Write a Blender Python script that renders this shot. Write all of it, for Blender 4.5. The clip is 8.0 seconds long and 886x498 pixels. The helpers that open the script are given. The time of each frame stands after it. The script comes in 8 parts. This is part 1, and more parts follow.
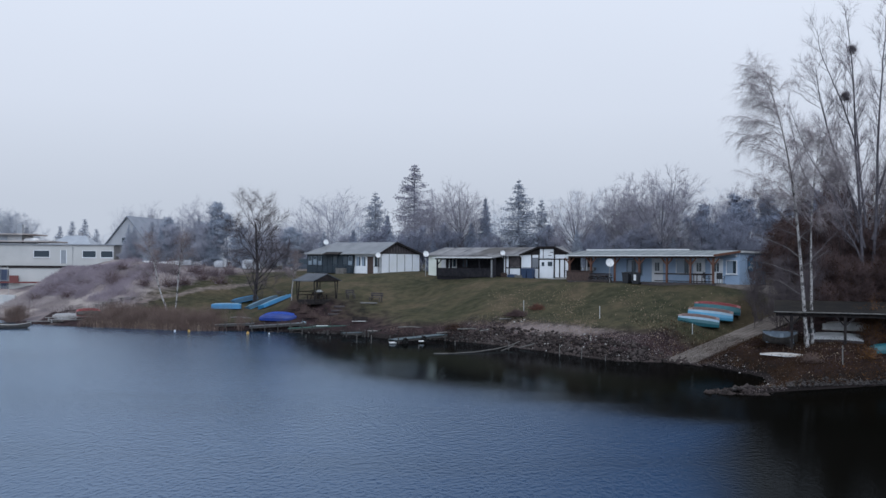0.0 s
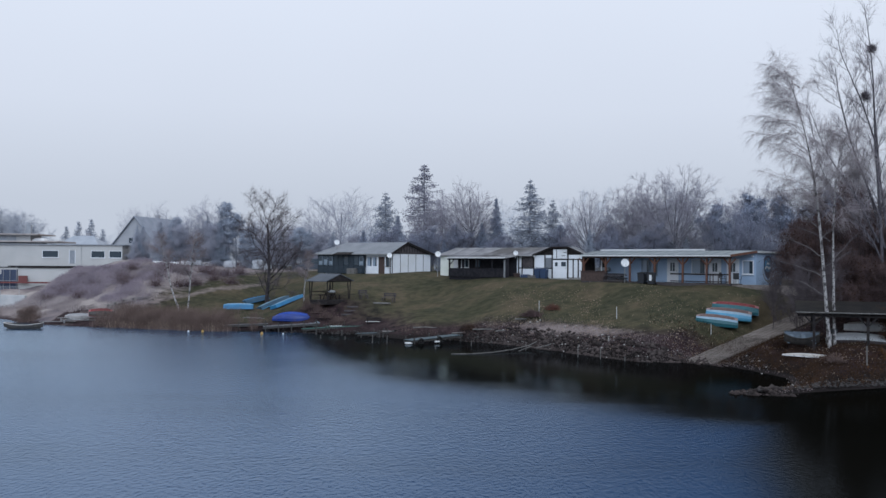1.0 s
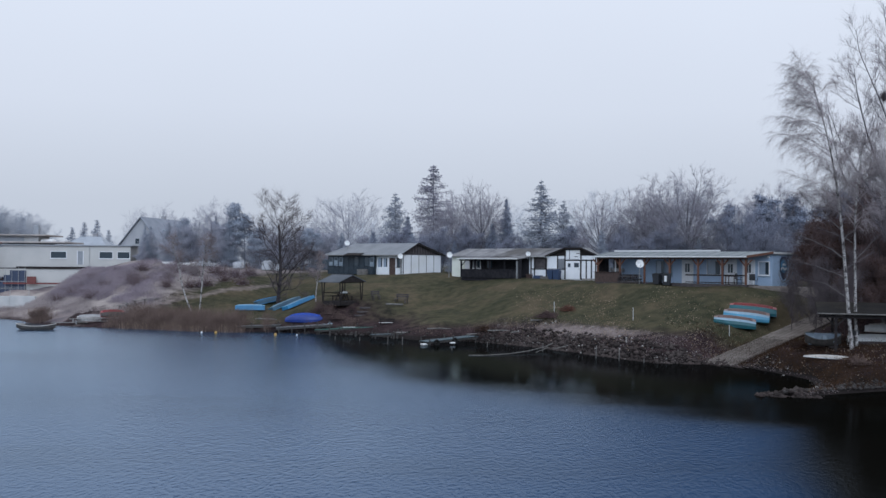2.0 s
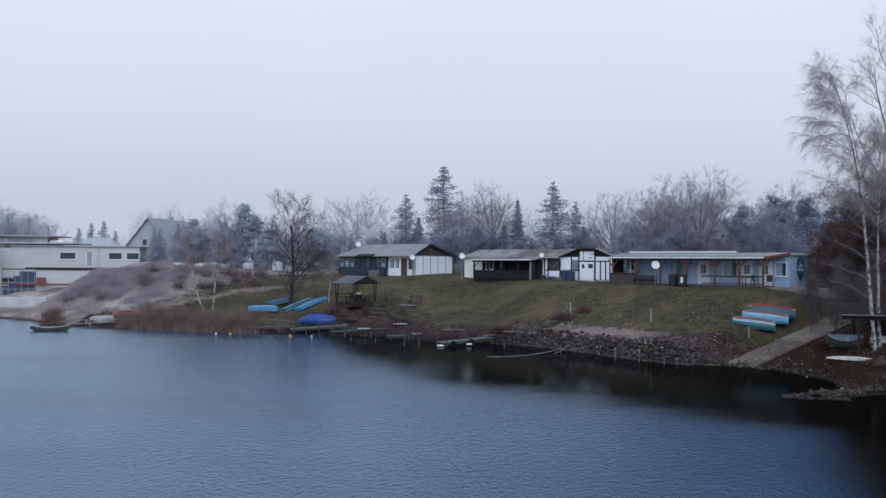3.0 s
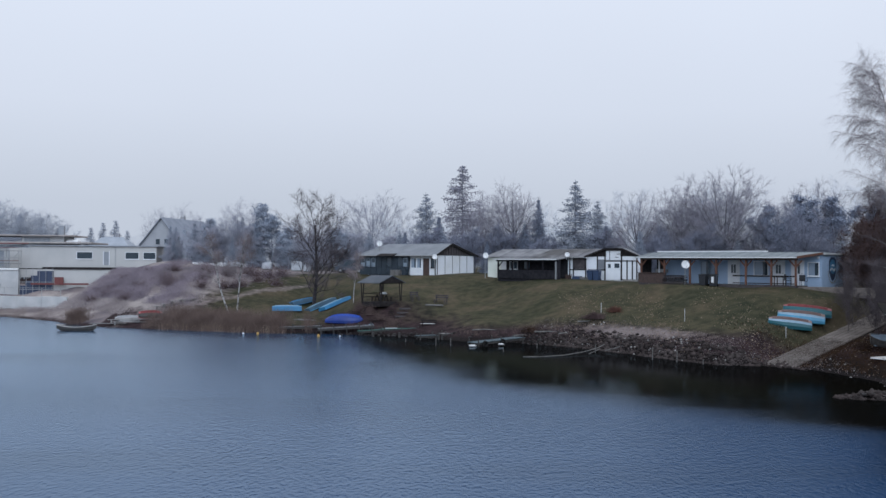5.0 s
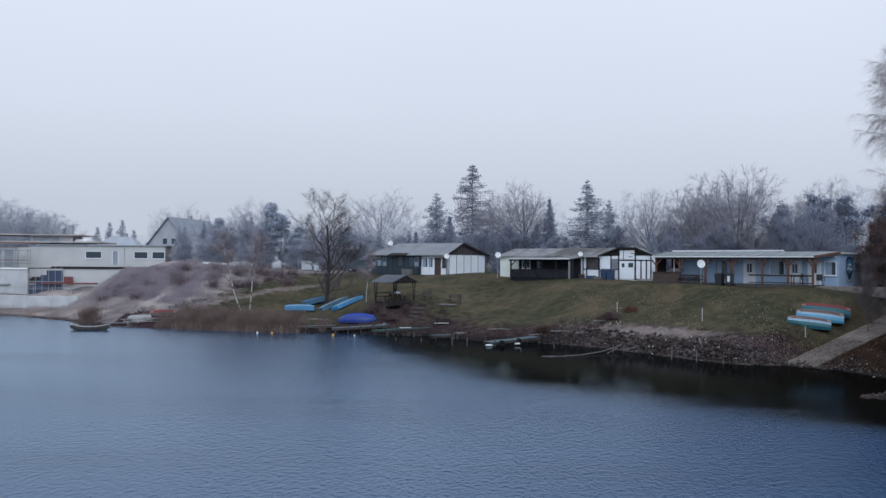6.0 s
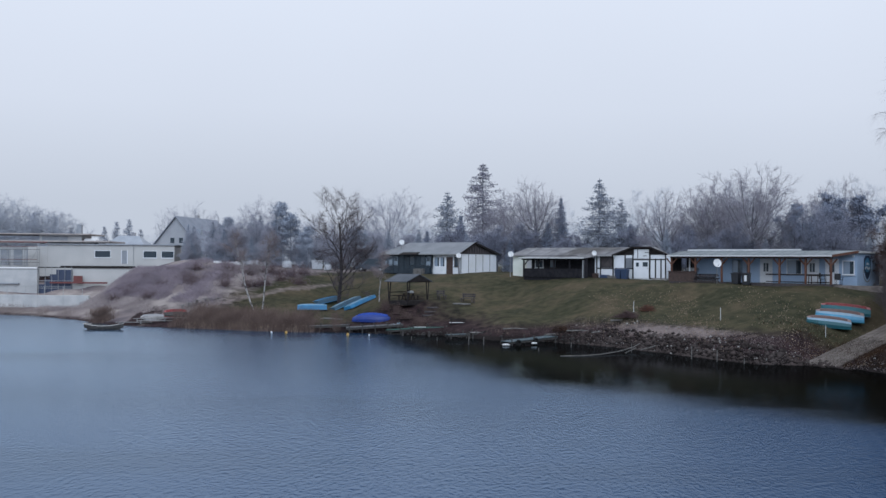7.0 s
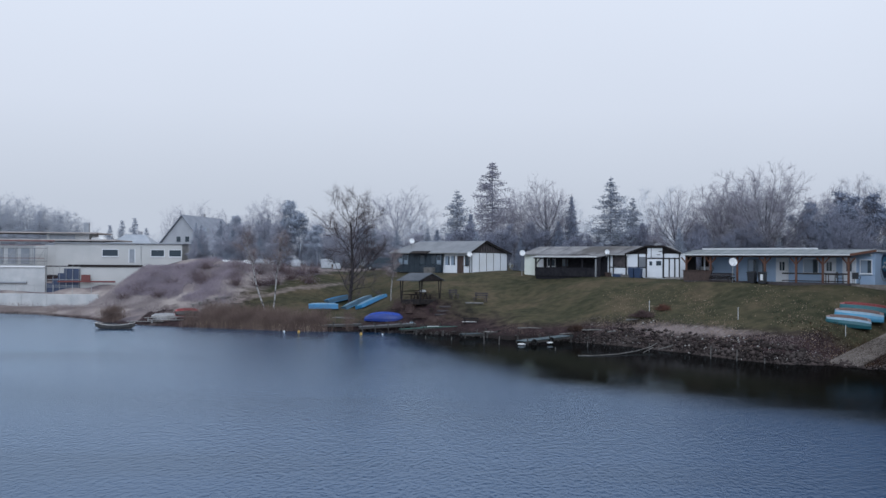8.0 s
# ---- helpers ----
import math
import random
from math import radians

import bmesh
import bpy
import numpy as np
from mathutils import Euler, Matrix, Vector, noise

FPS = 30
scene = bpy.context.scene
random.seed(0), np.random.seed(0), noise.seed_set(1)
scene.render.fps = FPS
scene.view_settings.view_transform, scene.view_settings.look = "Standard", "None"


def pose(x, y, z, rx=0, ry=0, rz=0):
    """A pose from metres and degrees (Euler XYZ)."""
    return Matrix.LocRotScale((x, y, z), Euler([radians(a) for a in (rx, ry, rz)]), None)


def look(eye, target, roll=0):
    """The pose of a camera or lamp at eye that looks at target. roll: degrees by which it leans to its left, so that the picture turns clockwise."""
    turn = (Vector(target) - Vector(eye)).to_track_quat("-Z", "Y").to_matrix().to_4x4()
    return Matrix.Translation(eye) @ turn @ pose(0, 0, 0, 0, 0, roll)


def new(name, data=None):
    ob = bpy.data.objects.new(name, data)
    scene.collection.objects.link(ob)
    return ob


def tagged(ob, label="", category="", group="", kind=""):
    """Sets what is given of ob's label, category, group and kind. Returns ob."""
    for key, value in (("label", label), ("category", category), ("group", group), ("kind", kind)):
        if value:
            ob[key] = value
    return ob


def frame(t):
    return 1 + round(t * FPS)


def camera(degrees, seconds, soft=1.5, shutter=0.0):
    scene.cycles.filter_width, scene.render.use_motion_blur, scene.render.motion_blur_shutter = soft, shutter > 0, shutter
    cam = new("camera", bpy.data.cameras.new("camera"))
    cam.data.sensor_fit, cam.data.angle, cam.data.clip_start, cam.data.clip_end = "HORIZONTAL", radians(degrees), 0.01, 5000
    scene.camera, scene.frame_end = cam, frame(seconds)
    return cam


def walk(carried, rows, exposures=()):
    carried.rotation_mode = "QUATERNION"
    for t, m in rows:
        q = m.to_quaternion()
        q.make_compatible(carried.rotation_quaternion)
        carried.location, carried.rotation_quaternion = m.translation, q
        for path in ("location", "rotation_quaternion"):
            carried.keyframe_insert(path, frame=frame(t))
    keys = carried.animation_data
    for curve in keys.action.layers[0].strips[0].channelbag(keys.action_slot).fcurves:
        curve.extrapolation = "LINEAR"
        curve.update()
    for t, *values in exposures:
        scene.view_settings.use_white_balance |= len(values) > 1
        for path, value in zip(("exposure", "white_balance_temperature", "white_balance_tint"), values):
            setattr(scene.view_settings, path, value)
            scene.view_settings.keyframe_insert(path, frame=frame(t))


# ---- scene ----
cam = camera(51.0, 8.0)
PATH = [
    (0, (-0.251, -0.154, 6.698), (-0.2488, 1.8452, 6.7258), 0.42),
    (0.5, (-0.826, -0.034, 6.688), (-0.8256, 1.9654, 6.7159), 0.42),
    (1, (-1.409, 0.083, 6.688), (-1.4106, 2.0822, 6.7162), 0.42),
    (1.5, (-1.998, 0.193, 6.696), (-2.0005, 2.1924, 6.7246), 0.42),
    (3, (-3.795, 0.469, 6.724), (-3.8028, 2.4685, 6.7553), 0.42),
    (3.5, (-4.398, 0.544, 6.728), (-4.4075, 2.5433, 6.7582), 0.42),
    (4, (-5.002, 0.613, 6.726), (-5.0119, 2.6130, 6.7566), 0.42),
    (4.5, (-5.604, 0.682, 6.720), (-5.6150, 2.6813, 6.7505), 0.42),
    (6, (-7.383, 0.934, 6.679), (-7.3990, 2.9339, 6.7085), 0.42),
    (6.5, (-7.961, 1.059, 6.665), (-7.9798, 3.0585, 6.6934), 0.42),
    (7, (-8.528, 1.219, 6.655), (-8.5490, 3.2183, 6.6831), 0.42),
    (7.5, (-9.083, 1.425, 6.655), (-9.1052, 3.4244, 6.6808), 0.42),
    (8, (-9.623, 1.689, 6.668), (-9.6473, 3.6886, 6.6932), 0.42),
]
walk(cam, [(t, look(eye, target, roll)) for t, eye, target, roll in PATH], [(0, 0.0, 5950, 10), (8, 0.0, 5950, 10)])

# ---- light ----
world = bpy.data.worlds.new("sky")
scene.world = world
world.use_nodes = True
wn, wl = world.node_tree.nodes, world.node_tree.links
wn.clear()
w_out = wn.new("ShaderNodeOutputWorld")
w_bg = wn.new("ShaderNodeBackground")
w_sky = wn.new("ShaderNodeTexSky")
w_sky.sky_type, w_sky.sun_disc = "NISHITA", False
w_sky.sun_elevation, w_sky.sun_rotation = radians(31), radians(175)
w_sky.dust_density, w_sky.air_density = 6.0, 1.5
w_co = wn.new("ShaderNodeTexCoord")
w_sep = wn.new("ShaderNodeSeparateXYZ")
w_ramp = wn.new("ShaderNodeValToRGB")          # the fog's own brightness, from the horizon up to the zenith
for el in ((0.0, (0.555, 0.58, 0.622)), (0.06, (0.575, 0.60, 0.645)), (0.16, (0.69, 0.71, 0.76)), (0.28, (0.76, 0.78, 0.83)), (1.0, (0.96, 1.12, 1.40))):
    e = w_ramp.color_ramp.elements.new(el[0])
    e.color = (*el[1], 1)
w_ramp.color_ramp.elements.remove(w_ramp.color_ramp.elements[0])
w_ramp.color_ramp.elements.remove(w_ramp.color_ramp.elements[-1])
w_noise = wn.new("ShaderNodeTexNoise")
w_noise.inputs["Scale"].default_value = 2.2
w_noise.inputs["Detail"].default_value = 3.0
w_var = wn.new("ShaderNodeMapRange")
w_var.inputs["To Min"].default_value, w_var.inputs["To Max"].default_value = 0.96, 1.04
w_mul = wn.new("ShaderNodeVectorMath")
w_mul.operation = "SCALE"
w_scl = wn.new("ShaderNodeVectorMath")
w_scl.operation = "SCALE"
w_scl.inputs["Scale"].default_value = 0.08
w_mix = wn.new("ShaderNodeMix")
w_mix.data_type = "RGBA"
w_mix.inputs["Factor"].default_value = 0.94
wl.new(w_co.outputs["Generated"], w_sep.inputs[0])
wl.new(w_sep.outputs["Z"], w_ramp.inputs[0])
wl.new(w_co.outputs["Generated"], w_noise.inputs["Vector"])
wl.new(w_noise.outputs["Fac"], w_var.inputs["Value"])
wl.new(w_ramp.outputs["Color"], w_mul.inputs[0])
wl.new(w_var.outputs["Result"], w_mul.inputs["Scale"])
wl.new(w_sky.outputs["Color"], w_scl.inputs[0])
wl.new(w_scl.outputs[0], w_mix.inputs["A"])
wl.new(w_mul.outputs[0], w_mix.inputs["B"])
wl.new(w_mix.outputs["Result"], w_bg.inputs["Color"])
w_bg.inputs["Strength"].default_value = 1.06
wl.new(w_bg.outputs[0], w_out.inputs["Surface"])

sun_data = bpy.data.lights.new("sun", "SUN")
sun_data.energy, sun_data.angle, sun_data.color = 1.3, radians(40), (0.72, 0.85, 1.0)
sun = new("sun", sun_data)
sun.matrix_world = look((5, -60, 36), (0, 0, 0))


# ---- materials ----
def mat(name, c1, c2, scale=6.0, rough=0.8, metal=0.0, bump=0.15, fine=60.0, c3=None, stain=0.7, rand=0.0, detail=5.0):
    """c1 to c2 by a coarse noise, mottled by a fine one; c3: stains at a larger scale; rand: how far single objects differ."""
    m = bpy.data.materials.new(name)
    m.use_nodes = True
    nt = m.node_tree
    nd, ln = nt.nodes, nt.links
    b = nd["Principled BSDF"]
    co = nd.new("ShaderNodeTexCoord")
    n1 = nd.new("ShaderNodeTexNoise")
    n1.inputs["Scale"].default_value, n1.inputs["Detail"].default_value = scale, detail
    n2 = nd.new("ShaderNodeTexNoise")
    n2.inputs["Scale"].default_value, n2.inputs["Detail"].default_value = fine, 3.0
    ln.new(co.outputs["Object"], n1.inputs["Vector"])
    ln.new(co.outputs["Object"], n2.inputs["Vector"])
    r1 = nd.new("ShaderNodeMapRange")
    r1.inputs["From Min"].default_value, r1.inputs["From Max"].default_value = 0.32, 0.68
    ln.new(n1.outputs["Fac"], r1.inputs["Value"])
    mx = nd.new("ShaderNodeMix")
    mx.data_type = "RGBA"
    mx.inputs["A"].default_value, mx.inputs["B"].default_value = (*c1, 1), (*c2, 1)
    ln.new(r1.outputs["Result"], mx.inputs["Factor"])
    col = mx.outputs["Result"]
    if c3:
        n3 = nd.new("ShaderNodeTexNoise")
        n3.inputs["Scale"].default_value, n3.inputs["Detail"].default_value = scale * 0.23, 6.0
        ln.new(co.outputs["Object"], n3.inputs["Vector"])
        r3 = nd.new("ShaderNodeMapRange")
        r3.inputs["From Min"].default_value, r3.inputs["From Max"].default_value = 0.5, 0.68
        r3.inputs["To Max"].default_value = stain
        ln.new(n3.outputs["Fac"], r3.inputs["Value"])
        m3 = nd.new("ShaderNodeMix")
        m3.data_type = "RGBA"
        ln.new(r3.outputs["Result"], m3.inputs["Factor"])
        ln.new(col, m3.inputs["A"])
        m3.inputs["B"].default_value = (*c3, 1)
        col = m3.outputs["Result"]
    r2 = nd.new("ShaderNodeMapRange")
    r2.inputs["To Min"].default_value, r2.inputs["To Max"].default_value = 0.78, 1.22
    ln.new(n2.outputs["Fac"], r2.inputs["Value"])
    val = r2.outputs["Result"]
    if rand:
        oi = nd.new("ShaderNodeObjectInfo")
        rr = nd.new("ShaderNodeMapRange")
        rr.inputs["To Min"].default_value, rr.inputs["To Max"].default_value = 1 - rand, 1 + rand
        ln.new(oi.outputs["Random"], rr.inputs["Value"])
        mm = nd.new("ShaderNodeMath")
        mm.operation = "MULTIPLY"
        ln.new(val, mm.inputs[0])
        ln.new(rr.outputs["Result"], mm.inputs[1])
        val = mm.outputs[0]
    sc = nd.new("ShaderNodeVectorMath")
    sc.operation = "SCALE"
    ln.new(col, sc.inputs[0])
    ln.new(val, sc.inputs["Scale"])
    ln.new(sc.outputs[0], b.inputs["Base Color"])
    b.inputs["Roughness"].default_value, b.inputs["Metallic"].default_value = rough, metal
    if rough > 0.78:
        b.inputs["Specular IOR Level"].default_value = 0.12
    if bump:
        bp = nd.new("ShaderNodeBump")
        bp.inputs["Strength"].default_value, bp.inputs["Distance"].default_value = bump, 0.02
        ln.new(n2.outputs["Fac"], bp.inputs["Height"])
        ln.new(bp.outputs["Normal"], b.inputs["Normal"])
    return m


M = {}
M["white"] = mat("white_paint", (0.70, 0.725, 0.765), (0.76, 0.78, 0.81), 1.6, 0.6, 0, 0.08, 40, (0.60, 0.61, 0.60), 0.5)
M["cream"] = mat("pale_paint", (0.66, 0.70, 0.62), (0.74, 0.76, 0.70), 1.6, 0.65, 0, 0.08, 40)
M["darktimber"] = mat("dark_timber", (0.015, 0.014, 0.016), (0.036, 0.031, 0.03), 4, 0.85, 0, 0.3, 50)
M["teal"] = mat("dark_blue_timber", (0.012, 0.022, 0.034), (0.025, 0.04, 0.055), 4, 0.6, 0, 0.3, 50)
M["gablewood"] = mat("weathered_boards", (0.05, 0.045, 0.05), (0.09, 0.08, 0.08), 3, 0.8, 0, 0.4, 40)
M["bluewall"] = mat("blue_render", (0.33, 0.435, 0.585), (0.38, 0.485, 0.64), 0.9, 0.8, 0, 0.2, 35, (0.28, 0.37, 0.49), 0.5)
M["orangewood"] = mat("stained_larch", (0.115, 0.06, 0.046), (0.17, 0.09, 0.065), 5, 0.8, 0, 0.3, 60)
M["brownwood"] = mat("brown_boards", (0.045, 0.03, 0.026), (0.08, 0.05, 0.042), 5, 0.75, 0, 0.3, 60)
M["greywood"] = mat("grey_weathered_wood", (0.10, 0.10, 0.10), (0.20, 0.19, 0.18), 5, 0.85, 0, 0.4, 60, (0.06, 0.055, 0.05), 0.6)
M["wetwood"] = mat("wet_planks", (0.025, 0.024, 0.024), (0.06, 0.055, 0.05), 5, 0.55, 0, 0.4, 60)
M["wetteal"] = mat("wet_blue_green_boards", (0.02, 0.045, 0.06), (0.04, 0.075, 0.095), 4, 0.5, 0, 0.2, 60)
M["wetgrey"] = mat("wet_grey_planks", (0.055, 0.06, 0.068), (0.115, 0.122, 0.135), 5, 0.5, 0, 0.4, 60, (0.03, 0.03, 0.03), 0.6, 0.25)
M["greyplank"] = mat("pale_grey_planks", (0.17, 0.165, 0.165), (0.29, 0.28, 0.275), 5, 0.8, 0, 0.4, 60, (0.10, 0.095, 0.09), 0.6, 0.2)
M["greenboard"] = mat("green_painted_boards", (0.02, 0.085, 0.075), (0.04, 0.14, 0.12), 4, 0.6, 0, 0.2, 60)
M["feltdim"] = mat("dark_grey_felt", (0.075, 0.085, 0.10), (0.11, 0.12, 0.14), 0.8, 0.85, 0, 0.25, 50, (0.05, 0.055, 0.06), 0.6)
M["felt"] = mat("grey_roofing_felt", (0.15, 0.163, 0.185), (0.205, 0.218, 0.24), 0.8, 0.75, 0, 0.25, 50, (0.12, 0.13, 0.145), 0.6)
M["feltold"] = mat("stained_roofing_felt", (0.155, 0.156, 0.17), (0.26, 0.26, 0.27), 0.9, 0.8, 0, 0.3, 45, (0.075, 0.07, 0.068), 0.8)
M["feltlight"] = mat("grey_sheet_roof", (0.145, 0.172, 0.185), (0.20, 0.225, 0.24), 0.7, 0.65, 0, 0.15, 30, (0.115, 0.13, 0.14), 0.5)
M["zinc"] = mat("bright_sheet_metal", (0.62, 0.64, 0.66), (0.72, 0.73, 0.74), 2, 0.45, 0.2, 0.05, 30)
M["plastic_dark"] = mat("dark_plastic", (0.012, 0.014, 0.018), (0.022, 0.024, 0.03), 8, 0.45, 0, 0.05, 60)
M["plastic_blue"] = mat("blue_plastic", (0.018, 0.035, 0.08), (0.025, 0.05, 0.11), 8, 0.45, 0, 0.05, 60)
M["plastic_white"] = mat("white_plastic", (0.66, 0.67, 0.68), (0.74, 0.74, 0.74), 6, 0.45, 0, 0.05, 60)
M["concrete"] = mat("concrete", (0.26, 0.25, 0.245), (0.36, 0.35, 0.34), 3, 0.9, 0, 0.4, 40, (0.18, 0.165, 0.15), 0.6)
M["paver"] = mat("concrete_grid_slab", (0.15, 0.132, 0.122), (0.215, 0.19, 0.175), 5, 0.9, 0, 0.5, 40, (0.07, 0.06, 0.05), 0.7, 0.18)
M["stone"] = mat("bank_stones", (0.011, 0.009, 0.009), (0.061, 0.048, 0.046), 1.6, 0.8, 0, 0.5, 25, (0.10, 0.085, 0.082), 0.5)
# darker copy of the bank stones: wetness plus painted tree shade
M["stonewetshade"] = mat("wet_shaded_stones", (0.005, 0.004, 0.004), (0.024, 0.019, 0.019), 1.8, 0.6, 0, 0.5, 25, (0.05, 0.042, 0.04), 0.5)
M["metal"] = mat("galvanised_steel", (0.28, 0.29, 0.30), (0.40, 0.41, 0.42), 8, 0.45, 0.6, 0.05, 60)
M["rust"] = mat("red_primer_steel", (0.13, 0.05, 0.05), (0.19, 0.08, 0.075), 6, 0.8, 0, 0.1, 60)
M["rubber"] = mat("rubber", (0.012, 0.012, 0.012), (0.02, 0.02, 0.02), 8, 0.8, 0, 0.1, 60)
M["render"] = mat("pale_render", (0.440, 0.435, 0.427), (0.496, 0.486, 0.474), 0.5, 0.85, 0, 0.15, 30, (0.48, 0.48, 0.47), 0.5)
M["renderdark"] = mat("grey_block_wall", (0.40, 0.41, 0.42), (0.50, 0.50, 0.50), 0.7, 0.9, 0, 0.3, 20, (0.30, 0.30, 0.31), 0.6)
# slate paled by haze that is put into its colour
M["tile"] = mat("slate_roof", (0.230, 0.250, 0.279), (0.311, 0.324, 0.352), 1.0, 0.8, 0, 0.4, 12)
M["bark"] = mat("dark_bark", (0.028, 0.025, 0.028), (0.062, 0.055, 0.058), 4, 0.95, 0, 0.6, 22)
# these two barks carry painted haze in their pale tones
M["barkgrey"] = mat("grey_bark", (0.17, 0.18, 0.22), (0.23, 0.24, 0.285), 3, 0.95, 0, 0.5, 18)
M["barkhaze"] = mat("haze_tinted_bark", (0.44, 0.47, 0.52), (0.54, 0.57, 0.62), 2, 0.95, 0, 0.4, 14)
M["barkpoplar"] = mat("grey_poplar_bark", (0.075, 0.069, 0.082), (0.12, 0.112, 0.124), 3, 0.95, 0, 0.5, 18)
M["twigmauve"] = mat("mauve_grey_twigs", (0.20, 0.18, 0.205), (0.27, 0.245, 0.27), 1.0, 0.95, 0, 0, 10)
M["pebble"] = mat("bank_pebbles", (0.03, 0.024, 0.025), (0.30, 0.25, 0.25), 14.0, 0.9, 0, 0, 10)
# spit pebbles, darkened by tree shade put into the colour
M["pebbledim"] = mat("shade_dark_pebbles", (0.013, 0.009, 0.009), (0.063, 0.043, 0.039), 12.0, 0.8, 0, 0, 10)
M["twigred"] = mat("reddish_twigs", (0.20, 0.165, 0.172), (0.28, 0.235, 0.24), 1.0, 0.95, 0, 0, 10)
M["twigdark"] = mat("dark_twigs", (0.072, 0.050, 0.050), (0.117, 0.081, 0.080), 1.0, 0.95, 0, 0, 10)
# near black: the bank's shadow is put into this colour too
M["bankblack"] = mat("black_bank_blades", (0.016, 0.013, 0.014), (0.04, 0.032, 0.033), 1.0, 0.9, 0, 0, 10)
M["twigmauvedark"] = mat("dim_mauve_twigs", (0.085, 0.072, 0.08), (0.13, 0.112, 0.12), 1.0, 0.95, 0, 0, 10)
M["limbpale"] = mat("pale_birch_limb", (0.13, 0.122, 0.122), (0.24, 0.225, 0.22), 8, 0.9, 0, 0.2, 30)
# row behind the huts: haze tinted into these blue-grey barks and twigs
M["twigslate"] = mat("slate_grey_twigs", (0.191, 0.205, 0.268), (0.267, 0.279, 0.348), 1.0, 0.95, 0, 0, 10)
M["barkmid"] = mat("misty_grey_bark", (0.110, 0.113, 0.137), (0.162, 0.164, 0.188), 3, 0.95, 0, 0.4, 18)
M["barkslate"] = mat("slate_grey_bark", (0.093, 0.101, 0.131), (0.145, 0.155, 0.188), 3, 0.95, 0, 0.4, 18)
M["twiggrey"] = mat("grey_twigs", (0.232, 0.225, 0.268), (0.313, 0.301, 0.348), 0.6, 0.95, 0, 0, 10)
# far twigs: haze painted as a near-white tone
M["twighaze"] = mat("haze_tinted_twigs", (0.52, 0.55, 0.61), (0.62, 0.65, 0.71), 0.6, 0.95, 0, 0, 10)
# needles of that row, paled and blued to paint the haze
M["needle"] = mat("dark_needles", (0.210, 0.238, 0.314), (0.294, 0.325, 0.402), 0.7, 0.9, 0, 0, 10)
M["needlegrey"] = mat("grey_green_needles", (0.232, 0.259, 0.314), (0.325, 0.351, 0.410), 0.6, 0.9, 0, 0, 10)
M["needlehaze"] = mat("haze_tinted_needles", (0.50, 0.54, 0.60), (0.60, 0.64, 0.70), 0.6, 0.9, 0, 0, 10)
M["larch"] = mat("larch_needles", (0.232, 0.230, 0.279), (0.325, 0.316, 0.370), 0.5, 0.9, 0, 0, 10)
M["leafbrown"] = mat("withered_leaves", (0.022, 0.014, 0.010), (0.062, 0.034, 0.019), 1.0, 0.9, 0, 0, 10)
M["orangeleaf"] = mat("orange_withered_leaves", (0.07, 0.036, 0.016), (0.17, 0.085, 0.034), 1.0, 0.9, 0, 0, 10)
M["fallen"] = mat("fallen_leaves", (0.17, 0.12, 0.085), (0.40, 0.32, 0.25), 0.8, 0.9, 0, 0, 10)
# mid-distance trees: mist put into the needle and twig colours
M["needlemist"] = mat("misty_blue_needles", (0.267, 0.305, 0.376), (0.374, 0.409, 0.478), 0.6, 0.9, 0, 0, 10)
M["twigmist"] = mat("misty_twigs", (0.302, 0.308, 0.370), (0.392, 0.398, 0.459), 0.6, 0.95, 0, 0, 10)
M["curtain"] = mat("blue_grey_curtain", (0.17, 0.21, 0.26), (0.25, 0.30, 0.35), 2.0, 0.9, 0, 0.2, 30)
M["twigbirch"] = mat("pale_birch_twigs", (0.29, 0.255, 0.27), (0.39, 0.35, 0.36), 1.0, 0.95, 0, 0, 10)
M["blackwood"] = mat("black_stained_boards", (0.014, 0.014, 0.018), (0.028, 0.027, 0.031), 4, 0.85, 0, 0.3, 50)
# far needles: mist is painted into this pale colour
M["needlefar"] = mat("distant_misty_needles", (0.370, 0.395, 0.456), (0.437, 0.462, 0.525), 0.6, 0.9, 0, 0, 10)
M["reed"] = mat("dry_reeds", (0.085, 0.060, 0.054), (0.165, 0.122, 0.106), 0.7, 0.9, 0, 0, 10)
M["reedpale"] = mat("bleached_reeds", (0.16, 0.13, 0.125), (0.26, 0.215, 0.20), 0.7, 0.9, 0, 0, 10)
M["grassblade"] = mat("grass_tufts", (0.045, 0.055, 0.022), (0.085, 0.085, 0.04), 0.7, 0.9, 0, 0, 10)
M["heathdark"] = mat("dark_heath_twigs", (0.194, 0.165, 0.198), (0.294, 0.250, 0.288), 0.35, 0.95, 0, 0, 10)
M["heath"] = mat("dry_heath", (0.224, 0.190, 0.198), (0.358, 0.314, 0.316), 0.35, 0.95, 0, 0, 10, (0.39, 0.35, 0.33), 0.6)
# blacker than felt is: shade of the overhanging branches put into it
M["darkfelt"] = mat("shaded_mossy_felt", (0.008, 0.008, 0.009), (0.018, 0.016, 0.015), 1.2, 0.9, 0, 0.3, 30, (0.03, 0.026, 0.022), 0.7)
M["rustleaf"] = mat("rust_red_leaves", (0.085, 0.042, 0.034), (0.145, 0.07, 0.05), 1.0, 0.9, 0, 0, 10)
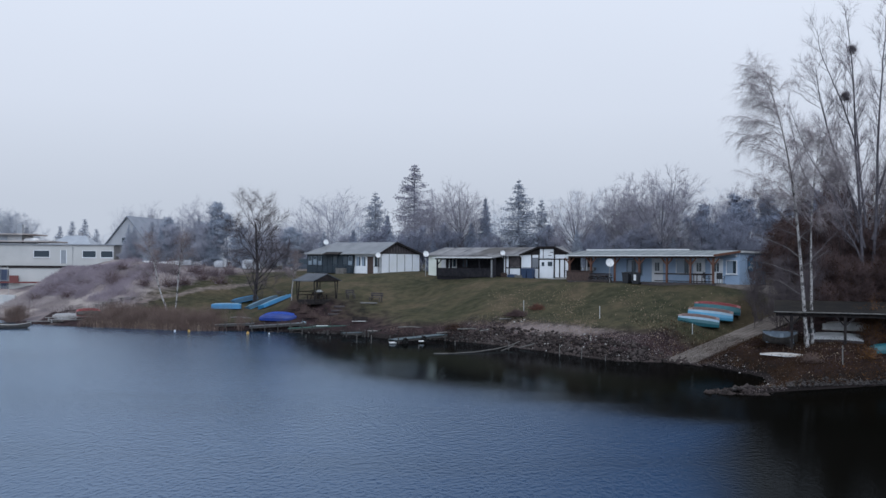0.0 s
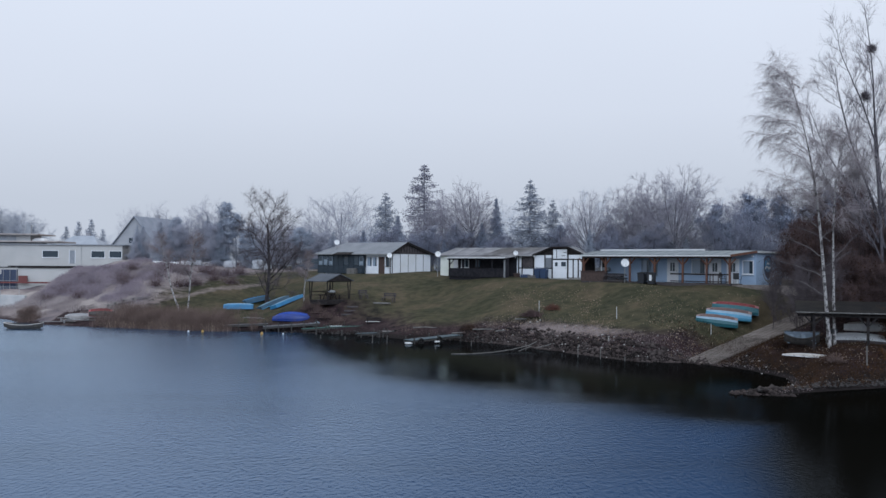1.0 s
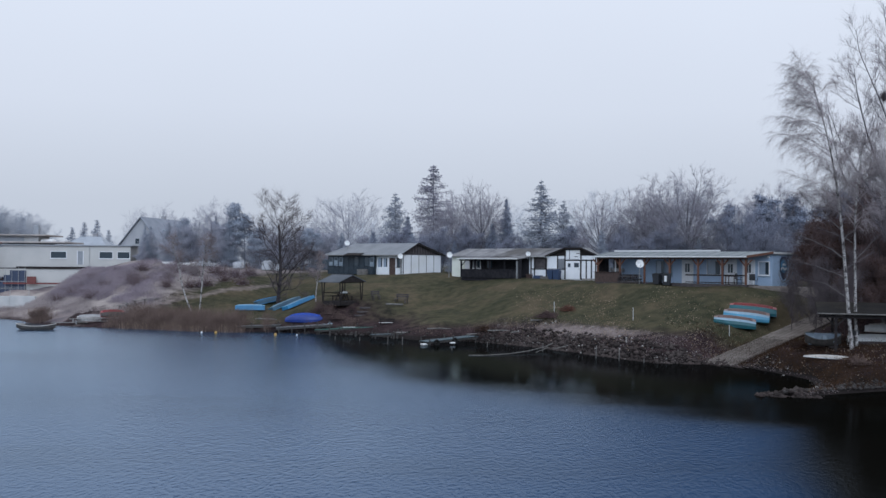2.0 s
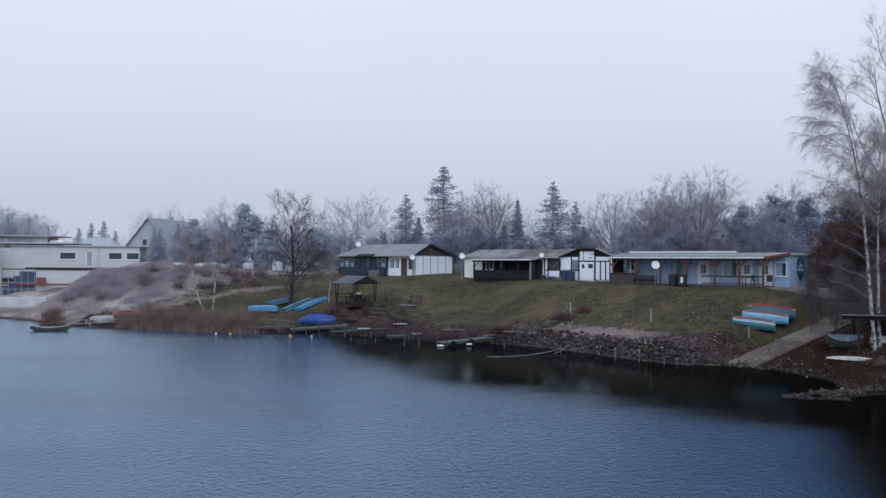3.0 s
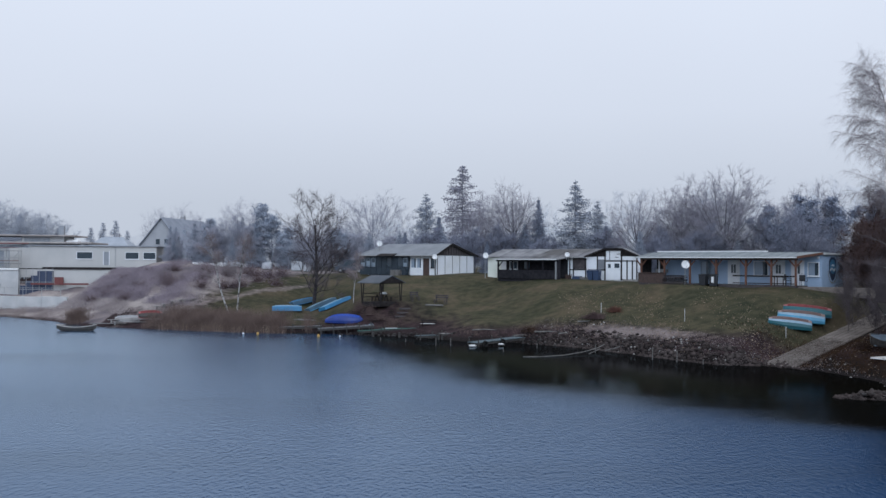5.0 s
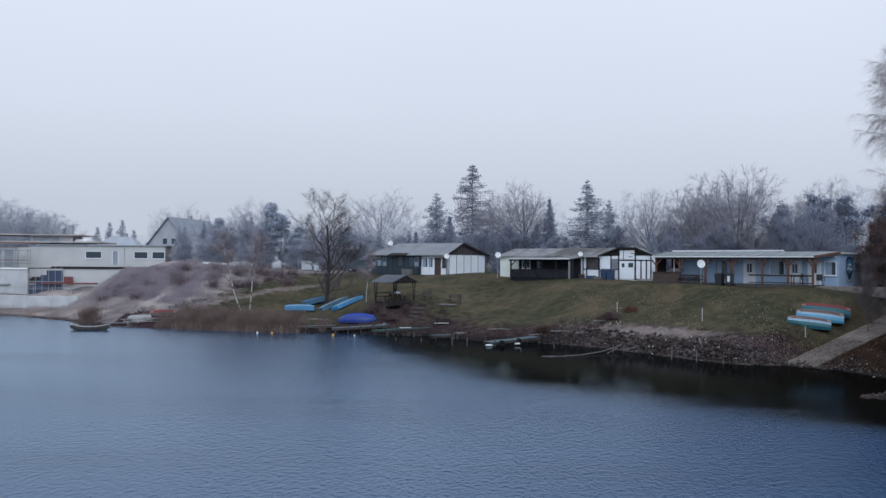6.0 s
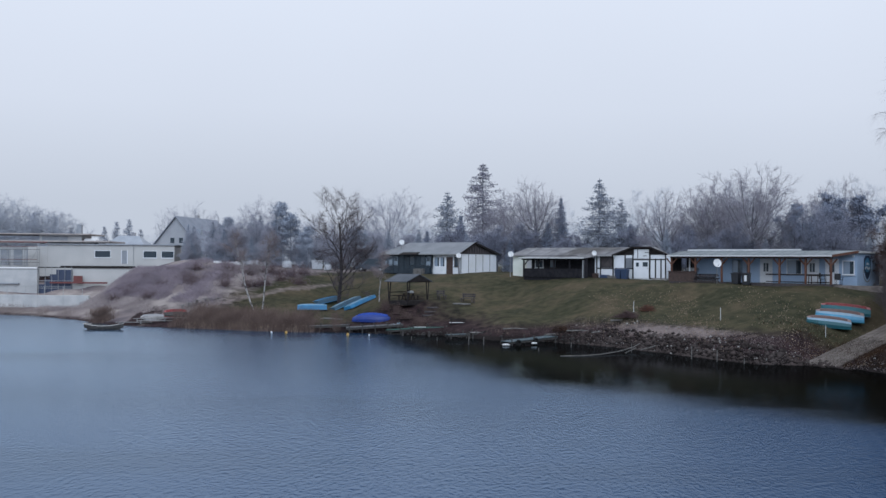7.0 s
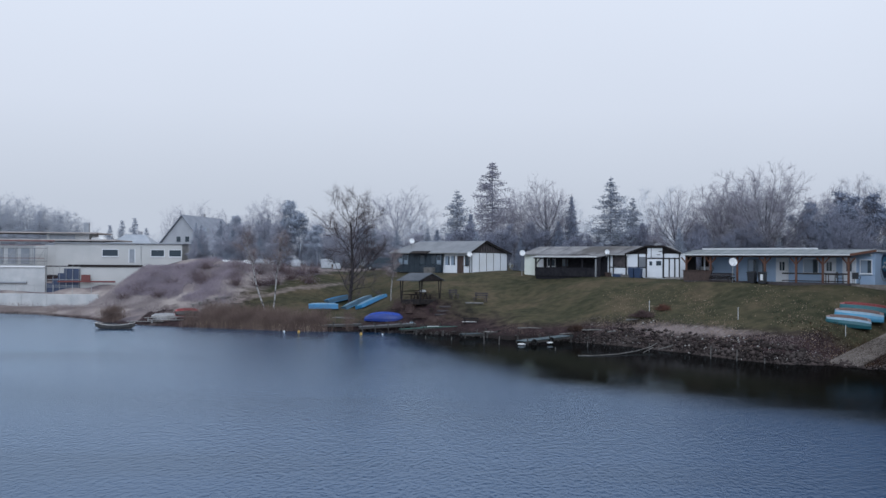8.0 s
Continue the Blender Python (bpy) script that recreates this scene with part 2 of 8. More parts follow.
for key, c in dict(boatblue=(0.035, 0.19, 0.38), boatsky=(0.09, 0.30, 0.47), boatteal=(0.012, 0.10, 0.125), boatslate=(0.05, 0.11, 0.17), boatnavy=(0.010, 0.036, 0.21), boatred=(0.25, 0.05, 0.055), boatroyal=(0.04, 0.10, 0.46), boatgrey=(0.36, 0.36, 0.37), boatworn=(0.24, 0.36, 0.46),
                   boatcream=(0.50, 0.47, 0.44), boatbrown=(0.20, 0.135, 0.125), boatwhite=(0.66, 0.67, 0.68), carblue=(0.05, 0.065, 0.09), cardark=(0.025, 0.025, 0.03),
                   carwhite=(0.38, 0.40, 0.43), navy=(0.015, 0.03, 0.07), gold=(0.20, 0.15, 0.07), crest=(0.06, 0.19, 0.32), buoy=(0.45, 0.27, 0.06), pvc=(0.55, 0.56, 0.57),
                   netblue=(0.03, 0.045, 0.09)).items():
    M[key] = mat(key, tuple(v * 0.85 for v in c), tuple(min(1, v * 1.12) for v in c), 2.5, 0.5, 0, 0.06, 30, tuple(v * 0.6 + 0.02 for v in c), 0.45)


def glass_mat():
    m = bpy.data.materials.new("window_glass")
    m.use_nodes = True
    b = m.node_tree.nodes["Principled BSDF"]
    b.inputs["Base Color"].default_value = (0.03, 0.045, 0.06, 1)
    b.inputs["Roughness"].default_value = 0.06
    b.inputs["IOR"].default_value = 1.5
    return m


M["glass"] = glass_mat()
M["netted"] = glass_mat()                                     # glass with a pale net curtain close behind it
M["netted"].name = "curtained_glass"
M["netted"].node_tree.nodes["Principled BSDF"].inputs["Base Color"].default_value = (0.24, 0.30, 0.38, 1)


def birch_mat():
    """White bark, blotched black, with short dark level marks."""
    m = bpy.data.materials.new("birch_bark")
    m.use_nodes = True
    nd, ln = m.node_tree.nodes, m.node_tree.links
    b = nd["Principled BSDF"]
    co = nd.new("ShaderNodeTexCoord")
    fac = []
    for sc, lo, hi in (((5.0, 5.0, 3.0), 0.50, 0.60), ((8.0, 8.0, 30.0), 0.54, 0.62)):
        mp = nd.new("ShaderNodeMapping")
        mp.inputs["Scale"].default_value = sc
        ln.new(co.outputs["Object"], mp.inputs["Vector"])
        n = nd.new("ShaderNodeTexNoise")
        n.inputs["Scale"].default_value, n.inputs["Detail"].default_value = 1.0, 4.0
        ln.new(mp.outputs[0], n.inputs["Vector"])
        r = nd.new("ShaderNodeMapRange")
        r.inputs["From Min"].default_value, r.inputs["From Max"].default_value = lo, hi
        ln.new(n.outputs["Fac"], r.inputs["Value"])
        fac.append(r.outputs["Result"])
    mx = nd.new("ShaderNodeMath")
    mx.operation = "MAXIMUM"
    ln.new(fac[0], mx.inputs[0])
    ln.new(fac[1], mx.inputs[1])
    c = nd.new("ShaderNodeMix")
    c.data_type = "RGBA"
    c.inputs["A"].default_value, c.inputs["B"].default_value = (0.37, 0.355, 0.35, 1), (0.06, 0.054, 0.055, 1)
    ln.new(mx.outputs[0], c.inputs["Factor"])
    ln.new(c.outputs["Result"], b.inputs["Base Color"])
    b.inputs["Roughness"].default_value = 0.85
    bp = nd.new("ShaderNodeBump")
    bp.inputs["Strength"].default_value, bp.inputs["Distance"].default_value = 0.4, 0.02
    ln.new(mx.outputs[0], bp.inputs["Height"])
    ln.new(bp.outputs["Normal"], b.inputs["Normal"])
    return m


M["birch"] = birch_mat()


def water_mat():
    m = bpy.data.materials.new("lake_water")
    m.use_nodes = True
    nd, ln = m.node_tree.nodes, m.node_tree.links
    nd.remove(nd["Principled BSDF"])
    deep = nd.new("ShaderNodeBsdfDiffuse")                 # the colour of the water itself
    body = nd.new("ShaderNodeMix")                          # blackened where calm to paint dark reflections, blue out on the lake
    body.data_type = "RGBA"
    body.inputs["A"].default_value, body.inputs["B"].default_value = (0.005, 0.005, 0.004, 1), (0.008, 0.040, 0.112, 1)
    ln.new(body.outputs["Result"], deep.inputs["Color"])
    gloss = nd.new("ShaderNodeBsdfGlossy")
    tint = nd.new("ShaderNodeMix")                          # reflections darkened by colour in the east and the lee
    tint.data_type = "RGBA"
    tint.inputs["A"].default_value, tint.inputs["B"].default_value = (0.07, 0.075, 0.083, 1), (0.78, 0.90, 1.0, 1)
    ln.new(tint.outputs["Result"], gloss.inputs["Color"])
    fr = nd.new("ShaderNodeFresnel")
    fr.inputs["IOR"].default_value = 1.43
    mx = nd.new("ShaderNodeMixShader")
    co = nd.new("ShaderNodeTexCoord")
    mp = nd.new("ShaderNodeMapping")
    mp.inputs["Rotation"].default_value = (0, 0, radians(-14))
    mp.inputs["Scale"].default_value = (1.9, 1.0, 1.0)
    ln.new(co.outputs["Object"], mp.inputs["Vector"])
    small = nd.new("ShaderNodeTexNoise")
    small.inputs["Scale"].default_value, small.inputs["Detail"].default_value = 3.7, 5.0
    ln.new(mp.outputs[0], small.inputs["Vector"])
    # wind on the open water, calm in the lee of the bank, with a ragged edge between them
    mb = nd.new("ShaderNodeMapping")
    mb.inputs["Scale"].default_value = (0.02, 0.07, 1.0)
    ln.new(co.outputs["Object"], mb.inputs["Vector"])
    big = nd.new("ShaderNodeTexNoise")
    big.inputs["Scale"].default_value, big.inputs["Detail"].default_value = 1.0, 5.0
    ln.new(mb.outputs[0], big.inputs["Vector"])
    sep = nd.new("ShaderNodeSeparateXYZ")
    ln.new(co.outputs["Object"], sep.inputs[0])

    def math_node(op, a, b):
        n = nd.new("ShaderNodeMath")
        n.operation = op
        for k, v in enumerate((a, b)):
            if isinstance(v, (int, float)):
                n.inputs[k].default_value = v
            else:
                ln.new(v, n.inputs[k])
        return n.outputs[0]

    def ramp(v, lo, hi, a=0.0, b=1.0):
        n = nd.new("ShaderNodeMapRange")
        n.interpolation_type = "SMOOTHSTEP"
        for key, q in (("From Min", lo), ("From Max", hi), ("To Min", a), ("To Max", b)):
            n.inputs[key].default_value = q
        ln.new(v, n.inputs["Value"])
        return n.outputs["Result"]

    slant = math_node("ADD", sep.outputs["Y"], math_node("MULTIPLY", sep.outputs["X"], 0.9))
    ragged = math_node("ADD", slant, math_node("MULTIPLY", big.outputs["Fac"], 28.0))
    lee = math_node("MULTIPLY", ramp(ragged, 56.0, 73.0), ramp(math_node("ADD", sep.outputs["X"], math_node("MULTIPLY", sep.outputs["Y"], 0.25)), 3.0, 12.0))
    # dark zones painted in place of the tall trees' reflection
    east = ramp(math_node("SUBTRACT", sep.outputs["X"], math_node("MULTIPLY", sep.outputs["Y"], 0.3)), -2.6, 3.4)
    painted_dim = ramp(math_node("SUBTRACT", sep.outputs["X"], math_node("MULTIPLY", sep.outputs["Y"], 0.3)), -18.5, 6.5)
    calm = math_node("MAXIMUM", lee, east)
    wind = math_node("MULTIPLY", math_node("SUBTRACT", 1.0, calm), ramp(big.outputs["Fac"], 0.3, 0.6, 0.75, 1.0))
    ln.new(math_node("MULTIPLY", math_node("SUBTRACT", 1.0, painted_dim), ramp(wind, 0.0, 1.0, 0.4, 1.0)), tint.inputs["Factor"])
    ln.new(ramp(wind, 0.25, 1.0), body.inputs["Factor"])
    west = ramp(math_node("ADD", sep.outputs["X"], math_node("MULTIPLY", sep.outputs["Y"], -0.05)), -16.0, -42.0)     # more wind out to the west
    ln.new(math_node("ADD", ramp(wind, 0.0, 1.0, 0.03, 0.075), math_node("MULTIPLY", west, 0.09)), gloss.inputs["Roughness"])
    bp = nd.new("ShaderNodeBump")
    bp.inputs["Distance"].default_value = 0.041
    ln.new(ramp(wind, 0.0, 1.0, 0.13, 1.0), bp.inputs["Strength"])
    long = nd.new("ShaderNodeTexNoise")
    long.inputs["Scale"].default_value, long.inputs["Detail"].default_value = 2.0, 2.0
    ln.new(mp.outputs[0], long.inputs["Vector"])
    ln.new(math_node("ADD", small.outputs["Fac"], math_node("MULTIPLY", long.outputs["Fac"], 0.5)), bp.inputs["Height"])
    for node in (deep, gloss):
        ln.new(bp.outputs["Normal"], node.inputs["Normal"])
    ln.new(fr.outputs[0], mx.inputs[0])
    ln.new(deep.outputs[0], mx.inputs[1])
    ln.new(gloss.outputs[0], mx.inputs[2])
    ln.new(mx.outputs[0], nd["Material Output"].inputs["Surface"])
    return m


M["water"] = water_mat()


def ground_mat():
    """Grass, trodden earth, sand and dry heath, shared out by the five cover values that the ground carries."""
    m = bpy.data.materials.new("ground_cover")
    m.use_nodes = True
    nd, ln = m.node_tree.nodes, m.node_tree.links
    b = nd["Principled BSDF"]
    b.inputs["Roughness"].default_value = 0.95
    b.inputs["Specular IOR Level"].default_value = 0.1
    co = nd.new("ShaderNodeTexCoord")

    def noise_of(scale, detail=5.0):
        n = nd.new("ShaderNodeTexNoise")
        n.inputs["Scale"].default_value, n.inputs["Detail"].default_value = scale, detail
        ln.new(co.outputs["Object"], n.inputs["Vector"])
        return n.outputs["Fac"]

    def ramp(fac, *stops):
        r = nd.new("ShaderNodeValToRGB")
        for p, c in stops:
            r.color_ramp.elements.new(p).color = (*c, 1)
        r.color_ramp.elements.remove(r.color_ramp.elements[0])
        r.color_ramp.elements.remove(r.color_ramp.elements[-1])
        ln.new(fac, r.inputs[0])
        return r.outputs["Color"]

    def mix(fac, a, c):
        x = nd.new("ShaderNodeMix")
        x.data_type = "RGBA"
        ln.new(fac, x.inputs["Factor"])
        ln.new(a, x.inputs["A"])
        ln.new(c, x.inputs["B"])
        return x.outputs["Result"]

    def cover(name, sharp_noise):
        at = nd.new("ShaderNodeAttribute")
        at.attribute_name = name
        ad = nd.new("ShaderNodeMath")
        ad.operation = "ADD"
        ln.new(at.outputs["Fac"], ad.inputs[0])
        ln.new(sharp_noise, ad.inputs[1])
        r = nd.new("ShaderNodeMapRange")
        r.inputs["From Min"].default_value, r.inputs["From Max"].default_value = 0.70, 1.30
        ln.new(ad.outputs[0], r.inputs["Value"])
        return r.outputs["Result"]

    n_fine, n_mid, n_big = noise_of(14.0, 6.0), noise_of(1.3, 6.0), noise_of(0.22, 4.0)
    earth = ramp(n_mid, (0.3, (0.013, 0.010, 0.011)), (0.5, (0.031, 0.020, 0.022)), (0.7, (0.052, 0.034, 0.036)))
    grass = ramp(n_big, (0.36, (0.026, 0.031, 0.018)), (0.5, (0.058, 0.053, 0.032)), (0.62, (0.102, 0.079, 0.053)))
    tuft = ramp(n_mid, (0.34, (0.020, 0.025, 0.014)), (0.66, (0.094, 0.080, 0.050)))
    half = nd.new("ShaderNodeValue")
    half.outputs[0].default_value = 0.45
    grass = mix(half.outputs[0], grass, tuft)
    sand = ramp(n_mid, (0.3, (0.15, 0.125, 0.122)), (0.7, (0.235, 0.198, 0.19)))
    heath = ramp(n_big, (0.32, (0.11, 0.095, 0.108)), (0.5, (0.205, 0.175, 0.174)), (0.66, (0.33, 0.295, 0.28)))
    col = mix(cover("grass", n_mid), earth, grass)
    col = mix(cover("heath", n_mid), col, heath)
    col = mix(cover("sand", n_mid), col, sand)
    # wet soil, with tree shade mixed in as dark colour
    col = mix(cover("wet", n_mid), col, ramp(n_mid, (0.3, (0.007, 0.006, 0.006)), (0.7, (0.018, 0.014, 0.014))))
    mr = nd.new("ShaderNodeMapRange")
    mr.inputs["To Min"].default_value, mr.inputs["To Max"].default_value = 0.6, 1.4
    ln.new(n_fine, mr.inputs["Value"])
    sc = nd.new("ShaderNodeVectorMath")
    sc.operation = "SCALE"
    ln.new(col, sc.inputs[0])
    ln.new(mr.outputs["Result"], sc.inputs["Scale"])
    ln.new(sc.outputs[0], b.inputs["Base Color"])
    bp = nd.new("ShaderNodeBump")
    bp.inputs["Strength"].default_value, bp.inputs["Distance"].default_value = 0.7, 0.06
    ln.new(n_fine, bp.inputs["Height"])
    ln.new(bp.outputs["Normal"], b.inputs["Normal"])
    return m


M["ground"] = ground_mat()


# ---- building blocks ----
class Shape:
    """Collects boxes, bars and outlines into one mesh."""

    def __init__(self):
        self.v, self.f = [], []

    def add(self, vs, fs):
        k = len(self.v)
        self.v += [tuple(p) for p in vs]
        self.f += [tuple(i + k for i in f) for f in fs]
        return self

    def box(self, x0, y0, z0, x1, y1, z1, c=0.0):
        """A box from corner to corner, its long edges chamfered by c."""
        x0, x1, y0, y1, z0, z1 = min(x0, x1), max(x0, x1), min(y0, y1), max(y0, y1), min(z0, z1), max(z0, z1)
        c = min(c, (x1 - x0) * 0.3, (y1 - y0) * 0.3, (z1 - z0) * 0.3)
        if c <= 0:
            vs = [(x, y, z) for z in (z0, z1) for x, y in ((x0, y0), (x1, y0), (x1, y1), (x0, y1))]
            return self.add(vs, [(3, 2, 1, 0), (4, 5, 6, 7), (0, 1, 5, 4), (1, 2, 6, 5), (2, 3, 7, 6), (3, 0, 4, 7)])
        ring = lambda d, z: [(x0 + d, y0 + d, z), (x1 - d, y0 + d, z), (x1 - d, y1 - d, z), (x0 + d, y1 - d, z)]
        vs = ring(c, z0) + ring(0, z0 + c) + ring(0, z1 - c) + ring(c, z1)
        fs = [(3, 2, 1, 0), (12, 13, 14, 15)]
        for k in (0, 4, 8):
            fs += [(k + i, k + (i + 1) % 4, k + 4 + (i + 1) % 4, k + 4 + i) for i in range(4)]
        return self.add(vs, fs)

    def bar(self, a, b, r0, r1=None, n=6):
        """A round bar from a to b."""
        a, b = Vector(a), Vector(b)
        r1 = r0 if r1 is None else r1
        d = (b - a).normalized()
        s = d.cross(Vector((0, 0, 1)) if abs(d.z) < 0.95 else Vector((1, 0, 0))).normalized()
        t = d.cross(s)
        vs = []
        for p, r in ((a, r0), (b, r1)):
            vs += [p + (s * math.cos(q) + t * math.sin(q)) * r for q in (i * math.tau / n for i in range(n))]
        fs = [(i, (i + 1) % n, n + (i + 1) % n, n + i) for i in range(n)] + [tuple(range(n))[::-1], tuple(range(n, 2 * n))]
        return self.add(vs, fs)

    def beam(self, a, b, w, h):
        """A square beam from a to b, w wide and h high."""
        a, b = Vector(a), Vector(b)
        d = (b - a).normalized()
        s = d.cross(Vector((0, 0, 1)) if abs(d.z) < 0.95 else Vector((0, 1, 0))).normalized()
        t = s.cross(d)
        vs = [p + s * i * w / 2 + t * j * h / 2 for p in (a, b) for i, j in ((-1, -1), (1, -1), (1, 1), (-1, 1))]
        return self.add(vs, [(0, 1, 2, 3), (7, 6, 5, 4), (0, 4, 5, 1), (1, 5, 6, 2), (2, 6, 7, 3), (3, 7, 4, 0)])

    def slab(self, pts, thick):
        """A flat or sloping sheet with this outline, thick below it."""
        n = len(pts)
        vs = [Vector(p) for p in pts] + [Vector(p) - Vector((0, 0, thick)) for p in pts]
        return self.add(vs, [tuple(range(n)), tuple(range(2 * n - 1, n - 1, -1))] + [(i, n + i, n + (i + 1) % n, (i + 1) % n) for i in range(n)])

    def plate(self, outline, y0, y1):
        """An upright plate: an outline of (x, z), from y0 to y1."""
        n = len(outline)
        vs = [(x, y0, z) for x, z in outline] + [(x, y1, z) for x, z in outline]
        return self.add(vs, [tuple(range(n)), tuple(range(2 * n - 1, n - 1, -1))] + [(i, n + i, n + (i + 1) % n, (i + 1) % n) for i in range(n)])

    def disc(self, c, normal, r, depth, n=20, dish=0.0):
        """A round plate or a shallow bowl that faces along normal."""
        c, d = Vector(c), Vector(normal).normalized()
        s = d.cross(Vector((0, 0, 1))).normalized()
        t = s.cross(d)
        rings = []
        for rr, off in ((r, 0), (r, -depth)):
            rings.append([c + (s * math.cos(q) + t * math.sin(q)) * rr + d * off for q in (i * math.tau / n for i in range(n))])
        vs = rings[0] + rings[1] + [c - d * dish, c - d * (dish + depth)]
        fs = [(i, (i + 1) % n, 2 * n) for i in range(n)] + [(n + (i + 1) % n, n + i, 2 * n + 1) for i in range(n)]
        fs += [(i, n + i, n + (i + 1) % n, (i + 1) % n) for i in range(n)]
        return self.add(vs, fs)

    def mesh(self, name):
        me = bpy.data.meshes.new(name)
        me.from_pydata(self.v, [], self.f)
        bm = bmesh.new()
        bm.from_mesh(me)
        bmesh.ops.recalc_face_normals(bm, faces=bm.faces)
        bm.to_mesh(me)
        bm.free()
        return me


def part(name, shape, material, parent, label="", kind=""):
    me = shape.mesh(name) if isinstance(shape, Shape) else shape
    if not me.materials:
        me.materials.append(M[material])
    ob = new(name, me)
    ob.parent = parent
    return tagged(ob, label, kind=kind)


def thing(name, x, y, z, rz, label, category, group="", kind="", scale=1.0):
    ob = new(name)
    ob.matrix_basis = pose(x, y, z, 0, 0, rz) @ Matrix.Diagonal((scale, scale, scale, 1))
    ob.empty_display_size = 0.3
    return tagged(ob, label, category, group, kind)


def single(name, shape, material, x, y, z, rz, label, category, group="", kind="", smooth=False):
    me = shape.mesh(name) if isinstance(shape, Shape) else shape
    if not me.materials:
        me.materials.append(M[material])
    ob = new(name, me)
    ob.matrix_basis = pose(x, y, z, 0, 0, rz)
    return tagged(ob, label, category, group, kind)


def soup(name, verts, faces, material, smooth=False):
    """A mesh from arrays."""
    me = bpy.data.meshes.new(name)
    verts, faces = np.asarray(verts, np.float32), np.asarray(faces, np.int32)
    k = faces.shape[1]
    me.vertices.add(len(verts))
    me.vertices.foreach_set("co", verts.ravel())
    me.loops.add(faces.size)
    me.loops.foreach_set("vertex_index", faces.ravel())
    me.polygons.add(len(faces))
    me.polygons.foreach_set("loop_start", np.arange(0, faces.size, k, dtype=np.int32))
    me.update(calc_edges=True)
    if smooth:
        me.polygons.foreach_set("use_smooth", np.ones(len(faces), bool))
    me.materials.append(M[material])
    return me


# ---- the lake's edge and the ground ----
SHORE = [(-900, 200), (-250, 170), (-120, 136), (-75, 117), (-62.5, 111.7), (-58, 110), (-55, 107.3), (-50, 103.2), (-46, 98.4), (-42.7, 95.2), (-36.5, 92.3), (-30.5, 90.4), (-25.5, 88.4), (-20.7, 87.6), (-18, 87.6), (-9.6, 85.8), (-5, 80.5), (-0.3, 79.8),
         (2.5, 77.6), (5.2, 74.7), (7.5, 71), (9.9, 66.9), (11.8, 64), (14.8, 63.2), (16.9, 61.6), (18, 58.6), (18.9, 55), (17.8, 50.8), (15.2, 49.0), (14.2, 48.2), (16, 47.9), (18.3, 49.1),
         (21.2, 50.3), (24.6, 51.7), (40, 56), (90, 58), (900, 40)]
DIST = (0, 1.5, 4, 8, 12, 16, 22, 30, 45)
RISE = {-75: (0, 0.4, 0.5, 0.6, 0.7, 1.1, 1.6, 1.8, 2.2), -57: (0, 0.4, 0.5, 0.6, 0.75, 1.3, 2.1, 2.6, 3.0), -50: (0, 0.5, 1.2, 2.6, 4.1, 5.1, 5.7, 5.8, 5.8), -44: (0, 0.5, 1.3, 2.7, 4.4, 5.6, 6.2, 6.1, 6.0),
        -37: (0, 0.45, 1.1, 2.3, 3.4, 4.7, 5.6, 5.85, 5.9), -30: (0, 0.35, 0.75, 1.5, 2.2, 3.3, 4.8, 5.5, 5.6), -21: (0, 0.3, 0.55, 0.9, 1.3, 1.7, 3.3, 5.0, 5.4),
        -12: (0, 0.35, 0.8, 2.7, 3.6, 4.2, 5.1, 5.25, 5.4), -3: (0, 0.6, 1.3, 2.0, 2.8, 3.9, 5.4, 5.5, 5.4), 6: (0, 1.0, 2.2, 3.2, 4.2, 5.0, 5.28, 5.3, 5.3),
        14: (0, 1.0, 1.7, 3.2, 4.97, 5.0, 5.0, 5.05, 5.2), 21: (0, 0.8, 1.6, 2.0, 4.2, 4.98, 4.98, 5.0, 5.2), 30: (0, 0.8, 1.7, 2.2, 2.9, 3.9, 4.9, 5.0, 5.2)}
SLIP_A, SLIP_B = (15.9, 63.1), (33.0, 75.9)                     # the slipway's foot and head


def shore_distance(x, y):
    """Metres inland from the water's edge; negative out on the lake."""
    best = np.full(x.shape, 1e9)
    inside = np.zeros(x.shape, bool)
    for (ax, ay), (bx, by) in zip(SHORE[:-1], SHORE[1:]):
        dx, dy = bx - ax, by - ay
        s = np.clip(((x - ax) * dx + (y - ay) * dy) / (dx * dx + dy * dy), 0, 1)
        best = np.minimum(best, np.hypot(x - ax - s * dx, y - ay - s * dy))
        lo, hi = min(ax, bx), max(ax, bx)
        on = (x >= lo) & (x < hi)
        inside ^= on & (y > ay + (x - ax) * dy / (dx if dx else 1e-9))
    return np.where(inside, best, -best)


def slip_height(s):
    """The slipway's surface, s metres up from its foot."""
    return 0.04 + 0.215 * np.maximum(s, -1.0)


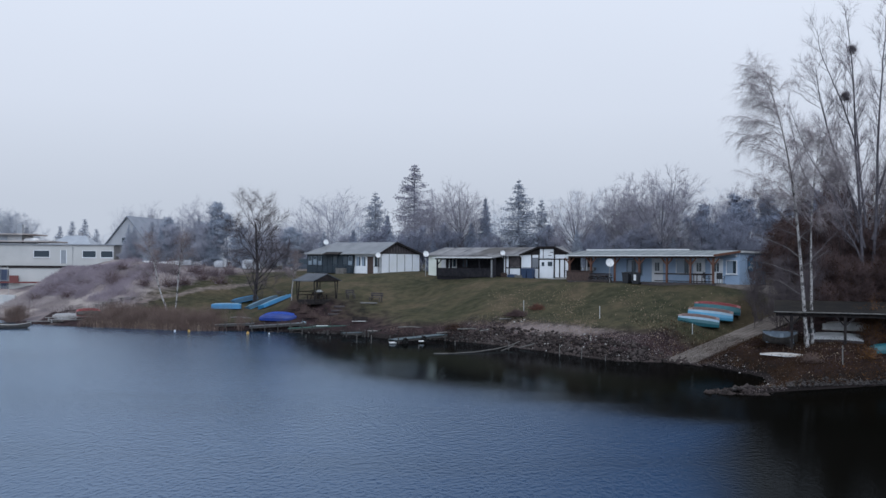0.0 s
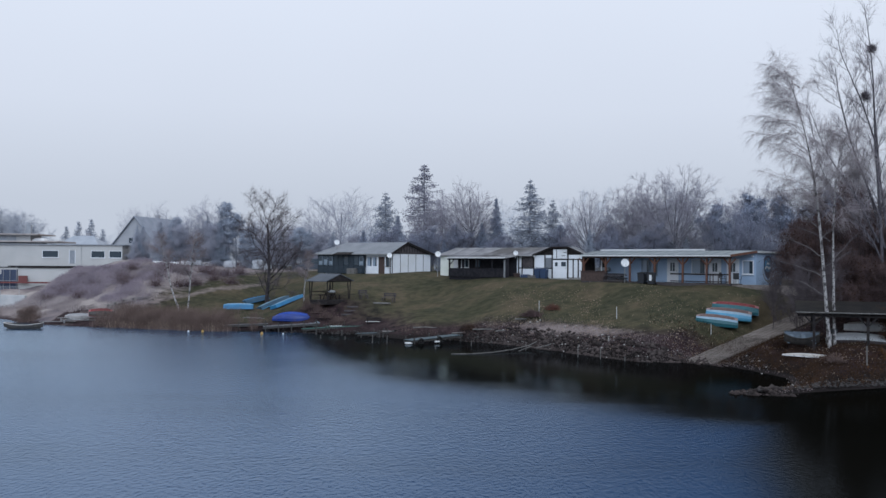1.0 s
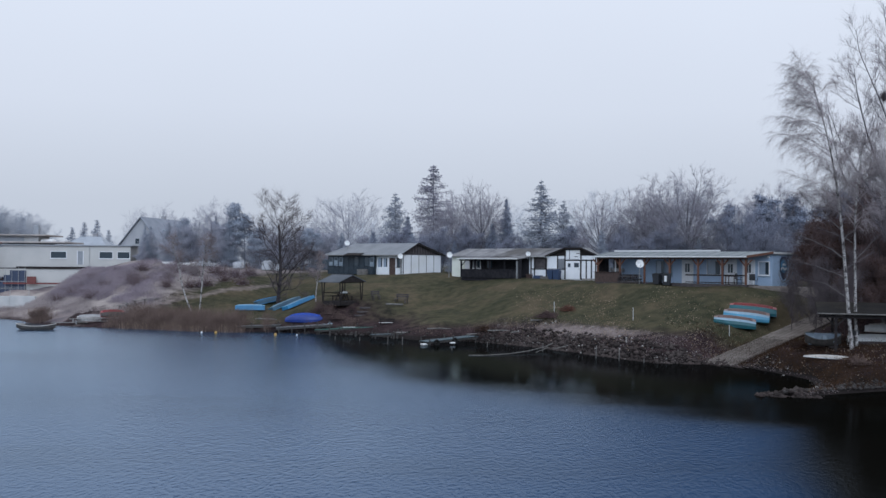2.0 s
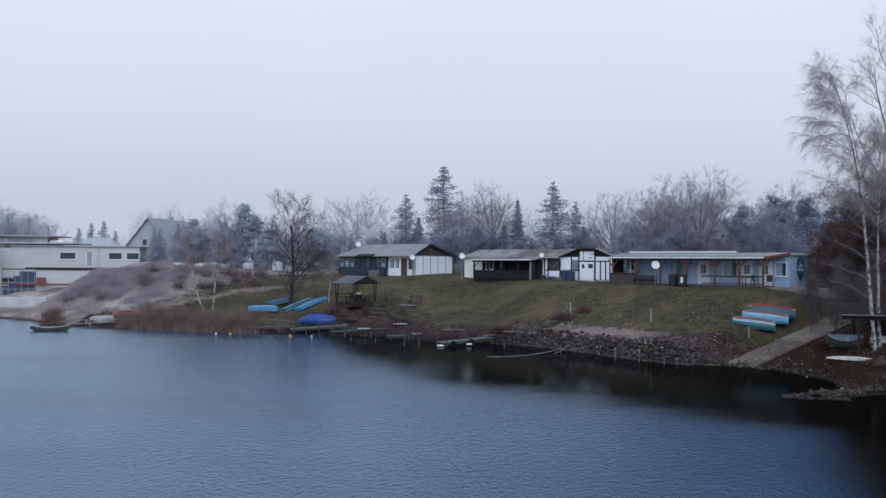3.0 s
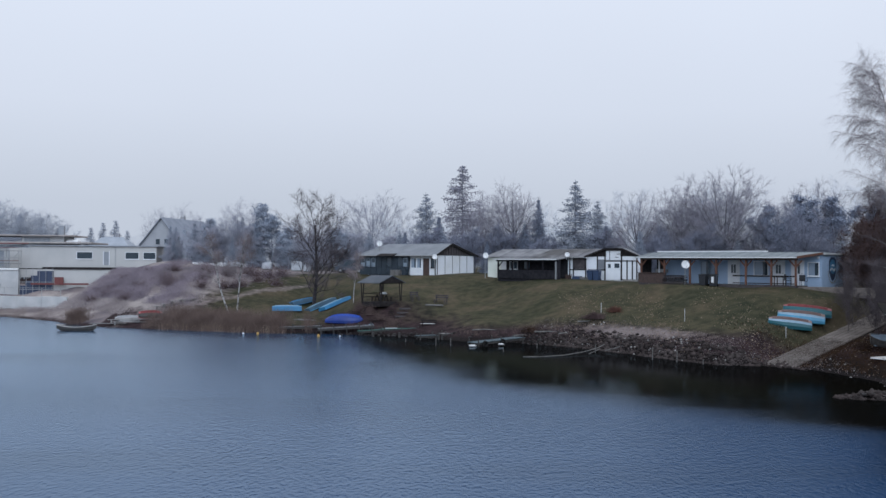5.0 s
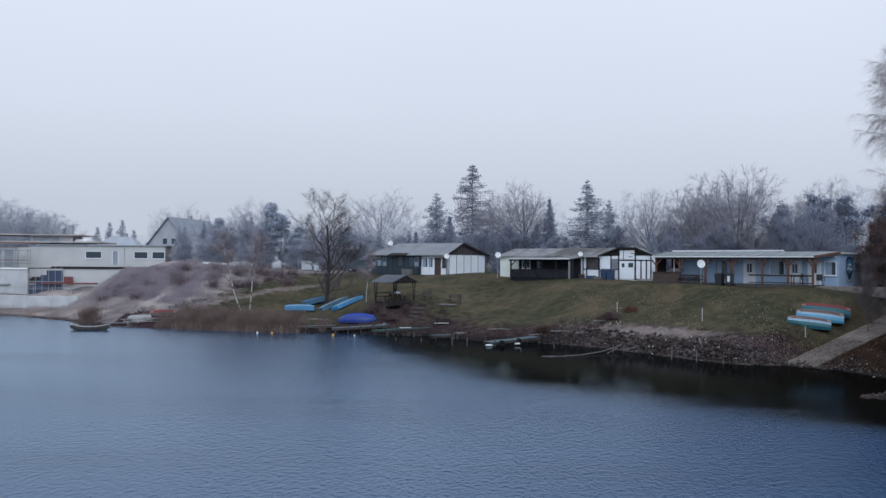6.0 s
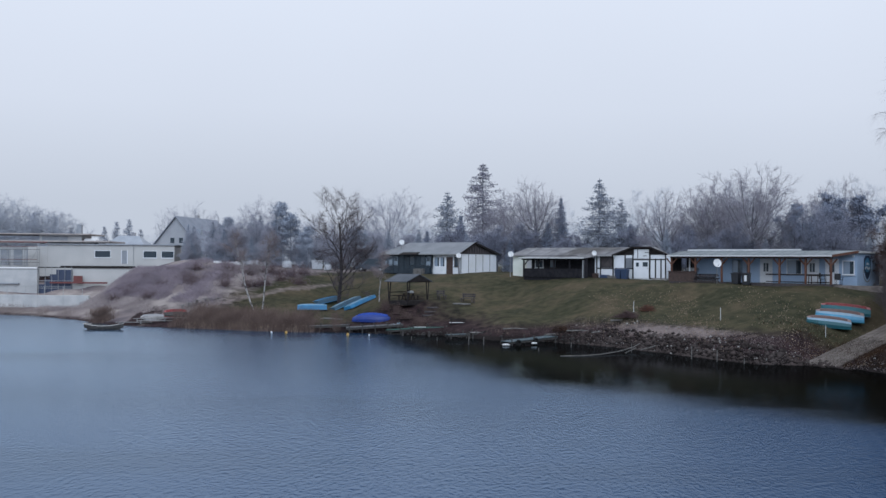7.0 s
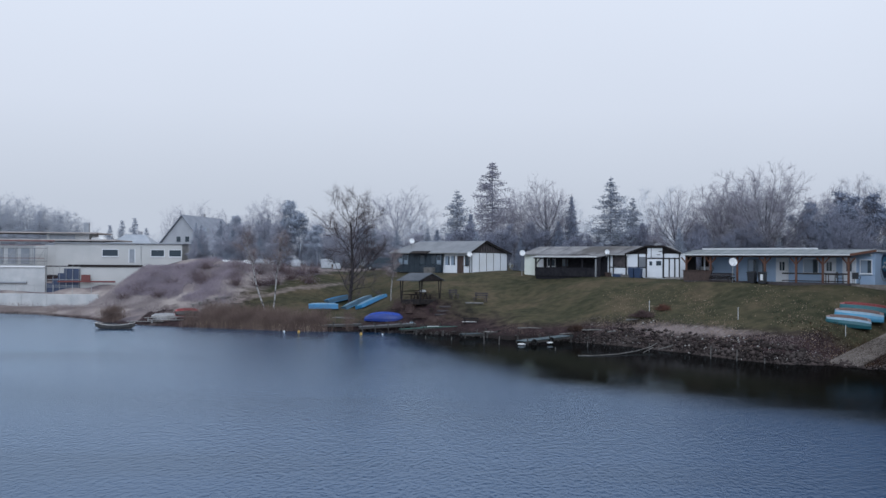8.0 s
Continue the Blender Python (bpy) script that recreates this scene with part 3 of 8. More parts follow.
def ground_height(x, y):
    x, y = np.asarray(x, float), np.asarray(y, float)
    d = shore_distance(x, y)
    keys = sorted(RISE)
    rows = [np.interp(d, DIST, RISE[k]) for k in keys]
    z = np.zeros_like(d)
    w = np.zeros_like(d)
    for i, k in enumerate(keys):
        lo = keys[i - 1] if i else -1e6
        hi = keys[i + 1] if i + 1 < len(keys) else 1e6
        left = np.clip((x - lo) / (k - lo), 0, 1) if i else np.ones_like(x)
        right = np.clip((hi - x) / (hi - k), 0, 1) if i + 1 < len(keys) else np.ones_like(x)
        q = np.minimum(left, right)
        q = q * q * (3 - 2 * q)
        z += rows[i] * q
        w += q
    z = z / np.maximum(w, 1e-6)
    bumps = 0.06 * np.sin(x * 0.9 + 1.3 * np.sin(y * 0.4)) * np.sin(y * 0.8) + 0.03 * np.sin(x * 2.7 + y * 1.9) * np.sin(y * 2.3 - x)
    heath = np.clip((-27 - x) / 8, 0, 1) * np.clip((d - 8) / 6, 0, 1) * np.clip((34 - d) / 8, 0, 1)
    z += bumps * np.clip(d / 3, 0, 1) * np.clip((22 - d) / 8, 0.25, 1) + heath * (0.35 * np.sin(x * 0.55 + 2 * np.sin(y * 0.3)) + 0.2 * np.sin(y * 0.9 + x * 0.7))
    z = np.where((y < 56) & (x < 21), np.minimum(z, 0.13 + 0.3 * np.maximum(0, x - 18.0)), z)   # the low spit
    # the slipway's bed, cut evenly into the bank
    ux, uy = SLIP_B[0] - SLIP_A[0], SLIP_B[1] - SLIP_A[1]
    L = math.hypot(ux, uy)
    ux, uy = ux / L, uy / L
    s = (x - SLIP_A[0]) * ux + (y - SLIP_A[1]) * uy
    off = np.abs(-(x - SLIP_A[0]) * uy + (y - SLIP_A[1]) * ux)
    bed = slip_height(s) - 0.1
    k = np.clip((3.2 - off) / 1.6, 0, 1) * np.clip((s + 1.0) / 1.0, 0, 1) * np.clip((L + 3 - s) / 3, 0, 1)
    z = z + (bed - z) * k
    return np.where((d < 0) & (k <= 0), np.maximum(d * 0.35, -2.5), np.where(d < 0, np.minimum(z, bed), z))


def off_slip(x, y):
    """How far a point lies from the slipway's middle line."""
    ux, uy = SLIP_B[0] - SLIP_A[0], SLIP_B[1] - SLIP_A[1]
    return abs(-(x - SLIP_A[0]) * uy + (y - SLIP_A[1]) * ux) / math.hypot(ux, uy)


def zat(x, y):
    return float(ground_height(np.array([x]), np.array([y]))[0])


def axis(lo, a, b, hi, step, grow=1.13):
    mid = list(np.arange(a, b, step))
    left, s, p = [], step, a
    while p > lo:
        s *= grow
        p -= s
        left.append(p)
    right, s, p = [], step, mid[-1]
    while p < hi:
        s *= grow
        p += s
        right.append(p)
    return np.array(left[::-1] + mid + right)


def build_ground():
    xs, ys = axis(-1800, -80, 45, 1800, 0.5), axis(30, 44, 126, 2600, 0.5)
    X, Y = np.meshgrid(xs, ys)
    Z = ground_height(X, Y)
    d = shore_distance(X, Y)
    n, m = X.shape
    idx = np.arange(n * m).reshape(n, m)
    faces = np.stack([idx[:-1, :-1], idx[:-1, 1:], idx[1:, 1:], idx[1:, :-1]], -1).reshape(-1, 4)
    me = soup("ground", np.stack([X, Y, Z], -1).reshape(-1, 3), faces, "ground", True)

    def put(name, value):
        me.attributes.new(name, "FLOAT", "POINT").data.foreach_set("value", np.clip(value, 0, 1).astype(np.float32).ravel())

    step = lambda v, a, b: np.clip((v - a) / (b - a), 0, 1)
    inland = 1.6 * step(X, 10, 16)                                   # the bare bank broadens towards the slipway
    grass = step(d, 1.8 + inland, 4.4 + inland) * step(X, -36, -30)
    grass *= 1 - step(X, 19, 23) * step(-Y, -71, -66)              # bare, leaf-strewn bank under the birches
    grass *= 1 - np.exp(-(((X + 14) / 6) ** 2 + ((Y - 92) / 5) ** 2))
    grass *= 1 - 0.8 * np.exp(-(((X + 9) / 5) ** 2 + ((Y - 88) / 2.5) ** 2))
    put("grass", grass)
    heath = np.where(X < -41.5, step(d, 0.1, 1.2), step(-X + np.maximum(Y - 104, 0) * 0.5, 31, 36) * step(d, 3, 7)) * (1 - step(d, 40, 60))
    put("heath", heath)
    sand = np.exp(-(((X - 8.8) / 3.4) ** 2 + ((Y - 73.6 + 1.2 * (X - 8.8)) / 1.3) ** 2)) * 1.3
    sand = np.maximum(sand, 0.6 * np.exp(-(((Y - 99.3 - 1.1 * (X + 35.4)) / 1.3) ** 2)) * step(-X, 20, 24) * step(X, -42, -39))
    put("sand", sand)
    # wet rim; under the birches a wider band holds painted tree shade
    put("wet", (1 - step(d, 0.3, 1.3)) * step(X, -27, -23) + 0.75 * (1 - step(d, 0.5, 3.0)) * step(X, 17, 19))
    ob = new("ground", me)
    tagged(ob, "sloping shore of mown grass, earth and dry heath", "ground", kind="structure")
    return ob


build_ground()
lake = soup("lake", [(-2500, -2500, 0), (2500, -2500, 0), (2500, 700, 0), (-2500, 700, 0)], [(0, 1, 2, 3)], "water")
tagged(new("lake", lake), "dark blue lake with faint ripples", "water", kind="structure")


# ---- parts that the houses share ----
def window(parent, x, z, w, h, y=0.0, bars=1, frame_m="white", face="front", curtain=False):
    """A window in a wall that faces -y: frame, panes and sill."""
    t = 0.07
    fr = Shape()
    fr.box(x, y - 0.05, z, x + t, y + 0.06, z + h).box(x + w - t, y - 0.05, z, x + w, y + 0.06, z + h)
    fr.box(x + t, y - 0.05, z, x + w - t, y + 0.06, z + t).box(x + t, y - 0.05, z + h - t, x + w - t, y + 0.06, z + h)
    for i in range(1, bars + 1):
        c = x + w * i / (bars + 1)
        fr.box(c - 0.03, y - 0.045, z + t, c + 0.03, y + 0.05, z + h - t)
    win = part("window", fr, frame_m, parent)
    edges = [x + w * i / (bars + 1) for i in range(bars + 2)]
    for a, b in zip(edges[:-1], edges[1:]):
        split = a + (b - a) * 0.62
        if curtain:
            part("pane", Shape().box(a + 0.03, y - 0.015, z + t, split, y + 0.005, z + h - t), "netted", win, "pane with a pale net curtain")
            part("pane", Shape().box(split, y - 0.015, z + t, b - 0.03, y + 0.005, z + h - t), "netted" if bars else "glass", win)
        else:
            part("pane", Shape().box(a + 0.03, y - 0.015, z + t, b - 0.03, y + 0.005, z + h - t), "glass", win)
    part("sill", Shape().box(x - 0.05, y - 0.12, z - 0.05, x + w + 0.05, y + 0.02, z, 0.01), frame_m, win)
    return win


def door(parent, x, w, h, m, y=0.0, z=0.0, light=None, frame_m="white"):
    d = part("door", Shape().box(x, y - 0.05, z, x + w, y + 0.03, z + h, 0.01), m, parent)
    part("door_frame", Shape().box(x - 0.07, y - 0.03, z, x, y + 0.04, z + h + 0.07).box(x + w, y - 0.03, z, x + w + 0.07, y + 0.04, z + h + 0.07).box(x, y - 0.03, z + h, x + w, y + 0.04, z + h + 0.07), frame_m, d)
    if light:
        lx, lz, lw, lh = light
        part("pane", Shape().box(x + lx, y - 0.065, z + lz, x + lx + lw, y - 0.052, z + lz + lh), "glass", d)
        part("glazing_bar", Shape().box(x + lx + lw / 2 - 0.02, y - 0.08, z + lz, x + lx + lw / 2 + 0.02, y - 0.066, z + lz + lh), m, d)
    part("handle", Shape().box(x + w - 0.14, y - 0.1, z + 1.0, x + w - 0.06, y - 0.052, z + 1.06, 0.01), "metal", d)
    return d


# ---- the grey-roofed bungalow with the white gable ----
def bungalow_grey():
    h = thing("bungalow", -7.6, 111.1, 5.22, -36.87, "white panelled bungalow with grey felt roof and dark timber veranda", "bungalow")
    ridge_y, ridge_z, eave_z, back = 2.6, 3.86, 2.42, 7.6
    body = Shape().box(-4.1, 0.0, -0.5, 0.0, 7.5, 2.40).box(-11.8, 0.9, -0.5, -4.1, 7.5, 2.40)
    part("wall", body, "white", h, "white boarded wall")
    for i in range(5):                                             # gable panels, seams between them
        part("panel", Shape().box(0.004, 0.10 + i * 1.49, 0.0, 0.05, 0.10 + i * 1.49 + 1.43, 2.38, 0.012), "white", h)
    for i in range(6):
        part("seam_batten", Shape().box(0.004, 0.02 + i * 1.49, 0.0, 0.065, 0.09 + i * 1.49, 2.38), "darktimber", h)
    gab = Shape().plate([(-0.35, eave_z), (back, eave_z), (ridge_y, ridge_z - 0.1)], 0.0, 0.06)
    gab.v = [(0.02 + y, x, z) for x, y, z in gab.v]
    part("gable", gab, "gablewood", h, "weathered dark timber gable")
    for i in range(14):                                            # upright boards in the gable
        y = 0.1 + i * 0.52
        top = eave_z + (ridge_z - 0.12 - eave_z) * (1 - (ridge_y - y) / (ridge_y + 0.35) if y < ridge_y else (back - y) / (back - ridge_y))
        if top > eave_z + 0.15:
            part("board", Shape().box(0.08, y, eave_z + 0.02, 0.105, y + 0.05, top - 0.05), "darktimber", h)
    roof = Shape()
    roof.slab([(-12.3, -0.6, eave_z + 0.02), (0.35, -0.6, eave_z + 0.02), (0.35, ridge_y, ridge_z), (-9.9, ridge_y, ridge_z)], 0.12)
    roof.slab([(0.35, ridge_y, ridge_z), (0.35, back + 0.4, eave_z), (-12.3, back + 0.4, eave_z), (-9.9, ridge_y, ridge_z)], 0.12)
    roof.slab([(-12.3, -0.6, eave_z + 0.02), (-9.9, ridge_y, ridge_z), (-12.3, back + 0.4, eave_z)], 0.12)
    part("roof", roof, "felt", h, "grey roofing felt")
    part("bargeboard", Shape().beam((0.37, -0.62, eave_z - 0.06), (0.37, ridge_y, ridge_z - 0.07), 0.04, 0.2).beam((0.37, ridge_y, ridge_z - 0.07), (0.37, back + 0.42, eave_z - 0.08), 0.04, 0.2), "darktimber", h)
    part("gutter", Shape().bar((-12.3, -0.68, eave_z - 0.07), (0.3, -0.68, eave_z - 0.07), 0.06), "metal", h)
    # the white front with door and windows
    window(h, -3.95, 0.85, 0.85, 1.25, 0.0, 0, curtain=True)
    window(h, -3.05, 0.85, 0.75, 1.25, 0.0, 0, curtain=True)
    door(h, -2.05, 0.95, 2.05, "brownwood", 0.0, 0.0)
    window(h, -0.9, 0.9, 0.65, 1.2, 0.0, 0, "darktimber")
    part("low_wall", Shape().box(-4.1, -0.08, 0.0, -2.15, -0.01, 0.8, 0.01), "white", h)
    # veranda of dark timber, glazed
    v = part("veranda", Shape().box(-11.9, -0.35, 0.0, -4.15, -0.27, 0.95).box(-11.9, -0.35, 2.1, -4.15, -0.25, 2.35), "teal", h, "dark blue timber veranda")
    for i in range(10):
        x = -11.9 + i * 0.86
        part("post", Shape().box(x - 0.06, -0.38, 0.0, x + 0.06, -0.24, 2.35, 0.01), "teal", v)
    for i in range(9):
        if i in (3, 4, 6):
            part("board_panel", Shape().box(-11.84 + i * 0.86, -0.34, 0.95, -11.9 + (i + 1) * 0.86 - 0.06, -0.29, 2.1), "teal", v)
        else:
            part("pane", Shape().box(-11.84 + i * 0.86, -0.32, 1.0, -11.9 + (i + 1) * 0.86 - 0.06, -0.30, 2.08), "glass", v)
            if i in (0, 1, 2, 8):
                xa, xb = -11.80 + i * 0.86, -11.9 + (i + 1) * 0.86 - 0.10
                part("window_frame", Shape().box(xa, -0.36, 1.0, xa + 0.05, -0.325, 2.06).box(xb - 0.05, -0.36, 1.0, xb, -0.325, 2.06).box(xa + 0.05, -0.36, 2.01, xb - 0.05, -0.325, 2.06).box(xa + 0.05, -0.36, 1.0, xb - 0.05, -0.325, 1.05), "curtain", v)
                part("curtain", Shape().box(xa + 0.06, -0.335, 1.06, xb - 0.06, -0.325, 1.5 + 0.2 * (i % 2)), "curtain", v)
    part("end_wall", Shape().box(-11.95, -0.3, 0.0, -11.85, 1.0, 2.35), "teal", v)
    part("step", Shape().box(-6.4, -1.0, -0.1, -4.9, -0.45, 0.62, 0.03), "greywood", h, "pale timber box step")
    part("meter_box", Shape().box(-4.8, -0.75, 0.0, -4.2, -0.4, 0.75, 0.02), "teal", h)
    part("canopy", Shape().slab([(-8.6, -1.1, 2.36), (-5.9, -1.1, 2.36), (-5.9, -0.3, 2.62), (-8.6, -0.3, 2.62)], 0.08), "darktimber", h)
    part("downpipe", Shape().bar((-0.12, -0.12, 0.0), (-0.12, -0.12, 2.35), 0.045), "darktimber", h)
    return h


# ---- the timber-framed hut with the covered porch ----
def bungalow_framed():
    h = thing("timber_hut", -2.2, 106.0, 5.1, -40.72, "white and black timber-framed hut with stained felt roof", "bungalow")
    part("wall", Shape().box(0.7, 0.0, -0.5, 13.6, 4.6, 2.35).box(13.6, 0.0, -0.5, 17.4, 4.6, 2.4).box(17.4, 0.0, -0.5, 19.5, 1.2, 2.4), "white", h, "white boarded wall")
    part("side_wall", Shape().box(0.6, -0.03, 0.0, 2.5, -0.004, 2.3), "cream", h, "pale green wall strip")
    front = [(13.6, 2.36), (19.5, 2.5), (17.75, 3.12), (15.9, 3.12)]
    part("gable", Shape().plate(front, -0.02, 0.1), "darktimber", h, "dark flat-topped gable")
    roof = Shape()
    roof.slab([(0.35, -0.4, 2.38), (13.45, -0.4, 2.38), (15.75, 2.3, 3.24), (1.0, 2.3, 3.24)], 0.1)
    roof.slab([(15.75, 2.3, 3.24), (17.2, 2.3, 3.24), (17.6, 4.7, 2.4), (0.35, 4.7, 2.4), (1.0, 2.3, 3.24)], 0.1)
    roof.slab([(0.35, -0.4, 2.38), (1.0, 2.3, 3.24), (0.35, 5.0, 2.4)], 0.1)
    roof.slab([(15.85, -0.25, 3.24), (17.85, -0.25, 3.24), (17.2, 2.3, 3.24), (15.75, 2.3, 3.24)], 0.1)
    roof.slab([(13.45, -0.25, 2.4), (15.85, -0.25, 3.24), (15.75, 2.3, 3.24)], 0.1)
    roof.slab([(17.85, -0.25, 3.24), (19.75, -0.25, 2.52), (18.6, 2.6, 2.45), (17.2, 2.3, 3.24)], 0.1)
    part("roof", roof, "feltold", h, "grey roofing felt with dark stains")
    part("fascia", Shape().beam((13.45, -0.28, 2.36), (15.85, -0.28, 3.18), 0.04, 0.16).beam((15.85, -0.28, 3.18), (17.85, -0.28, 3.18), 0.04, 0.16).beam((17.85, -0.28, 3.18), (19.75, -0.28, 2.46), 0.04, 0.16), "darktimber", h)
    part("gutter", Shape().bar((9.5, -0.46, 2.3), (13.5, -0.46, 2.3), 0.055), "metal", h)
    for i in range(5):                                             # laps of felt
        x = 2.6 + i * 2.5
        part("roof_batten", Shape().beam((x, -0.38, 2.41), (x + 0.3, 2.25, 3.26), 0.06, 0.03), "feltold", h)
    # black frame on the white front, x upright or level
    for x in (11.55, 12.0, 13.5, 14.9, 15.8, 17.72, 18.35, 18.95, 19.45):
        top = 2.4 if x < 13.6 else 2.36 + (min(x, 15.9) - 13.6) * 0.32 if x < 17 else (3.05 if x < 17.8 else 2.45)
        part("upright", Shape().box(x - 0.06, -0.05, 0.0, x + 0.06, -0.004, top), "darktimber", h)
    part("rail", Shape().box(11.6, -0.048, 0.98, 15.75, -0.006, 1.08), "darktimber", h)
    part("rail", Shape().box(15.86, -0.048, 1.92, 19.5, -0.006, 2.0), "darktimber", h)
    part("rail", Shape().box(17.8, -0.048, 0.0, 19.5, -0.006, 0.12), "darktimber", h)
    part("beige_panel", Shape().box(14.97, -0.03, 1.1, 15.73, -0.006, 2.1), "felt", h)
    part("panel", Shape().box(15.95, -0.07, 2.05, 17.6, -0.02, 2.98, 0.01), "white", h)
    part("panel", Shape().box(17.85, -0.07, 2.03, 19.4, -0.02, 2.42, 0.01), "white", h)
    for x0, z0, x1, z1 in ((16.35, 2.05, 16.41, 2.98), (17.0, 2.3, 17.4, 2.36), (17.2, 2.62, 17.6, 2.68)):
        part("panel_bar", Shape().box(x0, -0.09, z0, x1, -0.072, z1), "darktimber", h)
    d = door(h, 15.92, 1.7, 1.85, "white", -0.02, 0.03, None, "darktimber")
    part("pane", Shape().box(16.2, -0.1, 1.25, 16.5, -0.075, 1.65), "glass", d)
    part("pane", Shape().box(16.95, -0.1, 1.25, 17.5, -0.075, 1.7), "glass", d)
    w = part("window_blind", Shape().box(12.1, -0.05, 1.1, 13.4, -0.01, 2.25, 0.01), "gablewood", h, "closed brown blind")
    part("blind_frame", Shape().box(12.02, -0.08, 1.02, 12.1, -0.02, 2.32), "darktimber", w)
    part("blind_frame", Shape().box(13.4, -0.08, 1.02, 13.48, -0.02, 2.32), "darktimber", w)
    part("downpipe", Shape().bar((13.75, -0.4, 2.3), (13.75, -0.14, 2.05), 0.05).bar((13.75, -0.14, 2.05), (13.75, -0.14, 0.1), 0.05).bar((13.75, -0.14, 0.12), (14.1, -0.5, 0.02), 0.05), "zinc", h)
    # porch
    p = part("porch", Shape().box(3.2, -1.6, 0.0, 10.9, -1.5, 0.95).box(3.2, -1.5, -0.3, 11.3, 0.0, 0.06), "blackwood", h, "black-stained timber porch")
    part("porch_roof", Shape().slab([(2.9, -2.0, 2.08), (11.2, -2.0, 2.08), (11.6, -0.05, 2.33), (2.9, -0.05, 2.33)], 0.06), "feltold", p, "grey sheet porch roof")
    part("porch_gutter", Shape().box(2.9, -2.08, 2.02, 11.2, -2.01, 2.12, 0.01), "zinc", p, "bright metal gutter")
    part("porch_beam", Shape().box(3.0, -1.65, 1.85, 11.1, -1.5, 2.0), "blackwood", p)
    for x in (3.25, 5.2, 7.2, 9.2, 10.85):
        part("post", Shape().box(x - 0.07, -1.63, 0.0, x + 0.07, -1.48, 1.9, 0.01), "blackwood" if x < 10 else "metal", p)
    part("brace", Shape().beam((3.3, -1.56, 1.3), (3.85, -1.56, 1.85), 0.08, 0.08), "blackwood", p)
    part("back_wall", Shape().box(3.2, -0.04, 0.06, 11.3, -0.006, 2.25), "blackwood", p)
    part("side_screen", Shape().box(11.0, -1.6, 0.0, 11.4, -1.54, 2.1), "blackwood", p)
    window(p, 3.7, 1.0, 1.1, 0.9, -0.06, 1)
    window(p, 5.6, 1.0, 0.9, 0.9, -0.06, 0, "darktimber")
    for i in range(16):                                            # boards of the half wall
        part("board", Shape().box(3.22 + i * 0.48, -1.625, 0.02, 3.66 + i * 0.48, -1.604, 0.93, 0.006), "blackwood", p)
    part("step", Shape().box(18.3, -0.7, -0.2, 19.9, -0.05, 0.1, 0.02), "concrete", h)
    return h


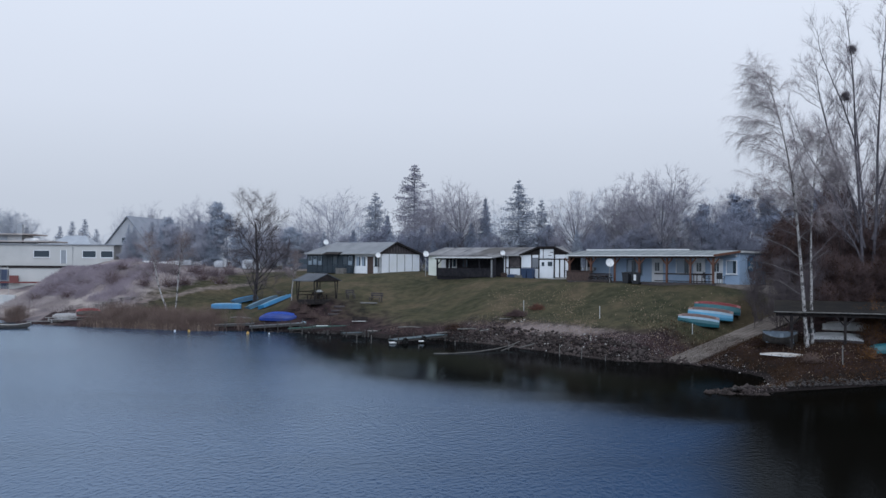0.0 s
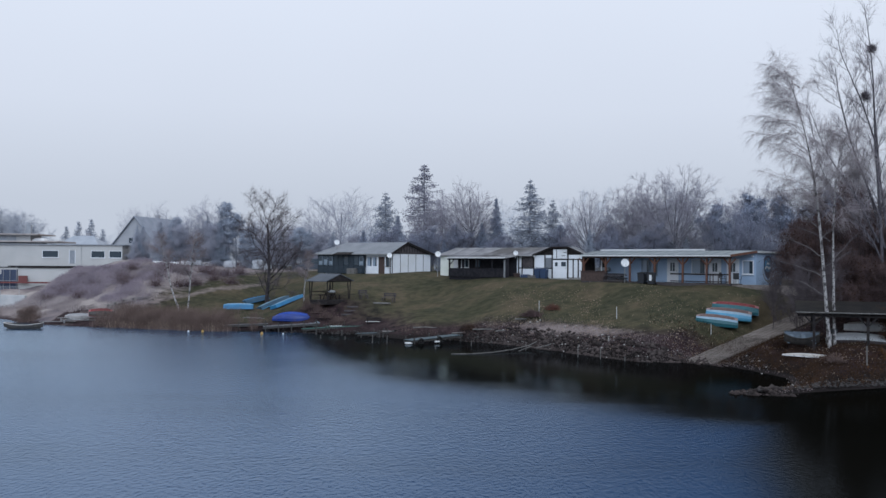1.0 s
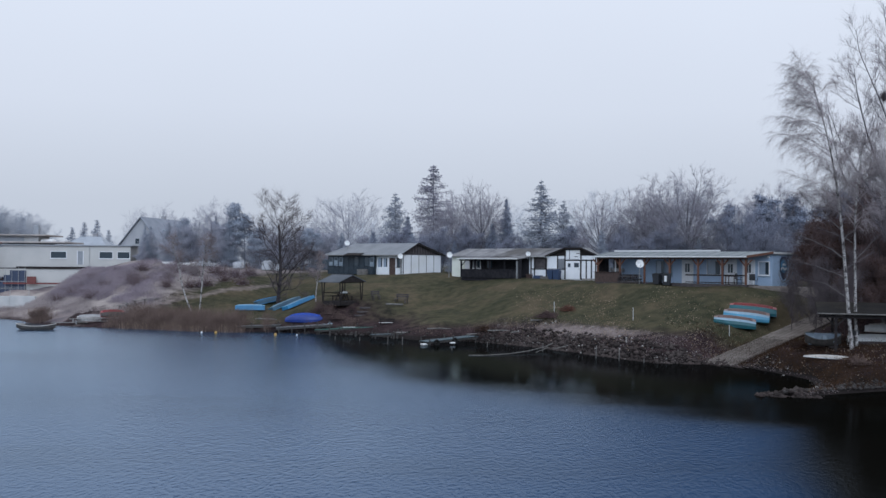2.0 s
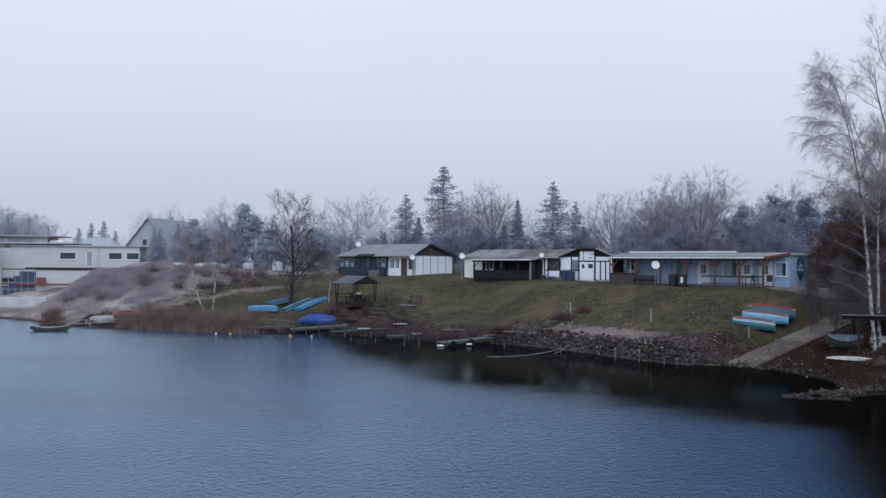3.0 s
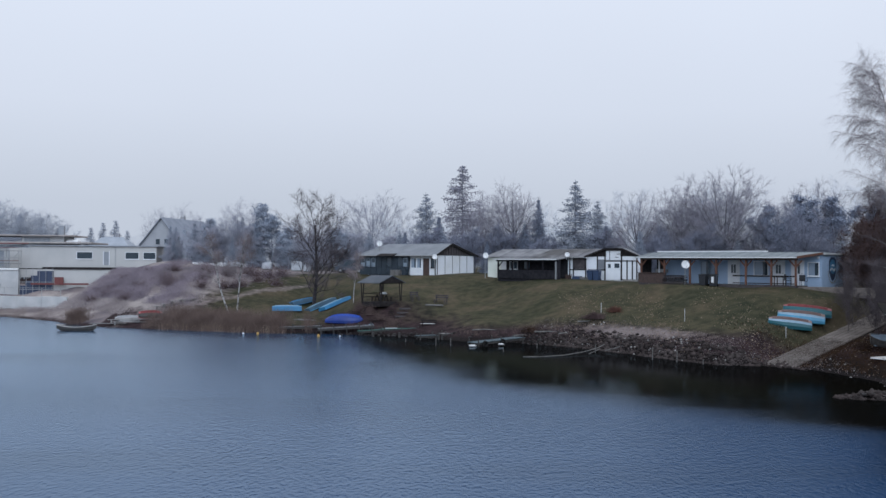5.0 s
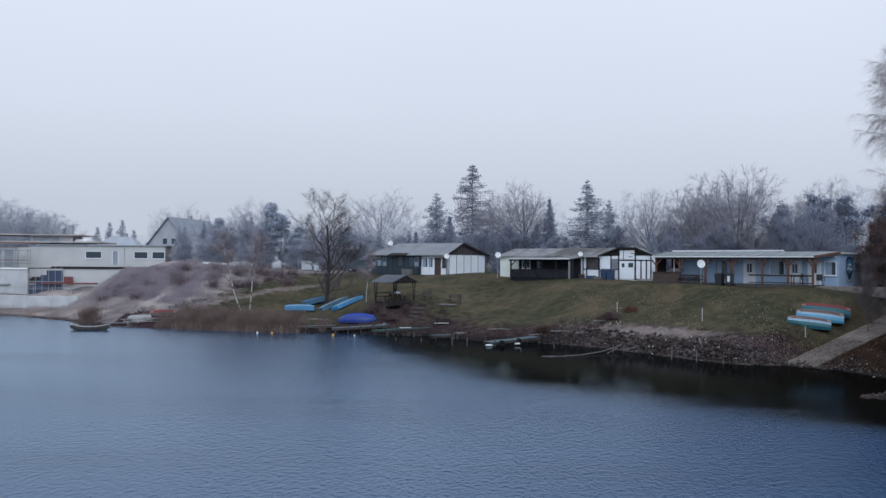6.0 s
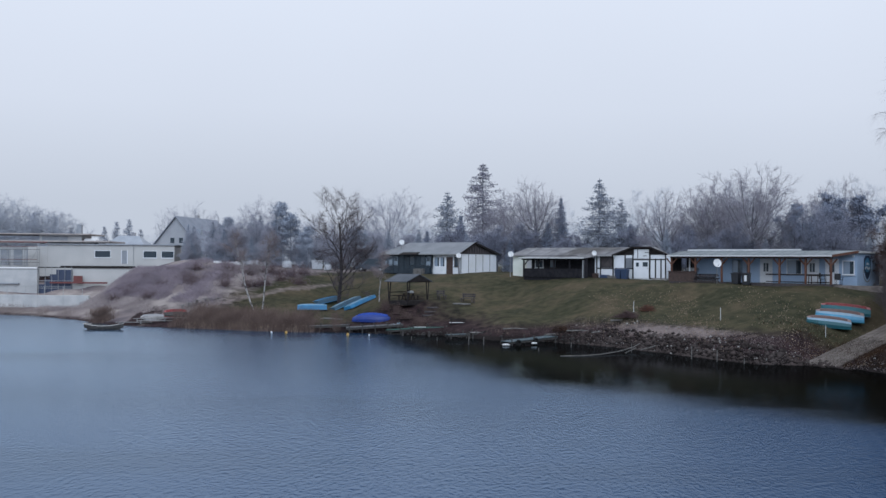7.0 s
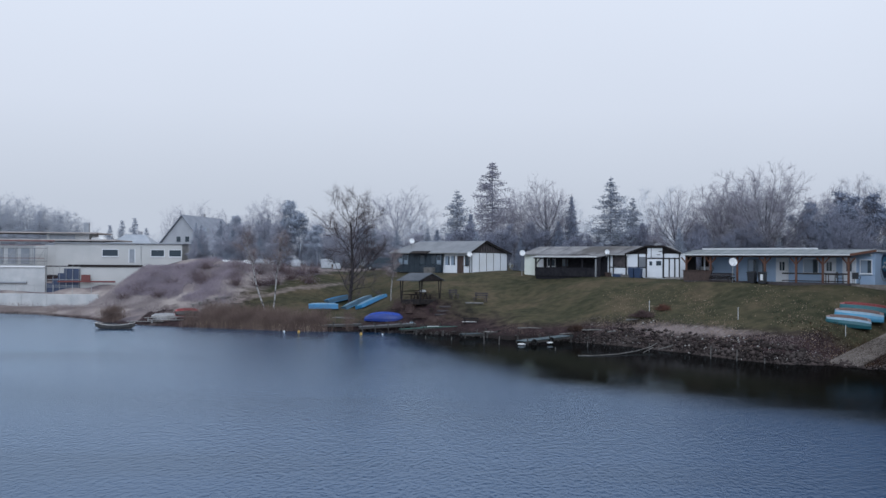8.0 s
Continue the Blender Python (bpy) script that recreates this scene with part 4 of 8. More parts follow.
# ---- the long blue clubhouse with the post porch ----
def clubhouse():
    h = thing("clubhouse", 24.92, 78.37, 4.95, -43.09, "long pale blue clubhouse with timber post porch", "clubhouse")
    part("wall", Shape().box(-15.6, 0.0, -0.6, 0.0, 5.2, 2.74), "bluewall", h, "pale blue rendered wall")
    roof = Shape().slab([(-15.9, -0.05, 2.92), (0.15, -0.05, 2.92), (0.15, 5.4, 2.78), (-15.9, 5.4, 2.78)], 0.12)
    part("roof", roof, "feltlight", h, "pale grey sheet roof")
    part("porch_roof", Shape().slab([(-16.25, -2.45, 2.52), (-1.1, -2.45, 2.52), (0.12, -0.06, 2.90), (-16.25, -0.06, 2.90)], 0.07), "feltlight", h, "pale grey sheet porch roof")
    for i in range(15):                                            # raised seams of the sheets
        x = -15.9 + i * 1.0
        part("roof_seam", Shape().beam((x, -2.43, 2.535), (x, -0.1, 2.91), 0.03, 0.03), "feltlight", h)
    part("verge", Shape().beam((-1.1, -2.45, 2.44), (0.12, -0.08, 2.80), 0.05, 0.2), "orangewood", h)
    part("verge_cap", Shape().box(0.12, -0.05, 2.70, 0.2, 5.42, 2.86, 0.0), "zinc", h)
    part("parapet", Shape().box(-15.5, -0.02, 2.925, -4.7, 0.1, 3.05, 0.01), "zinc", h, "white metal roof edging")
    part("gutter", Shape().bar((-16.25, -2.53, 2.42), (-1.1, -2.53, 2.42), 0.06), "zinc", h)
    part("porch_beam", Shape().box(-16.1, -2.12, 2.22, -1.2, -1.98, 2.40, 0.01), "brownwood", h)
    part("deck", Shape().box(-16.1, -2.3, -0.6, -1.2, -0.004, 0.08, 0.02), "gablewood", h, "dark porch floor")
    for x in (-1.36, -3.45, -5.7, -8.45, -11.0, -13.57, -16.0):
        po = part("post", Shape().box(x - 0.075, -2.12, 0.08, x + 0.075, -1.97, 2.23, 0.012), "orangewood", h, "orange-brown timber post")
        part("brace", Shape().beam((x - 0.06, -2.05, 1.68), (x - 0.52, -2.05, 2.2), 0.09, 0.1), "orangewood", po)
        part("brace", Shape().beam((x + 0.06, -2.05, 1.68), (x + 0.52, -2.05, 2.2), 0.09, 0.1), "orangewood", po)
    for a, b in ((-6.9, -5.78), (-5.62, -3.52), (-3.38, -1.42)):
        part("handrail", Shape().box(a, -2.1, 0.8, b, -2.0, 0.92, 0.01), "darktimber", h)
        part("lower_rail", Shape().box(a, -2.08, 0.2, b, -2.02, 0.28), "darktimber", h)
    for x in (-8.3, -4.2, -2.55):
        door(h, x, 1.0, 2.05, "white", -0.01, 0.08, (0.28, 1.0, 0.44, 0.75))
    window(h, -5.95, 0.85, 1.35, 1.3, -0.01, 0, curtain=True)
    window(h, -1.2, 0.88, 1.0, 1.2, -0.01, 0, curtain=True)
    window(h, -11.0, 0.7, 0.85, 1.4, -0.01, 0, "curtain", curtain=True)
    window(h, -10.1, 0.7, 0.75, 1.4, -0.01, 0, "curtain", curtain=True)
    # sheltered bar at the far end
    part("counter", Shape().box(-16.25, -2.2, 0.08, -13.45, -1.95, 0.98, 0.02), "brownwood", h, "brown boarded bar counter")
    for i in range(9):
        part("board", Shape().box(-16.23 + i * 0.3, -2.225, 0.1, -15.97 + i * 0.3, -2.202, 0.95), "brownwood", h)
    part("counter_top", Shape().box(-16.3, -2.3, 0.98, -13.4, -1.9, 1.03, 0.01), "brownwood", h)
    part("side_screen", Shape().box(-16.2, -1.9, 0.08, -16.12, 0.0, 2.4), "darktimber", h)
    part("back_panel", Shape().box(-15.55, -0.05, 0.1, -14.8, -0.006, 2.3), "darktimber", h)
    part("serving_frame", Shape().box(-14.75, -1.1, 1.0, -14.65, -1.0, 2.3), "white", h, "white upright of the serving hatch")
    part("shelf", Shape().box(-15.4, -0.5, 1.05, -14.3, -0.1, 1.35, 0.02), "metal", h)
    # crest on the gable: shield, wave band and wreath as plain shapes
    def gable_disc(pts, x0, x1):
        s = Shape().plate(pts, 0, 1)
        s.v = [(x0 + (x1 - x0) * y, x, z) for x, y, z in s.v]
        return s
    cy, cz = 2.3, 1.45
    ell = lambda rx, rz, oy=0.0, oz=0.0, n=22: [(cy + oy + rx * math.cos(i * math.tau / n), cz + oz + rz * math.sin(i * math.tau / n)) for i in range(n)]
    shield = [(cy - 0.8, cz + 0.75), (cy - 0.4, cz + 1.05), (cy + 0.4, cz + 1.05), (cy + 0.8, cz + 0.75), (cy + 0.78, cz - 0.2), (cy + 0.4, cz - 0.75), (cy, cz - 1.0), (cy - 0.4, cz - 0.75), (cy - 0.78, cz - 0.2)]
    c = part("crest", gable_disc(shield, 0.004, 0.012), "navy", h, "painted dark blue crest with laurel")
    part("crest_field", gable_disc(ell(0.62, 0.62, 0, 0.25), 0.014, 0.02), "crest", c)
    part("crest_wave", gable_disc([(cy - 0.6, cz + 0.05), (cy - 0.2, cz + 0.2), (cy + 0.2, cz + 0.02), (cy + 0.6, cz + 0.16), (cy + 0.6, cz - 0.04), (cy + 0.2, cz - 0.16), (cy - 0.2, cz + 0.02), (cy - 0.6, cz - 0.13)], 0.022, 0.026), "boatwhite", c)
    part("crest_figure", gable_disc([(cy - 0.35, cz + 0.3), (cy - 0.1, cz + 0.48), (cy + 0.3, cz + 0.4), (cy + 0.4, cz + 0.28)], 0.022, 0.026), "boatwhite", c)
    for i in range(9):                                              # laurel leaves
        for sgn in (-1, 1):
            q = -1.45 + i * 0.17
            y, z = cy + sgn * (0.98 * math.cos(q)), cz - 0.1 + 1.05 * math.sin(q)
            part("laurel_leaf", gable_disc([(y - 0.09, z), (y, z + 0.07), (y + 0.09, z + 0.02), (y, z - 0.07)], 0.006, 0.014), "gold", c)
    part("lamp", Shape().box(-0.35, -0.16, 2.36, -0.2, -0.01, 2.52, 0.02), "white", h, "white outdoor lamp")
    return h


bungalow_grey()
bungalow_framed()
clubhouse()


# ---- fittings round the huts ----
def dish(x, y, z, height, r, rz, group="satellite dishes"):
    """A satellite dish on its mast, z the foot of the mast."""
    d = thing("satellite_dish", x, y, z, rz, "white satellite dish on a thin metal mast", "satellite dish", group)
    part("mast", Shape().bar((0, 0, 0), (0, 0, height), 0.035, 0.035, 8), "metal", d)
    part("reflector", Shape().disc((0, -0.14, height), (0, -1, 0.25), r, 0.02, 24, 0.10), "plastic_white", d)
    part("arm", Shape().bar((0, -0.12, height - r * 0.9), (0, -0.55, height - r * 0.3), 0.015), "metal", d)
    part("receiver", Shape().box(-0.05, -0.62, height - r * 0.3 - 0.05, 0.05, -0.5, height - r * 0.3 + 0.06, 0.01), "plastic_white", d)
    return d


def wheelie_bin(x, y, z, rz, m, label, w=0.58, hgt=1.0):
    b = thing("wheelie_bin", x, y, z, rz, label, "bin", "wheelie bins")
    s = Shape()
    t = w * 0.42
    s.add([(-t, -t, 0.06), (t, -t, 0.06), (t, t, 0.06), (-t, t, 0.06), (-w / 2, -w / 2, hgt), (w / 2, -w / 2, hgt), (w / 2, w / 2, hgt), (-w / 2, w / 2, hgt)],
          [(3, 2, 1, 0), (4, 5, 6, 7), (0, 1, 5, 4), (1, 2, 6, 5), (2, 3, 7, 6), (3, 0, 4, 7)])
    part("body", s, m, b)
    part("lid", Shape().slab([(-w / 2 - 0.03, -w / 2 - 0.04, hgt + 0.05), (w / 2 + 0.03, -w / 2 - 0.04, hgt + 0.05), (w / 2 + 0.03, w / 2 + 0.03, hgt + 0.12), (-w / 2 - 0.03, w / 2 + 0.03, hgt + 0.12)], 0.05), m, b)
    for sx in (-1, 1):
        part("wheel", Shape().bar((sx * (t + 0.0), t, 0.1), (sx * (t + 0.06), t, 0.1), 0.1, 0.1, 12), "rubber", b)
    part("handle", Shape().bar((-t, w / 2 + 0.06, hgt - 0.02), (t, w / 2 + 0.06, hgt - 0.02), 0.02), m, b)
    return b


def at_house(ox, oy, rz, lx, ly):
    a = radians(rz)
    return ox + lx * math.cos(a) - ly * math.sin(a), oy + lx * math.sin(a) + ly * math.cos(a)


CLUB, FRAMED, GREY = (24.92, 78.37, -43.09), (-2.2, 106.0, -40.72), (-7.6, 111.1, -36.87)


# ---- trees ----
def unit(v):
    return v / np.maximum(np.linalg.norm(v, axis=-1, keepdims=True), 1e-9)


def tubes(paths, sides):
    """One array of verts and quads for many tapered limbs. paths: (points, radii)."""
    V, F, k = [], [], 0
    ang = np.arange(sides) * math.tau / sides
    ca, sa = np.cos(ang)[:, None], np.sin(ang)[:, None]
    for pts, rad in paths:
        pts = np.asarray(pts)
        n = len(pts)
        d = unit(np.gradient(pts, axis=0))
        ref = np.where(np.abs(d[:, 2:3]) > 0.9, [[1.0, 0, 0]], [[0, 0, 1.0]])
        s = unit(np.cross(d, ref))
        t = np.cross(d, s)
        for i in range(n):
            V.append(pts[i] + (ca * s[i] + sa * t[i]) * rad[i])
        idx = k + np.arange(n * sides).reshape(n, sides)
        nx = np.roll(idx, -1, 1)
        F.append(np.stack([idx[:-1], nx[:-1], nx[1:], idx[1:]], -1).reshape(-1, 4))
        k += n * sides
    return np.concatenate(V), np.concatenate(F)


def spikes(base, tip, width):
    """Thin three-sided twigs, each bent once."""
    d = unit(tip - base)
    ref = np.where(np.abs(d[:, 2:3]) > 0.9, [[1.0, 0, 0]], [[0, 0, 1.0]])
    s = unit(np.cross(d, ref))
    t = np.cross(d, s)
    w = np.asarray(width)[:, None]
    ring = [base + (s * math.cos(a) + t * math.sin(a)) * w for a in (0, 2.094, 4.189)]
    n = len(base)
    V = np.stack(ring + [tip], 1).reshape(-1, 3)
    k = (np.arange(n) * 4)[:, None]
    F = np.stack([k + [0, 1, 3], k + [1, 2, 3], k + [2, 0, 3]], 1).reshape(-1, 3)
    return V, F


def flakes(pos, size, rng, flat=0.0):
    """Small leaf-like triangles pairs, turned at random."""
    n = len(pos)
    a, b = unit(rng.normal(size=(n, 3))), unit(rng.normal(size=(n, 3)) * [1, 1, 1 - flat])
    sz = np.asarray(size)[:, None] if np.ndim(size) else size
    V = np.stack([pos - a * sz, pos + b * sz * 0.6, pos + a * sz, pos - b * sz * 0.6], 1).reshape(-1, 3)
    k = (np.arange(n) * 4)[:, None]
    return V, (k + [0, 1, 2, 3])


def limb(rng, p, d, length, r0, r1, up, wander, n):
    pts, q = [np.array(p, float)], np.array(d, float)
    for _ in range(n):
        q = unit(q + rng.normal(size=3) * wander + np.array([0, 0, up]))
        pts.append(pts[-1] + q * length / n)
    return np.array(pts), np.linspace(r0, r1, n + 1), q


def skeleton_tree(rng, height, spread, levels=3, trunk_frac=0.3, up=0.05, r=0.2, forks=9, lean=(0, 0), stems=1, angle=0.9, wander=0.12, sub=6, thin=0.55, leader=1.0):
    """Limbs of a broadleaf tree, level by level."""
    out = []
    for s in range(stems):
        off = rng.normal(size=2) * 0.25 * (stems > 1)
        start = np.array([off[0], off[1], -0.3])
        d0 = unit(np.array([lean[0] + off[0] * 0.4, lean[1] + off[1] * 0.4, 1.0]))
        pts, rad, _ = limb(rng, start, d0, height * leader * (1 - 0.06 * s), r * (1 - 0.2 * s), 0.025 if leader > 0.9 else r * 0.35, 0.04, 0.045, 12)
        out.append((0, pts, rad))
        parents = [(pts, rad, height)]
        for lv in range(1, levels + 1):
            nxt = []
            for ppts, prad, plen in parents:
                n = forks if lv == 1 else sub
                for i in range(n):
                    f = (trunk_frac + (0.97 - trunk_frac) * (i + rng.random()) / n) if lv == 1 else 0.2 + 0.78 * (i + rng.random()) / n
                    x = f * (len(ppts) - 1)
                    j = min(int(x), len(ppts) - 2)
                    p = ppts[j] + (ppts[j + 1] - ppts[j]) * (x - j)
                    ax = unit(ppts[j + 1] - ppts[j])
                    side = unit(np.cross(ax, rng.normal(size=3)))
                    a = angle * rng.uniform(0.7, 1.2) * (1 - 0.35 * f if lv == 1 else 1)
                    d = unit(ax * math.cos(a) + side * math.sin(a))
                    g = max(0, f - trunk_frac) / (1 - trunk_frac)
                    L = spread * ((1.05 - 0.75 * g) if leader > 0.9 else (0.72 + 0.33 * math.sin(math.pi * (0.15 + 0.75 * g)))) * rng.uniform(0.75, 1.12) if lv == 1 else plen * rng.uniform(0.3, 0.55) * (1.1 - 0.5 * f)
                    rr = max(0.012, prad[j] * (thin if lv == 1 else 0.6))
                    q, rd, _ = limb(rng, p, d, L, rr, max(0.006, rr * 0.25), up, wander, 7 if lv == 1 else 4)
                    out.append((lv, q, rd))
                    nxt.append((q, rd, L))
            parents = nxt
    return out


def twig_points(rng, limbs, count, min_level):
    use = [(p, r) for lv, p, r in limbs if lv >= min_level]
    lens = np.array([np.linalg.norm(p[-1] - p[0]) for p, _ in use])
    pick = rng.choice(len(use), count, p=lens / lens.sum())
    f = rng.random(count)
    B, D = np.empty((count, 3)), np.empty((count, 3))
    for k, (i, t) in enumerate(zip(pick, f)):
        p = use[i][0]
        x = t * (len(p) - 1)
        j = min(int(x), len(p) - 2)
        B[k] = p[j] + (p[j + 1] - p[j]) * (x - j)
        D[k] = p[j + 1] - p[j]
    return B, unit(D)


def dress(rng, limbs, bark, twig, twigs=2600, twig_len=0.8, droop=0.0, twig_w=0.012, leaves=0, leaf_m="", spray=0.4, solid=2, from_level=2):
    """Trunk, crown and leaves of a tree from its limbs: fine twigs sprout from the outer ones."""
    v1, f1 = tubes([(p, r) for lv, p, r in limbs if lv == 0], 7)
    if solid:
        v2, f2 = tubes([(p, r) for lv, p, r in limbs if 1 <= lv <= solid], 5)
        v1, f1 = np.concatenate([v1, v2]), np.concatenate([f1, f2 + len(v1)])
    trunk = soup("trunk", v1, f1, bark, True)
    v3, f3 = tubes([(p, r) for lv, p, r in limbs if lv > solid], 3)
    tri = np.concatenate([f3[:, [0, 1, 2]], f3[:, [0, 2, 3]]])
    B, D = twig_points(rng, limbs, twigs, from_level)
    L = twig_len * rng.uniform(0.4, 1.2, (twigs, 1))
    D2 = unit(D + rng.normal(size=D.shape) * spray + [0, 0, 0.15 - droop])
    T = B + D2 * L
    T2 = T + unit(D2 + rng.normal(size=D.shape) * spray * 0.8 - [0, 0, droop * 1.6]) * L * 0.9
    va, fa = spikes(B, T, np.full(twigs, twig_w))
    vb, fb = spikes(B + (T - B) * 0.75, T2, np.full(twigs, twig_w * 0.75))
    T3 = B + (T - B) * 0.45
    vc, fc = spikes(T3, T3 + unit(D2 + rng.normal(size=D.shape) * 0.8 - [0, 0, droop]) * L * 0.7, np.full(twigs, twig_w * 0.7))
    V = np.concatenate([v3, va, vb, vc])
    F = np.concatenate([tri, fa + len(v3), fb + len(v3) + len(va), fc + len(v3) + len(va) + len(vb)])
    crown = soup("crown", V, F, twig)
    leaf = None
    if leaves:
        k = rng.choice(len(T2), leaves)
        vl, fl = flakes(T2[k] + rng.normal(size=(leaves, 3)) * 0.15, rng.uniform(0.05, 0.1, leaves), rng)
        leaf = soup("leaves", vl, fl, leaf_m)
    return trunk, crown, leaf


def bare_tree_meshes(seed, height, spread, bark, twig, twigs=2600, twig_len=0.8, droop=0.0, twig_w=0.012, leaves=0, leaf_m="", spray=0.4, solid=2, **kw):
    rng = np.random.default_rng(seed)
    return dress(rng, skeleton_tree(rng, height, spread, **kw), bark, twig, twigs, twig_len, droop, twig_w, leaves, leaf_m, spray, solid)


def along(path, f):
    """The point at the share f of a path, and the way it runs there."""
    x = f * (len(path) - 1)
    j = min(int(x), len(path) - 2)
    return path[j] + (path[j + 1] - path[j]) * (x - j), unit(path[j + 1] - path[j])


def bow(rng, a, c, b, n, rough):
    """A limb from a to b that bends towards c, a little crooked."""
    t = np.linspace(0, 1, n + 1)[:, None]
    p = (1 - t) ** 2 * a + 2 * t * (1 - t) * c + t ** 2 * b
    return p + np.cumsum(rng.normal(size=p.shape), 0) * rough * t


def round_tree_meshes(seed, height, radius, bark, twig, twigs=5000, twig_len=0.45, twig_w=0.009, fork=0.22, limbs=26, subs=9, r=0.16, low=-0.35, uneven=0.22, leaves=0, leaf_m="", spray=0.5, sub_len=0.42):
    """A broadleaf tree grown in the open: limbs fan from the trunk to a round, uneven dome."""
    rng = np.random.default_rng(seed)
    zc = height * (0.5 + fork * 0.45)
    rz = height - zc
    top = height * 0.72
    trunk = bow(rng, np.array([0, 0, -0.3]), np.array([rng.normal() * 0.2, rng.normal() * 0.2, top * 0.5]), np.array([rng.normal() * 0.3, rng.normal() * 0.3, top]), 10, 0.03)
    out = [(0, trunk, np.linspace(r, r * 0.3, 11))]
    lobes = unit(rng.normal(size=(7, 3)))
    for i in range(limbs):
        q = 1 - (1 - low) * (i + 0.5) / limbs
        a = i * 2.39996 + rng.normal() * 0.3
        d = np.array([math.sqrt(max(0, 1 - q * q)) * math.cos(a), math.sqrt(max(0, 1 - q * q)) * math.sin(a), q])
        reach = (0.86 - uneven * 0.5) + uneven * (lobes @ d).max() * rng.uniform(0.75, 1.1)
        tip = np.array([0, 0, zc]) + d * [radius, radius, rz] * reach
        f = fork + (0.42 + 0.5 * (q - low) / (1 - low) - 0.42) * (0.72 - fork) + rng.uniform(-0.03, 0.05)
        s, _ = along(trunk, min(0.97, max(fork, f) / 0.72))
        c = s + (tip - s) * [0.6, 0.6, 0.3]
        p = bow(rng, s, c, tip, 8, 0.035 * radius / 3)
        rr = r * rng.uniform(0.15, 0.3)
        out.append((1, p, np.linspace(rr, 0.008, 9)))
        for j in range(subs):
            g = 0.3 + 0.68 * (j + rng.random()) / subs
            b, w = along(p, g)
            side = unit(np.cross(w, rng.normal(size=3)))
            L = radius * sub_len * rng.uniform(0.6, 1.15) * (1.05 - 0.3 * g)
            p2, rd, _ = limb(rng, b, unit(w * 0.8 + side * 0.8 + [0, 0, 0.05]), L, rr * 0.4 * (1.1 - g * 0.6) + 0.004, 0.006, 0.03, 0.12, 5)
            out.append((2, p2, rd))
            for _ in range(4):
                b3, w3 = along(p2, rng.uniform(0.25, 0.95))
                p3, rd3, _ = limb(rng, b3, unit(w3 + rng.normal(size=3) * 0.6), L * rng.uniform(0.35, 0.65), 0.009, 0.005, 0.02, 0.12, 3)
                out.append((3, p3, rd3))
    return dress(rng, out, bark, twig, twigs, twig_len, 0.0, twig_w, leaves, leaf_m, spray, 1)


def birch_meshes(seed, stem, lean_to, reach, bark, twig, twigs, r=0.16, limbs=34, start=0.3, twig_w=0.0055, tame=0.9, solid=0):
    """A birch along its stem's points; its limbs rise, arch over and hang, most of them towards lean_to (degrees)."""
    rng = np.random.default_rng(seed)
    stem = np.array(stem, float)
    t, k = np.linspace(0, 1, 16), np.linspace(0, 1, len(stem))
    axis_ = np.stack([np.interp(t, k, stem[:, i]) for i in range(3)], -1)
    for _ in range(3):
        axis_[1:-1] = (axis_[:-2] + 2 * axis_[1:-1] + axis_[2:]) / 4
    axis_ += np.cumsum(rng.normal(size=axis_.shape) * [0.03, 0.03, 0], 0) * t[:, None]
    out = [(0, axis_, r * (1 - 0.93 * t) ** 1.35 + 0.008)]
    for i in range(limbs):
        f = start + (0.99 - start) * ((i + rng.random()) / limbs) ** 1.15
        p, w = along(axis_, f)
        a = radians(lean_to) + rng.normal() * tame if rng.random() < 0.72 else rng.uniform(0, math.tau)
        d = unit(np.array([math.cos(a), math.sin(a), rng.uniform(0.7, 1.3)]))
        L = reach * (1.08 - 0.72 * f) * rng.uniform(0.6, 1.1)
        q, rd, _ = limb(rng, p, d, L, 0.009 + 0.026 * (1 - f), 0.005, -0.07, 0.07, 9)
        out.append((1, q, rd))
        for j in range(8):
            g = 0.25 + 0.72 * (j + rng.random()) / 8
            b, w = along(q, g)
            side = unit(np.cross(w, rng.normal(size=3)))
            q2, rd2, _ = limb(rng, b, unit(w * 0.7 + side * 0.55), L * rng.uniform(0.22, 0.42) * (1.15 - 0.5 * g), 0.0075, 0.004, -0.12, 0.12, 5)
            out.append((2, q2, rd2))
    return dress(rng, out, bark, twig, twigs, 0.6, 0.5, twig_w, spray=0.4, solid=solid, from_level=1)


